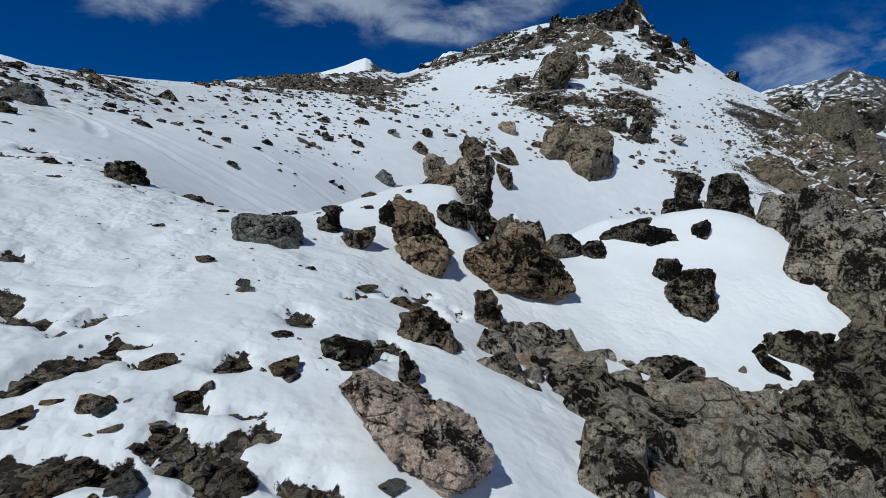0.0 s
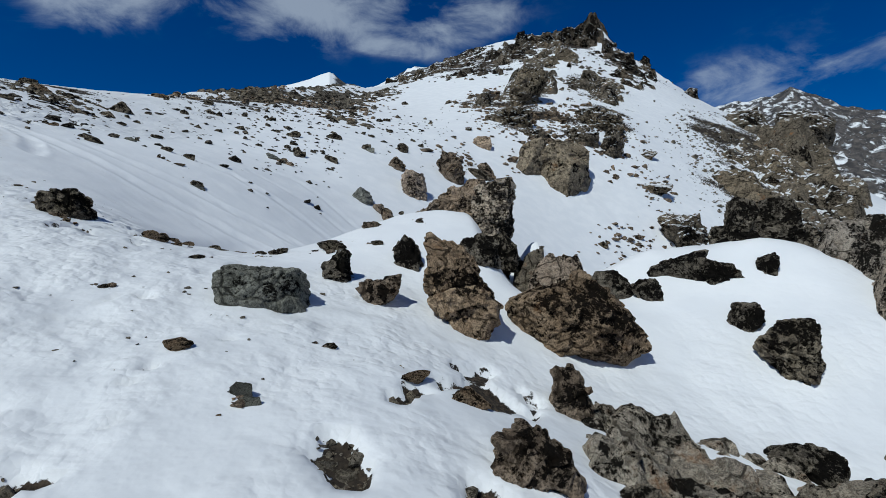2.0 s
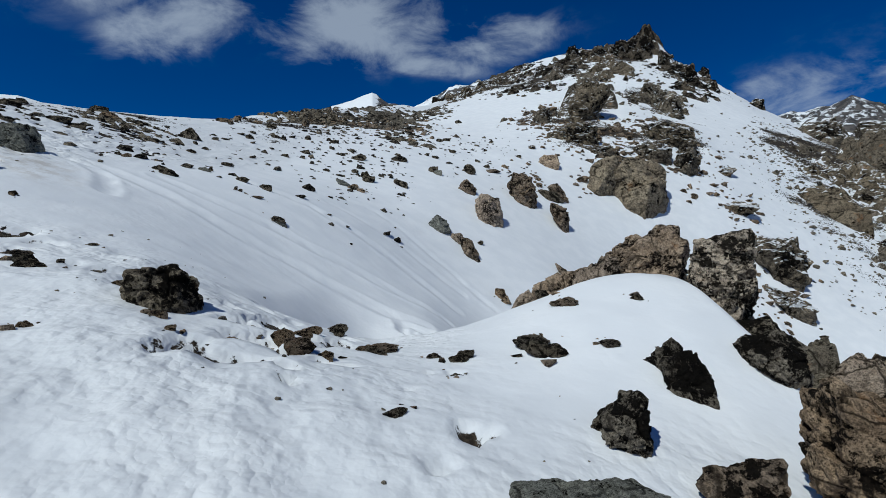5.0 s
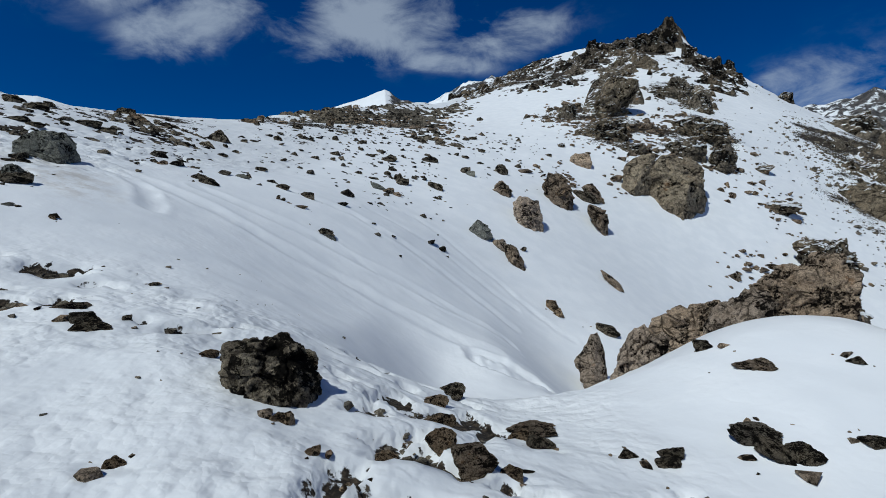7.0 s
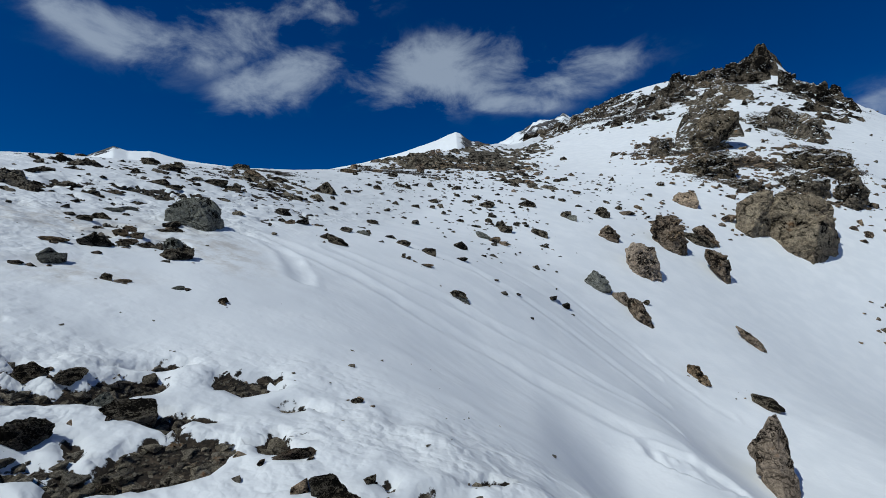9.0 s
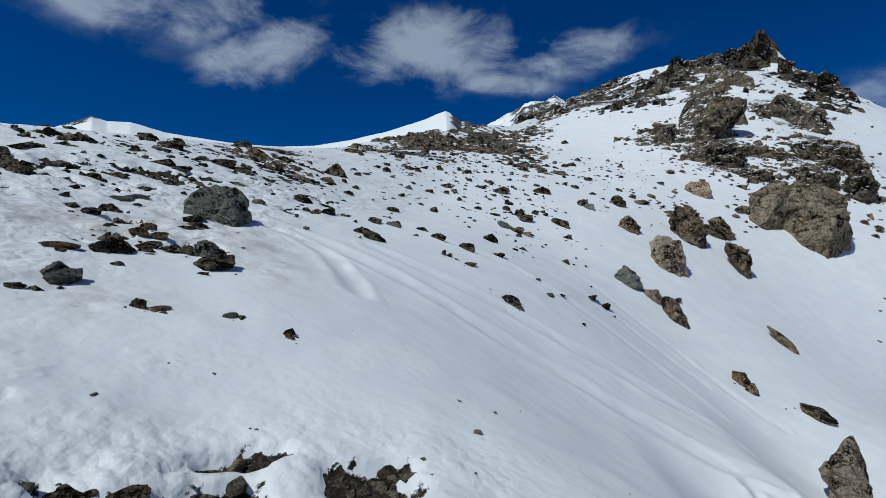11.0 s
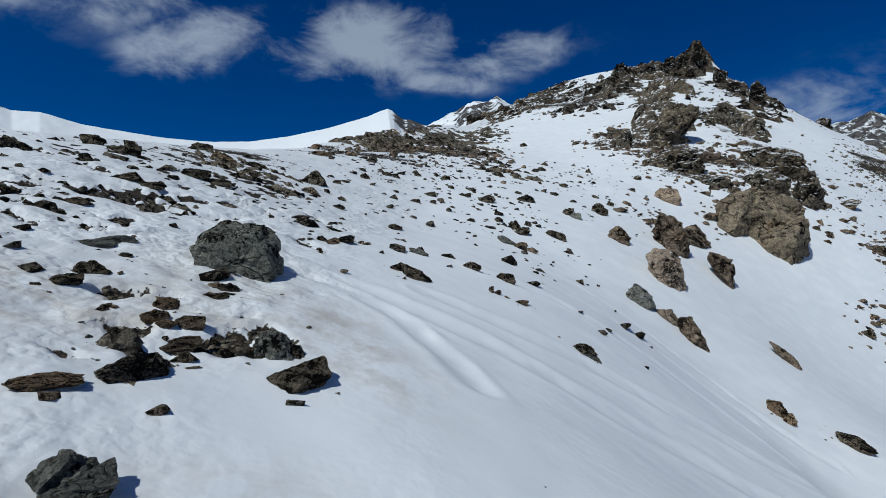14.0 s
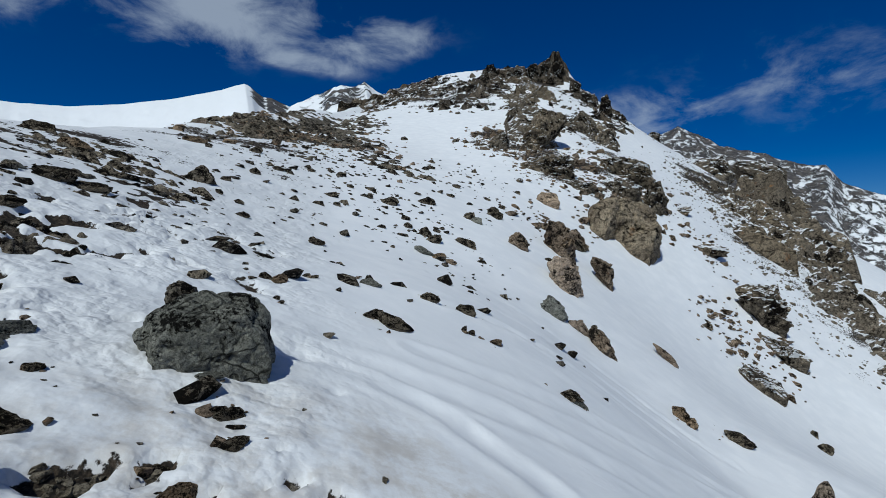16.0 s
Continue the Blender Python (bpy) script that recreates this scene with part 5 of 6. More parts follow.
boulder("rock_crag", "brown band of broken rock over the split boulder", 15.42, 46.24, 10.07, -33, 3.00, "crag", 126, -1.98, -0.92, -1.42, 1.12, 0.63, 1.24, 1.85, 0.44, 1.70, -1.14, detail=5, rough=0.09, blocks=10, block=0.28)
boulder("rock_crag", "broken brown rocks below the tower", 9.14, 46.87, 11.67, -25, 3.00, "crag", 127, -2.50, 0.68, -1.81, 1.74, -0.19, 1.89, 1.88, 1.10, 2.13, -1.54, 0.66, -2.09, -1.02, -1.54, detail=6, rough=0.10, blocks=16, block=0.24)
boulder("rock_crag", "small olive-brown outcrop on the snow", 7.99, 55.66, 15.61, -20, 2.50, "crag", 128, -1.37, -0.95, -0.73, 1.30, 0.60, 1.49, 1.29, -0.66, 0.87, -1.30, detail=5, rough=0.085, blocks=6, block=0.3)
boulder("rock_crag", "broken brown rocks below the tower", 10.59, 44.69, 10.03, -28, 2.50, "crag", 129, -1.95, 0.10, -1.55, 0.95, 0.03, 0.68, 1.56, 0.41, 1.64, -0.93, 0.04, -0.84, detail=5, rough=0.10, blocks=12, block=0.26)
boulder("rock_outcrop", "dark slanting rock on the snow slope", 2.02, 31.77, 5.39, -25, 1.60, "brown", 130, -1.00, 0.55, -0.51, 1.28, 0.12, 1.20, 0.78, 0.09, 0.64, -1.51, -0.03, -1.24, detail=5, rough=0.085, blocks=5, block=0.3)
boulder("rock_outcrop", "tan angular block on the snow slope", -0.41, 26.85, 3.98, -25, 1.60, "tan", 131, -0.67, 0.69, -0.30, 1.01, 0.43, 0.79, 0.66, -0.62, 0.36, -1.11, -0.50, -0.61, detail=5, rough=0.10, chips=5)
boulder("rock_outcrop", "brown leaning block on the snow slope", 3.88, 30.85, 3.99, -29, 1.20, "brown", 132, -0.85, 0.89, -0.30, 0.84, 0.42, 0.41, 0.52, -1.05, 0.07, -0.96, -0.42, 0.18, detail=5, rough=0.10)
boulder("rock_outcrop", "dark rocks on the snow above the gully", 4.78, 34.84, 5.72, -27, 1.20, "brown", 133, -0.78, 0.52, -0.11, 0.82, 0.64, -0.56, 0.59, -1.06, -0.34, -0.06, detail=5, rough=0.085, blocks=4, block=0.3)
boulder("rock_outcrop", "olive-grey rock on the snow slope", -2.72, 23.29, 3.28, -23, 0.70, "grey", 134, -0.54, 0.13, -0.17, 0.51, 0.17, 0.35, 0.51, -0.22, 0.41, -0.43, -0.13, -0.39, detail=5, rough=0.085, blocks=3, block=0.3)
boulder("rock_outcrop", "chain of tan rocks down the snow slope", -2.03, 23.02, 2.68, -25, 0.60, "tan", 135, -0.51, 0.20, -0.26, 0.35, 0.15, 0.30, 0.48, -0.21, 0.32, -0.39, -0.18, -0.25, detail=5, rough=0.085)
boulder("rock_outcrop", "chain of tan rocks down the snow slope", -1.57, 22.29, 2.22, -28, 0.60, "brown", 136, -0.49, 0.46, -0.26, 0.71, 0.08, 0.50, 0.54, -0.67, 0.28, -0.70, -0.18, -0.33, detail=5, rough=0.085)
boulder("rock_outcrop", "brown slanting rock low on the snow slope", 2.63, 24.82, 1.40, -34, 0.60, "brown", 137, -0.93, 0.68, -0.43, 0.64, -0.08, 0.55, 0.73, -0.88, 0.35, -0.77, -0.32, 0.25, detail=5, rough=0.10)
boulder("rock_outcrop", "brown rocks on the snow slope", -1.40, 29.45, 5.47, -20, 0.90, "brown", 138, -0.68, -0.24, -0.27, 0.42, 0.11, 0.59, 0.50, 0.34, 0.50, -0.39, -0.17, -0.49, detail=5, rough=0.085, blocks=3, block=0.35)
boulder("rock_outcrop", "grey-brown outcrop in the snow gully", 19.73, 36.40, 0.92, -32, 4.00, "crag", 53, -1.98, 1.06, 0.72, -3.45, 1.98, -2.98, 1.78, 0.63, 0.68, 1.81, -0.82, 1.91, blocks=6, block=0.3)
boulder("rock_outcrop", "grey-brown outcrop in the snow gully", 18.66, 33.53, -1.44, -33, 3.00, "crag", 54, -1.37, 1.12, -0.65, -0.44, 1.05, -2.02, 1.37, -0.14, 0.02, 0.77, blocks=6, block=0.3)
boulder("rock_outcrop", "low brown outcrop in the snow gully", 12.72, 29.93, -2.02, -48, 2.00, "crag", 55, -1.26, 0.79, -0.03, -1.49, 1.26, -1.95, 1.26, -0.10, -0.30, 1.08, blocks=6, block=0.3)
outcrop("rock_crag", "dark broken rocks of the summit ridge", 12.08, 119.41, -9, 5.00, "ridge", 56, 1.3, 0.310, -17.06, 38.52, -12.80, 39.54, -8.53, 40.76, -4.27, 42.28, 0.00, 43.24, 4.27, 44.16, 8.53, 45.26, 12.80, 46.64, 17.06, 44.41, uneven=0.4)
boulder("rock_pinnacle", "pointed dark rock pinnacle on the summit", 35.73, 96.70, 39.70, -27, 2.00, "ridge", 57, -1.92, -2.62, -0.86, 2.45, -0.20, 4.13, 0.66, 4.62, 1.06, 1.72, 1.65, -3.36, detail=5, rough=0.12)
boulder("rock_crag", "jagged dark rock on the summit ridge", 34.43, 98.91, 40.49, -26, 2.00, "ridge", 140, -1.80, -1.61, -0.91, 2.43, 0.58, 2.95, 1.38, 0.69, 1.39, -2.71, detail=5, rough=0.13)
boulder("rock_crag", "jagged dark rock on the summit ridge", 30.90, 97.83, 39.49, -24, 2.00, "ridge", 141, -1.84, -1.74, -0.85, 1.93, 0.93, 2.21, 1.73, -1.57, detail=5, rough=0.13)
boulder("rock_crag", "jagged dark rock on the summit ridge", 22.02, 97.29, 38.98, -19, 2.00, "ridge", 142, -1.47, -1.37, -0.68, 1.85, 0.53, 1.93, 1.55, -1.46, detail=5, rough=0.13)
boulder("rock_crag", "jagged dark rock on the summit ridge", 27.41, 98.12, 39.18, -22, 2.00, "ridge", 143, -1.96, -0.95, -0.76, 1.60, 0.85, 1.51, 1.86, -1.40, detail=5, rough=0.13)
boulder("rock_crag", "jagged dark rock on the summit ridge", 37.78, 93.18, 35.87, -29, 2.00, "ridge", 144, -1.31, -1.40, -0.68, 2.24, 0.78, 1.80, 1.25, -1.98, detail=5, rough=0.13)
boulder("rock_crag", "rock tooth on the snowy ridge", 36.83, 81.55, 28.45, -32, 2.00, "ridge", 145, -1.23, -1.49, -0.54, 2.32, 0.45, 2.42, 1.15, -0.96, 0.77, -2.13, detail=5, rough=0.13)
outcrop("rock_crag", "dark broken rocks of the summit", 35.94, 103.88, -22, 5.00, "ridge", 58, 1.1, 0.108, -5.94, 40.92, -4.45, 42.17, -2.97, 43.42, -1.48, 44.32, 0.00, 44.91, 1.48, 45.13, 2.97, 46.89, 4.45, 43.73, 5.94, 39.18, uneven=0.25)
outcrop("rock_crag", "brown crag of broken rock among snow", 46.57, 96.46, -29, 4.00, "crag", 59, 1.2, 0.075, -2.37, 29.95, -1.78, 30.97, -1.19, 32.00, -0.59, 32.34, -0.00, 32.01, 0.59, 31.68, 1.19, 31.16, 1.78, 29.79, 2.37, 28.42, uneven=0.5)
bedrock("rock_crag", "brown crag of broken rock among snow", 17.26, 70.03, 3.34, 16.01, -18, 2.6, 1.5, 0.246, "crag", 65, 2.6, 0.6, -0.3)
bedrock("rock_crag", "brown crag of broken rock among snow", 25.02, 84.71, 3.96, 6.53, -20, 1.8, 1.2, 0.101, "crag", 66, 2.6, 0.6, -0.3)
bedrock("rock_crag", "brown crag of broken rock among snow", 23.51, 67.98, 2.63, 6.49, -23, 1.2, 0.9, 0.100, "crag", 67, 2.6, 0.6, -0.6)
bedrock("rock_crag", "brown crag of broken rock among snow", 26.63, 67.56, 2.54, 9.05, -26, 1.8, 1.1, 0.139, "crag", 68, 2.6, 0.6, -0.5)
bedrock("rock_crag", "dark broken rocks of the summit ridge", 10.15, 102.98, 7.80, 15.74, -8, 1.2, 1.2, 0.242, "ridge", 72, 2.4, 0.6, -0.47)
bedrock("rock_crag", "dark broken rocks of the summit ridge", 19.09, 92.67, 5.00, 8.11, -14, 1.4, 1.3, 0.125, "ridge", 73, 2.4, 0.6, -0.32)
bedrock("rock_crag", "dark broken rocks of the summit ridge", 27.82, 103.50, 5.47, 13.27, -18, 1.6, 1.4, 0.204, "ridge", 74, 2.4, 0.6, -0.32)
bedrock("rock_crag", "dark broken rocks of the summit ridge", 34.14, 100.30, 5.13, 2.94, -21, 1.8, 1.5, 0.094, "ridge", 75, 2.4, 0.6, -0.37)
bedrock("rock_crag", "dark broken rocks of the summit ridge", 37.81, 91.12, 3.65, 13.94, -26, 1.4, 1.3, 0.214, "ridge", 76, 2.4, 0.6, -0.67)
bedrock("rock_crag", "dark broken rocks of the summit ridge", 37.50, 81.88, 3.59, 11.75, -28, 1.4, 1.3, 0.181, "ridge", 77, 2.4, 0.6, -0.67)
bedrock("rock_crag", "dark broken rocks of the summit ridge", 10.43, 80.21, 6.28, 5.71, -10, 1, 1.2, 0.097, "ridge", 78, 2.4, 0.6, -0.62)
bedrock("rock_crag", "dark broken rocks of the summit ridge", 1.50, 113.67, 6.39, 31.61, -3, 1, 1.2, 0.486, "ridge", 79, 2.4, 0.6, -0.62)
bedrock("rock_crag", "brown cliff rock breaking through the scree", 44.29, 52.68, 4.49, 14.49, -51, 2.6, 1.8, 0.223, "crag", 80, 2.4, 0.6, -0.49)
bedrock("rock_crag", "brown cliff rock breaking through the scree", 36.74, 42.43, 4.31, 11.69, -54, 2.4, 1.7, 0.180, "crag", 81, 2.4, 0.6, -0.54)
bedrock("rock_crag", "brown cliff rock breaking through the scree", 41.75, 56.28, 4.51, 13.51, -48, 2, 1.6, 0.208, "crag", 82, 2.4, 0.6, -0.64)
bedrock("rock_crag", "brown cliff rock breaking through the scree", 41.01, 58.35, 4.73, 10.44, -37, 1.6, 1.4, 0.161, "crag", 83, 2.4, 0.6, -0.64)
bedrock("rock_band", "low strip of dark broken rock in the snow", -15.11, 50.06, 3.57, 2.52, 14, 0.45, 0.6, 0.055, "black", 84, 2, 0.4, -0.35)
bedrock("rock_band", "low strip of dark broken rock in the snow", -9.49, 60.27, 5.25, 17.05, 6, 0.5, 0.7, 0.262, "black", 85, 2, 0.4, -0.45)
bedrock("rock_band", "low strip of dark broken rock in the snow", -5.77, 41.22, 2.48, 5.92, 3, 0.35, 0.5, 0.091, "black", 86, 2, 0.4, -0.6)
bedrock("rock_band", "low strip of dark broken rock in the snow", -14.55, 12.21, 0.85, 0.82, 52, 0.22, 0.3, 0.019, "black", 87, 2, 0.4, -0.45)
bedrock("rock_band", "low strip of dark broken rock in the snow", -16.07, 15.78, 1.88, 1.25, 43, 0.25, 0.35, 0.029, "black", 88, 2, 0.4, -0.72)
bedrock("rock_band", "low strip of dark broken rock in the snow", -13.04, 14.93, 0.42, 0.66, 26, 0.12, 0.22, 0.014, "black", 89, 2, 0.4, -0.45)
bedrock("rock_band", "low strip of dark broken rock in the snow", -14.94, 22.11, 2.14, 3.09, 20, 0.2, 0.3, 0.048, "black", 90, 2, 0.4, -0.72)
bedrock("rock_band", "low strip of dark broken rock in the snow", -15.15, 48.75, 5.23, 10.83, 7, 0.5, 0.6, 0.167, "black", 91, 2, 0.4, -0.5)
bedrock("rock_band", "low strip of dark broken rock in the snow", -5.45, 72.56, 5.21, 11.37, -4, 0.5, 0.6, 0.175, "black", 92, 2, 0.4, -0.65)
bedrock("rock_band", "low strip of dark broken rock in the snow", -10.50, 10.65, 0.43, 0.26, 33, 0.14, 0.2, 0.013, "black", 93, 2, 0.4, -0.65)
bedrock("rock_band", "low strip of dark broken rock in the snow", -10.02, 11.14, 0.35, 0.22, 23, 0.12, 0.16, 0.010, "black", 94, 2, 0.4, -0.45)
bedrock("rock_band", "low strip of dark broken rock in the snow", -13.44, 14.31, 1.24, 0.81, 36, 0.15, 0.25, 0.019, "black", 95, 2, 0.4, -0.72)
bedrock("rock_band", "low strip of dark broken rock in the snow", -13.79, 13.52, 0.55, 0.39, 42, 0.12, 0.2, 0.013, "black", 97, 2, 0.4, -0.55)
bedrock("rock_band", "low strip of dark broken rock in the snow", -12.87, 10.83, 0.53, 0.28, 53, 0.12, 0.2, 0.013, "black", 99, 2, 0.4, -0.55)
bedrock("rock_band", "low strip of dark broken rock in the snow", -13.33, 12.41, 1.27, 0.59, 49, 0.14, 0.22, 0.020, "black", 100, 2, 0.4, -0.72)
boulder("rock_crag", "rock tooth on the snowy ridge", 41.55, 101.46, 39.55, -25, 2.50, "ridge", 108, -1.39, -2.22, -0.46, -3.31, 1.39, -2.97, 1.30, 0.46, 0.08, 1.84, -1.06, 1.03, rough=0.07, blocks=3, block=0.4)
boulder("rock_crag", "rock tooth on the snowy ridge", 47.35, 97.40, 34.59, -29, 2.50, "ridge", 109, -0.99, 0.38, -0.24, -3.33, 0.99, -3.56, 0.91, 0.76, -0.21, 1.98, rough=0.07, blocks=3, block=0.4)
boulder("rock_crag", "rock tooth on the snowy ridge", 51.55, 87.87, 25.63, -33, 4.00, "ridge", 110, -1.48, 0.01, -0.19, -2.88, 1.48, -2.77, 0.78, 1.26, -0.98, 1.60, rough=0.07, blocks=4, block=0.4)
outcrop("rock_crag", "brown cliff above a slope of scree", 51.66, 62.89, -49, 10.00, "crag", 111, 2.5, 0.156, -5.05, 12.40, -3.78, 15.54, -2.52, 15.84, -1.26, 15.51, -0.00, 15.17, 1.26, 13.51, 2.52, 10.35, 3.78, 7.72, 5.05, 5.18)
outcrop("rock_crag", "brown cliff above a slope of scree", 49.87, 52.97, -54, 7.00, "crag", 112, 2, 0.125, -2.94, 4.85, -2.20, 4.81, -1.47, 4.78, -0.73, 4.74, 0.00, 3.86, 0.73, 2.71, 1.47, 1.45, 2.20, -0.02, 2.94, -1.50)
boulder("rock_crag", "brown cliff above a slope of scree", 52.81, 76.08, 17.70, -43, 8.00, "crag", 113, -3.86, 1.14, -2.08, -2.93, 2.21, -4.38, 3.86, -0.62, 1.78, 2.44, -1.21, 2.41, rough=0.07, blocks=10, block=0.3)
boulder("rock_crag", "brown cliff above a slope of scree", 63.63, 76.50, 18.07, -48, 8.00, "crag", 114, -4.09, 1.12, -1.96, -4.20, 4.09, -4.62, 4.08, 0.41, 0.61, 2.23, -2.85, 2.57, rough=0.07, blocks=10, block=0.3)
boulder("rock_crag", "brown cliff above a slope of scree", 41.03, 40.33, -3.70, -58, 6.00, "crag", 115, -2.45, 1.13, -2.03, -5.74, -0.47, -7.04, 2.45, -1.30, 1.37, 3.91, -1.26, 3.68, rough=0.07, blocks=8, block=0.3)
boulder("rock_crag", "brown cliff above a slope of scree", 38.37, 34.91, -2.72, -62, 6.00, "crag", 116, -2.45, 2.61, -1.12, -6.71, 2.45, -5.89, 2.43, 2.26, -0.51, 3.73, rough=0.07, blocks=8, block=0.3)

loose_rock("dark lichen-crusted rock lying in the snow", -9.57, 10.74, 0.43, 0.24, "black", 1, 44, 0)
loose_rock("dark lichen-crusted rock lying in the snow", -13.47, 24.03, 1.11, 0.72, "black", 2, 27, 0)
loose_rock("dark lichen-crusted rock lying in the snow", -9.21, 15.11, 0.52, 0.22, "black", 3, 28, 22)
loose_rock("dark lichen-crusted rock lying in the snow", -7.66, 17.23, 0.43, 0.25, "black", 4, 18, 0)
loose_rock("brown angular rock lying in the snow", -7.46, 16.16, 0.34, 0.08, "brown", 5, 18, 0)
loose_rock("grey-green stone lying in the snow", -6.50, 15.27, 0.41, 0.17, "grey", 6, 15, 31)
loose_rock("dark lichen-crusted rock lying in the snow", -7.20, 29.51, 0.86, 0.56, "black", 7, 8, 0)
loose_rock("dark lichen-crusted rock lying in the snow", -5.18, 31.40, 0.95, 0.53, "black", 8, 3, 0)
loose_rock("grey-green stone lying in the snow", -6.89, 24.16, 0.74, 0.31, "grey", 9, 10, 24)
loose_rock("dark lichen-crusted rock lying in the snow", -6.13, 25.95, 0.67, 0.48, "black", 10, 7, 0)
loose_rock("dark lichen-crusted rock lying in the snow", -4.60, 26.78, 0.99, 0.42, "black", 11, 3, 38)
loose_rock("tan stone lying in the snow", -6.07, 23.81, 0.39, 0.26, "tan", 12, 7, 0)
loose_rock("grey-green stone lying in the snow", -2.98, 30.69, 0.58, 0.43, "grey", 13, -1, 0)
loose_rock("dark lichen-crusted rock lying in the snow", -1.05, 33.00, 0.72, 0.63, "black", 14, -5, 0)
loose_rock("dark lichen-crusted rock lying in the snow", 4.08, 34.17, 1.84, 0.77, "black", 16, -14, 32)
loose_rock("brown angular rock lying in the snow", -0.51, 19.86, 0.43, 0.40, "brown", 20, -11, 0)
loose_rock("dark lichen-crusted rock lying in the snow", 1.01, 19.78, 0.82, 0.34, "black", 21, -17, 12)
loose_rock("tan stone lying in the snow", 5.05, 39.68, 1.67, 1.28, "tan", 22, -14, 0)
loose_rock("brown angular rock lying in the snow", -5.22, 7.50, 0.14, 0.08, "brown", 23, 28, 0)
loose_rock("dark lichen-crusted rock lying in the snow", -6.09, 7.64, 0.29, 0.10, "black", 24, 38, 0)
loose_rock("brown angular rock lying in the snow", -3.79, 8.18, 0.21, 0.12, "brown", 25, 3, 0)
loose_rock("brown angular rock lying in the snow", -4.51, 6.83, 0.09, 0.08, "brown", 26, 21, 0)
loose_rock("brown angular rock lying in the snow", -3.97, 6.82, 0.14, 0.10, "brown", 27, 9, 0)
loose_rock("brown angular rock lying in the snow", -4.26, 6.57, 0.08, 0.06, "brown", 28, 18, 0)
loose_rock("tan stone lying in the snow", -4.09, 6.51, 0.08, 0.05, "tan", 29, 14, 0)
loose_rock("brown angular rock lying in the snow", -3.52, 6.95, 0.25, 0.16, "brown", 30, -1, 0, detail=5)
loose_rock("brown angular rock lying in the snow", -3.33, 6.96, 0.13, 0.10, "brown", 31, -6, 0)
loose_rock("brown angular rock lying in the snow", -3.71, 7.12, 0.19, 0.16, "brown", 32, 3, 0)
loose_rock("brown angular rock lying in the snow", -3.16, 7.75, 0.24, 0.10, "brown", 33, -7, 0)
loose_rock("dark lichen-crusted rock lying in the snow", -3.08, 7.57, 0.21, 0.09, "black", 34, -9, 20)
loose_rock("dark lichen-crusted rock lying in the snow", -2.36, 7.35, 0.16, 0.11, "black", 35, -23, 0)
loose_rock("dark lichen-crusted rock lying in the snow", -1.73, 7.56, 0.30, 0.13, "black", 36, -31, 0, detail=5)
loose_rock("dark lichen-crusted rock lying in the snow", -1.70, 7.36, 0.31, 0.13, "black", 37, -33, 30)
loose_rock("brown angular rock lying in the snow", -1.24, 8.34, 0.37, 0.13, "brown", 38, -31, 0, detail=5)
loose_rock("dark lichen-crusted rock lying in the snow", -1.37, 8.94, 0.18, 0.14, "black", 39, -26, 0)
loose_rock("dark lichen-crusted rock lying in the snow", -2.38, 6.97, 0.16, 0.09, "black", 40, -25, 0)
loose_rock("dark lichen-crusted rock lying in the snow", -1.13, 7.40, 0.18, 0.08, "black", 41, -40, 0)
loose_rock("brown angular rock lying in the snow", -4.96, 6.30, 0.10, 0.06, "brown", 42, 37, 0)
loose_rock("brown crag rock on the snow slope", 22.14, 46.60, 1.90, 0.81, "crag", 43, -31, 0)
loose_rock("brown crag rock on the snow slope", 12.25, 32.95, 0.72, 0.61, "crag", 44, -29, 0)
loose_rock("brown crag rock on the snow slope", 20.29, 41.24, 2.65, 1.45, "crag", 45, -33, 0)
loose_rock("brown crag rock on the snow slope", 4.43, 42.74, 0.64, 0.52, "crag", 46, -12, 0)
loose_rock("dark lichen-crusted rock lying in the snow", -0.77, 7.11, 0.42, 0.40, "black", 47, -40, 0, detail=5)
loose_rock("brown angular rock lying in the snow", -10.47, 11.09, 0.25, 0.11, "brown", 49, 22, 0, detail=5)
loose_rock("brown angular rock lying in the snow", -10.73, 11.24, 0.19, 0.14, "brown", 50, 26, 0)
loose_rock("dark lichen-crusted rock lying in the snow", -11.57, 11.62, 0.27, 0.15, "black", 51, 35, 0)
loose_rock("brown angular rock lying in the snow", -10.64, 15.75, 0.24, 0.18, "brown", 52, 10, 0)
loose_rock("dark lichen-crusted rock lying in the snow", -9.45, 15.22, 0.33, 0.22, "black", 53, 1, 0)
loose_rock("dark lichen-crusted rock lying in the snow", -8.27, 17.21, 0.37, 0.26, "black", 54, -7, 0)
loose_rock("dark lichen-crusted rock lying in the snow", -15.95, 18.27, 0.61, 0.35, "black", 55, 34, 0)
loose_rock("dark lichen-crusted rock lying in the snow", -14.11, 15.65, 0.60, 0.16, "black", 56, 33, 0)
loose_rock("dark lichen-crusted rock lying in the snow", -13.67, 15.70, 0.42, 0.19, "black", 57, 31, 0)
loose_rock("dark lichen-crusted rock lying in the snow", -13.92, 18.32, 0.64, 0.24, "black", 58, 25, 0)
loose_rock("brown angular rock lying in the snow", -15.12, 30.94, 1.02, 0.38, "brown", 59, 14, 0)
loose_rock("brown angular rock lying in the snow", -15.98, 22.90, 0.79, 0.38, "brown", 60, 25, 0)
loose_rock("grey-green stone lying in the snow", -12.06, 12.55, 0.40, 0.15, "grey", 61, 33, 0, detail=5)
loose_rock("dark lichen-crusted rock lying in the snow", -10.66, 12.08, 0.21, 0.11, "black", 62, 19, 0)
loose_rock("grey-green stone lying in the snow", -10.83, 12.42, 0.19, 0.06, "grey", 63, 20, 0)
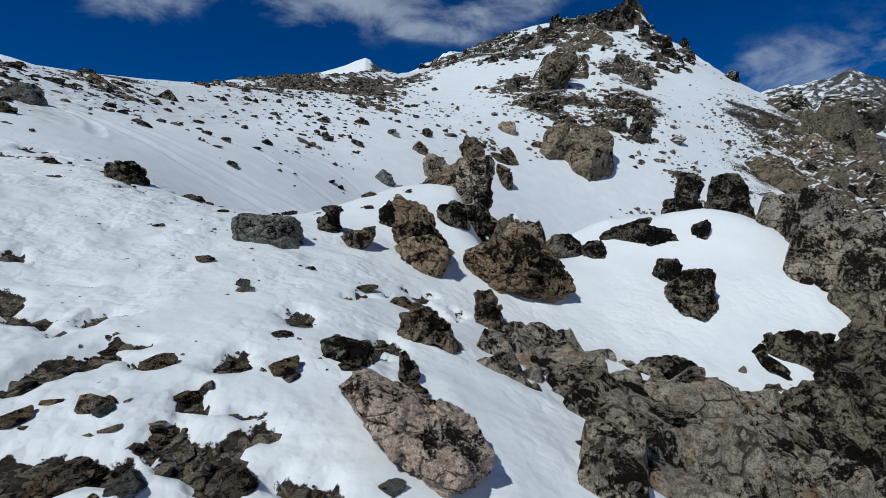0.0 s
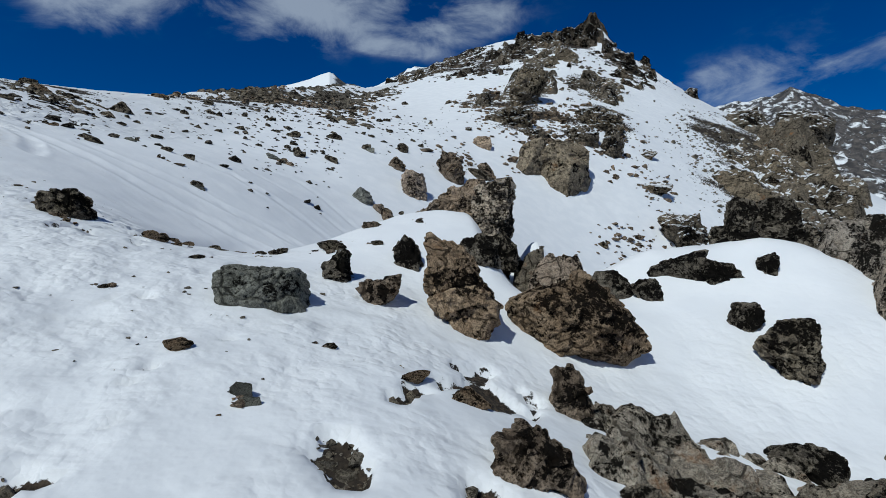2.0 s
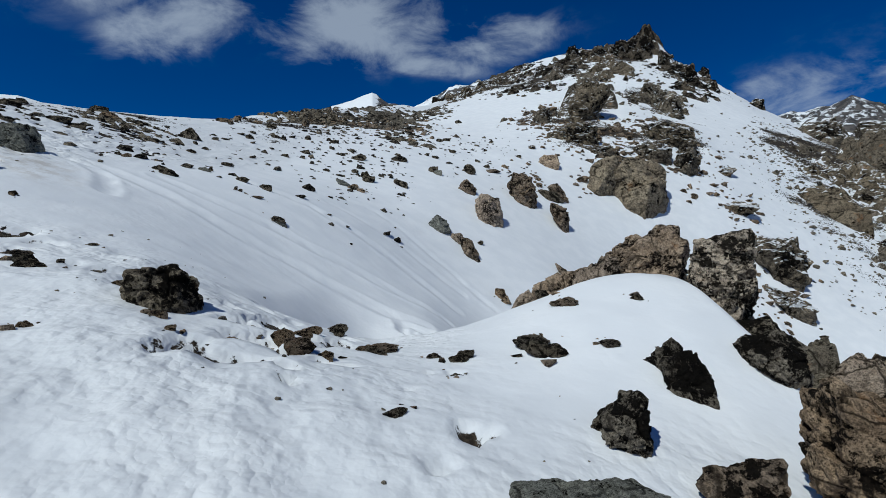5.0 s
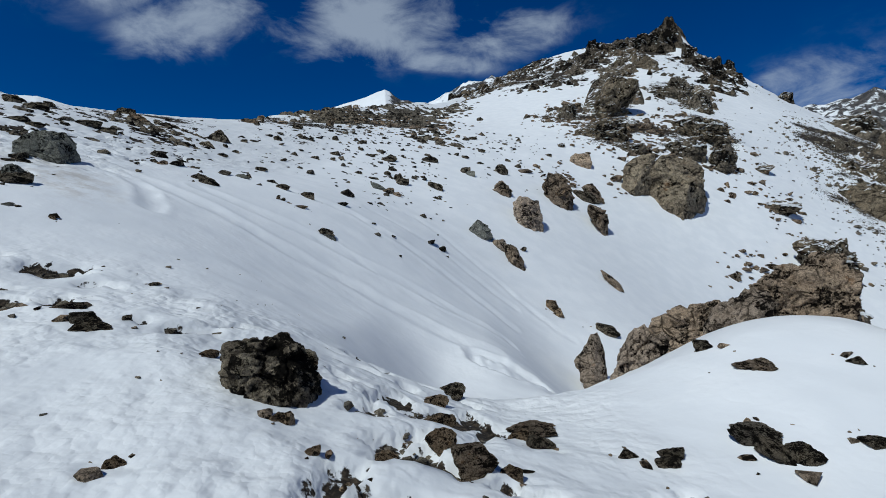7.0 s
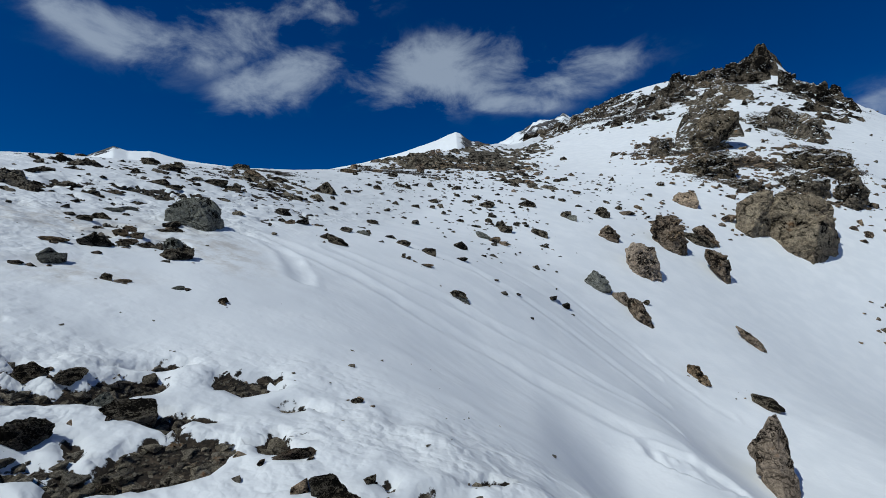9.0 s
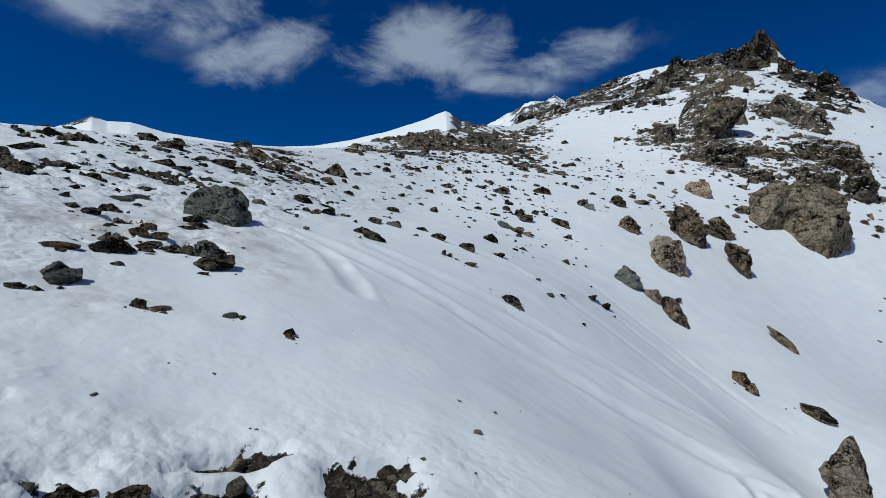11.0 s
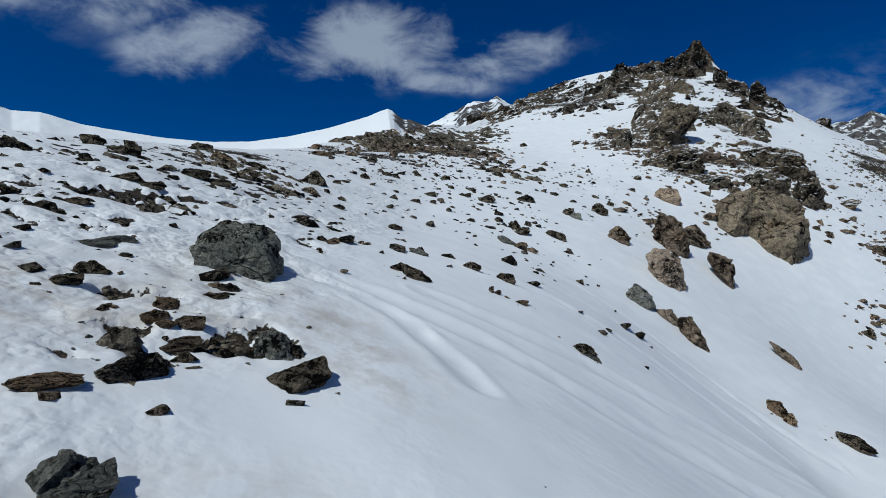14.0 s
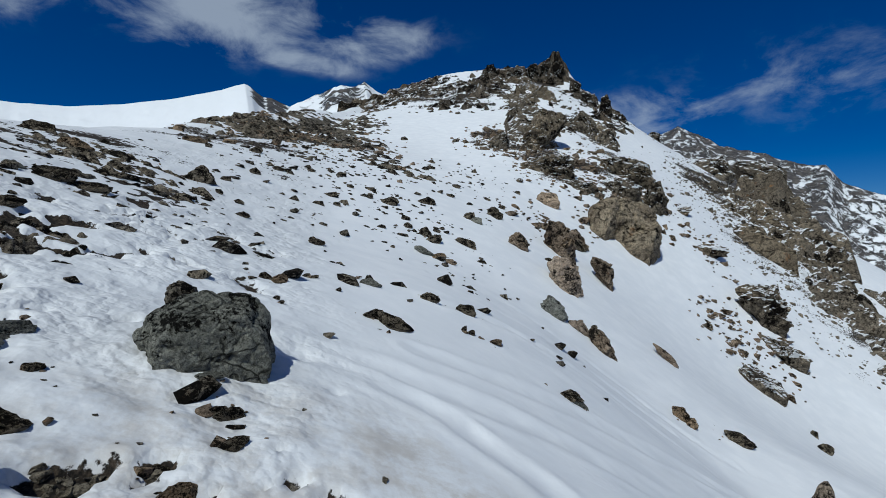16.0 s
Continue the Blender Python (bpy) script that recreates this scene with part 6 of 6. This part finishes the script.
loose_rock("grey-green stone lying in the snow", -9.95, 9.43, 0.27, 0.16, "grey", 64, 42, 0, detail=5)
loose_rock("brown angular rock lying in the snow", -10.21, 8.85, 0.37, 0.14, "brown", 65, 53, 0, detail=5)
loose_rock("dark lichen-crusted rock lying in the snow", -9.97, 9.11, 0.13, 0.06, "black", 66, 46, 0)
loose_rock("dark lichen-crusted rock lying in the snow", -9.34, 9.49, 0.13, 0.12, "black", 67, 33, 0)
loose_rock("brown angular rock lying in the snow", -9.24, 9.59, 0.17, 0.05, "brown", 68, 30, 0)
loose_rock("brown angular rock lying in the snow", -8.34, 9.95, 0.08, 0.08, "brown", 69, 12, 0)
loose_rock("grey-green stone lying in the snow", -8.85, 9.90, 0.14, 0.06, "grey", 70, 21, 0)
loose_rock("dark lichen-crusted rock lying in the snow", -10.35, 10.33, 0.35, 0.23, "black", 71, 38, 0, detail=5)
loose_rock("brown angular rock lying in the snow", -10.54, 9.98, 0.31, 0.08, "brown", 72, 43, 0)
loose_rock("dark lichen-crusted rock lying in the snow", -11.45, 11.18, 0.24, 0.12, "black", 73, 42, 0)
loose_rock("dark lichen-crusted rock lying in the snow", -10.26, 10.65, 0.19, 0.09, "black", 74, 35, 0)
loose_rock("brown angular rock lying in the snow", -2.14, 4.34, 0.17, 0.08, "brown", 75, 26, 0)
loose_rock("grey-green stone lying in the snow", -1.59, 3.86, 0.15, 0.06, "grey", 76, 22, 0)
loose_rock("brown angular rock lying in the snow", -0.72, 4.45, 0.25, 0.07, "brown", 77, 9, 0)
loose_rock("brown angular rock lying in the snow", -0.36, 4.39, 0.29, 0.15, "brown", 78, 5, 0)
loose_rock("brown angular rock lying in the snow", -1.56, 2.59, 0.20, 0.11, "brown", 79, 31, 0)
loose_rock("brown angular rock lying in the snow", -1.33, 2.44, 0.21, 0.12, "brown", 80, 29, 0)
loose_rock("dark lichen-crusted rock lying in the snow", -1.13, 2.70, 0.23, 0.13, "black", 81, 23, 0)
loose_rock("brown angular rock lying in the snow", -0.92, 2.71, 0.19, 0.12, "brown", 82, 19, 0)
loose_rock("brown angular rock lying in the snow", -1.58, 2.22, 0.10, 0.07, "brown", 83, 36, 0)
loose_rock("brown angular rock lying in the snow", -1.49, 1.90, 0.24, 0.17, "brown", 84, 38, 0, detail=5)
loose_rock("brown angular rock lying in the snow", -0.54, 1.99, 0.07, 0.09, "brown", 85, 15, 0)
loose_rock("grey-green stone lying in the snow", -0.22, 2.00, 0.13, 0.08, "grey", 86, 6, 0)
loose_rock("tan stone lying in the snow", -2.29, 3.16, 0.21, 0.07, "tan", 87, 36, 0)
loose_rock("dark lichen-crusted rock lying in the snow", -1.99, 2.85, 0.15, 0.05, "black", 88, 35, 0)
loose_rock("brown angular rock lying in the snow", -0.94, 3.29, 0.13, 0.09, "brown", 89, 16, 0)
loose_rock("dark lichen-crusted rock lying in the snow", -1.05, 3.11, 0.14, 0.05, "black", 90, 19, 0)
loose_rock("dark lichen-crusted rock lying in the snow", -0.57, 2.85, 0.16, 0.08, "black", 91, 11, 0)
loose_rock("dark lichen-crusted rock lying in the snow", -1.47, 6.35, 0.37, 0.24, "black", 92, 13, 0)
loose_rock("brown angular rock lying in the snow", -0.18, 2.82, 0.19, 0.09, "brown", 93, 4, 0)
loose_rock("dark lichen-crusted rock lying in the snow", -7.60, 7.91, 0.36, 0.18, "black", 94, 43, 0, detail=5)
loose_rock("dark lichen-crusted rock lying in the snow", -7.75, 7.42, 0.28, 0.20, "black", 95, 51, 0, detail=5)
loose_rock("dark lichen-crusted rock lying in the snow", -8.31, 7.93, 0.20, 0.11, "black", 96, 50, 0)
loose_rock("dark lichen-crusted rock lying in the snow", -8.13, 8.03, 0.20, 0.09, "black", 97, 48, 0)
loose_rock("brown angular rock lying in the snow", -6.49, 7.95, 0.26, 0.10, "brown", 98, 27, 0, detail=5)
loose_rock("dark lichen-crusted rock lying in the snow", -6.45, 8.87, 0.10, 0.05, "black", 99, 20, 0)
loose_rock("dark lichen-crusted rock lying in the snow", -6.00, 7.84, 0.07, 0.06, "black", 100, 19, 0)
loose_rock("grey-green stone lying in the snow", -7.18, 7.33, 0.14, 0.08, "grey", 101, 45, 0)
loose_rock("dark lichen-crusted rock lying in the snow", -1.59, 7.31, 0.20, 0.13, "black", 102, 1, 0)
loose_rock("dark lichen-crusted rock lying in the snow", -16.89, 18.53, 0.53, 0.37, "black", 201, 37, 0)
loose_rock("dark lichen-crusted rock lying in the snow", -17.42, 24.15, 0.83, 0.46, "black", 202, 27, 0)
loose_rock("dark lichen-crusted rock lying in the snow", -14.25, 18.04, 0.63, 0.26, "black", 203, 27, 0)
loose_rock("grey-green stone lying in the snow", -14.83, 18.13, 0.32, 0.17, "grey", 204, 30, 0)
loose_rock("dark lichen-crusted rock lying in the snow", -12.88, 32.24, 0.62, 0.49, "black", 205, 9, 0)
loose_rock("dark lichen-crusted rock lying in the snow", -12.39, 27.85, 0.41, 0.37, "black", 206, 10, 0)
loose_rock("dark lichen-crusted rock lying in the snow", -11.72, 29.66, 0.50, 0.31, "black", 207, 7, 0)
loose_rock("dark lichen-crusted rock lying in the snow", -9.15, 32.30, 0.51, 0.28, "black", 208, 0, 0)
loose_rock("dark lichen-crusted rock lying in the snow", -10.94, 25.93, 0.37, 0.23, "black", 209, 6, 0)
loose_rock("dark lichen-crusted rock lying in the snow", -12.76, 23.25, 0.21, 0.22, "black", 210, 14, 0)
loose_rock("dark lichen-crusted rock lying in the snow", -12.99, 25.40, 0.36, 0.20, "black", 211, 13, 0)
loose_rock("dark lichen-crusted rock lying in the snow", -10.61, 14.81, 0.09, 0.08, "black", 212, 13, 0)
loose_rock("grey-green stone lying in the snow", -9.31, 17.11, 0.40, 0.19, "grey", 213, 2, 0)
loose_rock("dark lichen-crusted rock lying in the snow", -7.87, 16.07, 0.13, 0.12, "black", 214, -8, 0)
loose_rock("dark lichen-crusted rock lying in the snow", -8.03, 25.82, 0.33, 0.21, "black", 215, -3, 0)
loose_rock("dark lichen-crusted rock lying in the snow", -6.90, 26.88, 0.35, 0.33, "black", 216, -6, 0)
loose_rock("dark lichen-crusted rock lying in the snow", -3.27, 30.87, 0.65, 0.54, "black", 217, -14, 0)
loose_rock("dark lichen-crusted rock lying in the snow", -4.44, 25.36, 0.25, 0.15, "black", 218, -15, 0)
loose_rock("dark lichen-crusted rock lying in the snow", -2.02, 37.28, 0.55, 0.35, "black", 219, -13, 0)
loose_rock("grey-green stone lying in the snow", -12.15, 12.35, 0.39, 0.09, "grey", 220, 36, 0, detail=5)
loose_rock("dark lichen-crusted rock lying in the snow", -10.58, 11.73, 0.18, 0.08, "black", 221, 23, 0)
loose_rock("dark lichen-crusted rock lying in the snow", -10.89, 11.57, 0.15, 0.06, "black", 222, 27, 0)
loose_rock("brown angular rock lying in the snow", -10.37, 10.81, 0.27, 0.11, "brown", 223, 25, 0, detail=5)
loose_rock("brown angular rock lying in the snow", -10.68, 11.04, 0.19, 0.10, "brown", 224, 28, 0)
loose_rock("brown angular rock lying in the snow", -10.56, 10.97, 0.14, 0.06, "brown", 225, 27, 0)
loose_rock("dark lichen-crusted rock lying in the snow", -11.00, 10.99, 0.08, 0.04, "black", 226, 33, 0)
loose_rock("brown angular rock lying in the snow", -13.30, 13.57, 0.47, 0.13, "brown", 227, 37, 0, detail=5)
loose_rock("dark lichen-crusted rock lying in the snow", -10.45, 31.36, 0.38, 0.24, "black", 228, 3, 0)
loose_rock("dark lichen-crusted rock lying in the snow", -9.52, 27.09, 0.31, 0.22, "black", 229, 1, 0)
loose_rock("dark lichen-crusted rock lying in the snow", -8.08, 29.50, 0.35, 0.25, "black", 230, -3, 0)
loose_rock("dark lichen-crusted rock lying in the snow", -10.26, 20.95, 0.27, 0.15, "black", 231, 5, 0)
loose_rock("dark lichen-crusted rock lying in the snow", -10.32, 16.46, 0.14, 0.09, "black", 232, 9, 0)
loose_rock("dark lichen-crusted rock lying in the snow", -0.99, 61.66, 0.88, 0.63, "black", 233, -9, 0)
loose_rock("dark lichen-crusted rock lying in the snow", -2.43, 42.47, 0.65, 0.41, "black", 234, -11, 0)
loose_rock("dark lichen-crusted rock lying in the snow", 4.13, 59.25, 0.85, 0.61, "black", 235, -14, 0)
loose_rock("dark lichen-crusted rock lying in the snow", 1.28, 43.93, 0.51, 0.53, "black", 236, -16, 0)
loose_rock("dark lichen-crusted rock lying in the snow", -3.17, 34.45, 0.50, 0.27, "black", 237, -12, 0)
loose_rock("dark lichen-crusted rock lying in the snow", 2.90, 39.58, 0.45, 0.33, "black", 238, -21, 0)
loose_rock("dark lichen-crusted rock lying in the snow", 0.16, 35.39, 0.46, 0.33, "black", 239, -19, 0)
loose_rock("dark lichen-crusted rock lying in the snow", -9.28, 17.43, 0.18, 0.17, "black", 240, -6, 0)
loose_rock("dark lichen-crusted rock lying in the snow", -10.55, 14.68, 0.08, 0.06, "black", 241, 4, 0)
loose_rock("dark lichen-crusted rock lying in the snow", -10.73, 12.11, 0.13, 0.05, "black", 242, 11, 0)
loose_rock("dark lichen-crusted rock lying in the snow", -11.69, 12.19, 0.11, 0.06, "black", 243, 26, 0)
loose_rock("dark lichen-crusted rock lying in the snow", -7.99, 16.08, 0.10, 0.15, "black", 244, -17, 0)
loose_rock("dark lichen-crusted rock lying in the snow", -6.66, 15.32, 0.49, 0.20, "black", 245, -29, 0)
loose_rock("brown angular rock lying in the snow", -0.65, 20.05, 0.46, 0.54, "brown", 246, -41, 0)
loose_rock("dark lichen-crusted rock lying in the snow", -14.46, 18.41, 0.71, 0.26, "black", 247, 25, 0, detail=5)
loose_rock("dark lichen-crusted rock lying in the snow", -1.12, 33.39, 0.67, 0.76, "black", 248, -20, 0)
loose_rock("dark lichen-crusted rock lying in the snow", -6.27, 26.48, 0.59, 0.58, "black", 249, -12, 0)
loose_rock("brown angular rock lying in the snow", -6.47, 23.93, 0.54, 0.31, "brown", 250, -14, 0)
loose_rock("dark lichen-crusted rock lying in the snow", -11.88, 21.25, 0.35, 0.17, "black", 251, 8, 0)
loose_rock("dark lichen-crusted rock lying in the snow", -10.19, 20.45, 0.39, 0.23, "black", 252, 0, 0)
loose_rock("dark lichen-crusted rock lying in the snow", -10.21, 16.47, 0.14, 0.08, "black", 253, 1, 0)
loose_rock("dark lichen-crusted rock lying in the snow", -9.22, 32.06, 0.42, 0.26, "black", 254, -2, 0)
loose_rock("dark lichen-crusted rock lying in the snow", -8.81, 30.32, 0.34, 0.25, "black", 255, -4, 0)
loose_rock("dark lichen-crusted rock lying in the snow", 13.02, 27.13, 0.38, 0.48, "black", 256, -52, 0)
loose_rock("dark lichen-crusted rock lying in the snow", 11.84, 25.69, 0.66, 0.63, "black", 257, -53, 0)
loose_rock("dark lichen-crusted rock lying in the snow", -1.10, 23.63, 0.27, 0.24, "black", 259, -32, 0)
loose_rock("dark lichen-crusted rock lying in the snow", -4.59, 25.28, 0.24, 0.18, "black", 260, -19, 0)
loose_rock("dark lichen-crusted rock lying in the snow", -0.00, 29.17, 0.41, 0.26, "black", 261, -27, 0)
loose_rock("dark lichen-crusted rock lying in the snow", -15.23, 13.79, 0.34, 0.15, "black", 262, 50, 0)
loose_rock("grey-green stone lying in the snow", -7.79, 7.94, 0.21, 0.15, "grey", 263, 45, 0)
loose_rock("dark lichen-crusted rock lying in the snow", -6.16, 7.67, 0.20, 0.15, "black", 264, 24, 0, detail=5)
loose_rock("dark lichen-crusted rock lying in the snow", -7.25, 7.40, 0.15, 0.08, "black", 265, 45, 0)
loose_rock("dark lichen-crusted rock lying in the snow", -3.02, 41.57, 0.58, 0.42, "black", 266, -3, 0)
loose_rock("dark lichen-crusted rock lying in the snow", -10.82, 15.74, 0.21, 0.13, "black", 267, 29, 0)
loose_rock("dark lichen-crusted rock lying in the snow", -3.67, 8.73, 0.25, 0.15, "black", 268, 1, 0)
loose_rock("brown angular rock lying in the snow", -3.73, 7.62, 0.22, 0.11, "brown", 269, 3, 0)
loose_rock("brown angular rock lying in the snow", -3.09, 7.96, 0.37, 0.11, "brown", 270, -8, 0, detail=5)
loose_rock("dark lichen-crusted rock lying in the snow", -2.32, 7.42, 0.16, 0.11, "black", 271, -23, 0)
loose_rock("dark lichen-crusted rock lying in the snow", -0.58, 8.22, 0.15, 0.08, "black", 272, -38, 0)
loose_rock("dark lichen-crusted rock lying in the snow", -1.28, 4.69, 0.09, 0.05, "black", 273, 1, 0)
loose_rock("grey-green stone lying in the snow", -1.65, 3.95, 0.14, 0.11, "grey", 274, 13, 0, detail=5)
loose_rock("dark lichen-crusted rock lying in the snow", -2.73, 6.01, 0.15, 0.06, "black", 275, 21, 0)
loose_rock("dark lichen-crusted rock lying in the snow", -2.56, 7.47, 0.16, 0.06, "black", 276, 14, 0)
loose_rock("dark lichen-crusted rock lying in the snow", -2.99, 5.05, 0.09, 0.04, "black", 277, 31, 0)
loose_rock("grey-green stone lying in the snow", -1.56, 2.17, 0.10, 0.07, "grey", 278, 36, 0)
loose_rock("brown angular rock lying in the snow", -1.32, 2.15, 0.16, 0.10, "brown", 279, 31, 0)
loose_rock("brown angular rock lying in the snow", -1.89, 2.06, 0.15, 0.09, "brown", 280, 43, 0)
loose_rock("grey-green stone lying in the snow", -1.25, 1.84, 0.16, 0.11, "grey", 281, 34, 0, detail=5)
loose_rock("brown angular rock lying in the snow", -0.84, 1.91, 0.16, 0.13, "brown", 282, 24, 0, detail=5)
loose_rock("brown angular rock lying in the snow", -1.59, 1.83, 0.13, 0.11, "brown", 283, 41, 0)
loose_rock("dark lichen-crusted rock lying in the snow", -1.34, 1.95, 0.09, 0.09, "black", 284, 34, 0)

stone_field("rock_chips", "small stones melted out round the larger rocks", "brown", 21, 200, 0.025, 0.14, *[c for c in CHIPS if far_away(c[0], c[1]) < 22])
stone_field("pebbles", "small dark stones melting out of the snow", "scree", 9, 130, 0.02, 0.07,
    (-2.6, 5.0, 1.2, 1.7, 27),
    (-5.7, 8.6, 1.4, 2.7, 27),
    (-7.5, 8.5, 1.5, 1.3, 37),
    (-2.6, 4.8, 1.6, 2.6, 28),
    (-10.6, 11.6, 1.1, 1.4, 21),
    (-11.6, 10.8, 1.4, 2.0, 45))
stone_field("gravel", "brown and grey gravel showing through the snow", "scree", 1, 30000, 0.02, 0.14,
    (-1.9, 2.5, 1.9, 1.5, 30),
    (-0.9, 2.1, 0.9, 0.8, 10),
    (-0.7, 3.9, 0.6, 1.0, 20),
    (-2.9, 3.4, 1.2, 0.9, 40),
    (-7.3, 8.0, 2.0, 1.4, 40),
    (-5.4, 8.0, 0.6, 0.6, 8),
    (-10.6, 11.0, 1.8, 1.3, 30),
    (-12.4, 11.6, 1.6, 1.2, 45),
    (-3.8, 7.2, 0.5, 0.5, 5), bare=True)
stone_field("scattered_stones", "dark stones scattered over the upper snow slope", "black", 2, 900, 0.12, 0.55,
    (-13.3, 18.0, 3.8, 5.5, 36),
    (-11.5, 37.8, 6.0, 12.2, 13),
    (-0.0, 38.9, 4.0, 8.0, -6),
    (-15.3, 19.3, 3.3, 2.5, 38),
    (-14.7, 13.9, 2.7, 2.4, 45),
    (-11.9, 11.4, 1.3, 1.6, 43),
    (-10.0, 31.2, 4.9, 9.3, -0),
    (-14.6, 20.3, 2.3, 4.2, 22),
    (-6.8, 25.3, 3.0, 8.0, 9),
    (-14.6, 12.3, 0.9, 0.9, 52))
stone_field("scree_band", "band of brown scree along the shoulder", "brown", 3, 520, 0.25, 1.1,
    (-11.7, 48.8, 7.5, 10.3, 10),
    (-8.3, 54.2, 5.3, 15.9, 5),
    (-15.3, 48.6, 5.4, 11.2, 7),
    (-11.6, 55.9, 8.2, 11.4, 5))
stone_field("broken_rocks", "broken brown rocks below the crag", "brown", 4, 1200, 0.2, 1.1,
    (10.9, 48.0, 5.2, 7.0, -18),
    (9.1, 58.3, 4.2, 8.0, -13),
    (18.6, 50.7, 4.6, 8.1, -26),
    (7.6, 38.2, 0.8, 2.1, -18),
    (2.5, 35.7, 1.8, 2.7, -11))
stone_field("ridge_rocks", "dark broken rocks along the summit ridge", "crag", 5, 420, 0.4, 1.8,
    (12.0, 94.2, 10.2, 17.0, -10),
    (31.2, 103.5, 9.2, 16.9, -19),
    (38.4, 87.1, 7.0, 18.7, -27),
    (24.7, 81.4, 6.7, 8.5, -20),
    (26.3, 70.5, 4.7, 11.9, -24))
stone_field("scree_slope", "grey scree under the brown cliff", "scree", 6, 1800, 0.15, 0.7,
    (38.4, 59.5, 6.1, 10.6, -37),
    (30.6, 45.9, 3.7, 6.0, -39),
    (43.4, 63.1, 6.6, 15.4, -37),
    (32.9, 44.4, 5.8, 9.6, -39),
    (36.7, 48.4, 7.5, 12.3, -50),
    (31.0, 39.6, 5.4, 9.3, -53),
    (31.6, 54.2, 4.0, 9.2, -43))
stone_field("gully_stones", "stones strewn down the snow gully", "brown", 7, 260, 0.2, 0.8,
    (15.0, 32.8, 2.6, 2.7, -29),
    (14.3, 33.6, 1.4, 4.3, -45),
    (18.7, 34.4, 1.6, 3.5, -49),
    (21.1, 42.3, 1.8, 2.3, -33),
    (20.0, 40.3, 1.3, 2.1, -30))
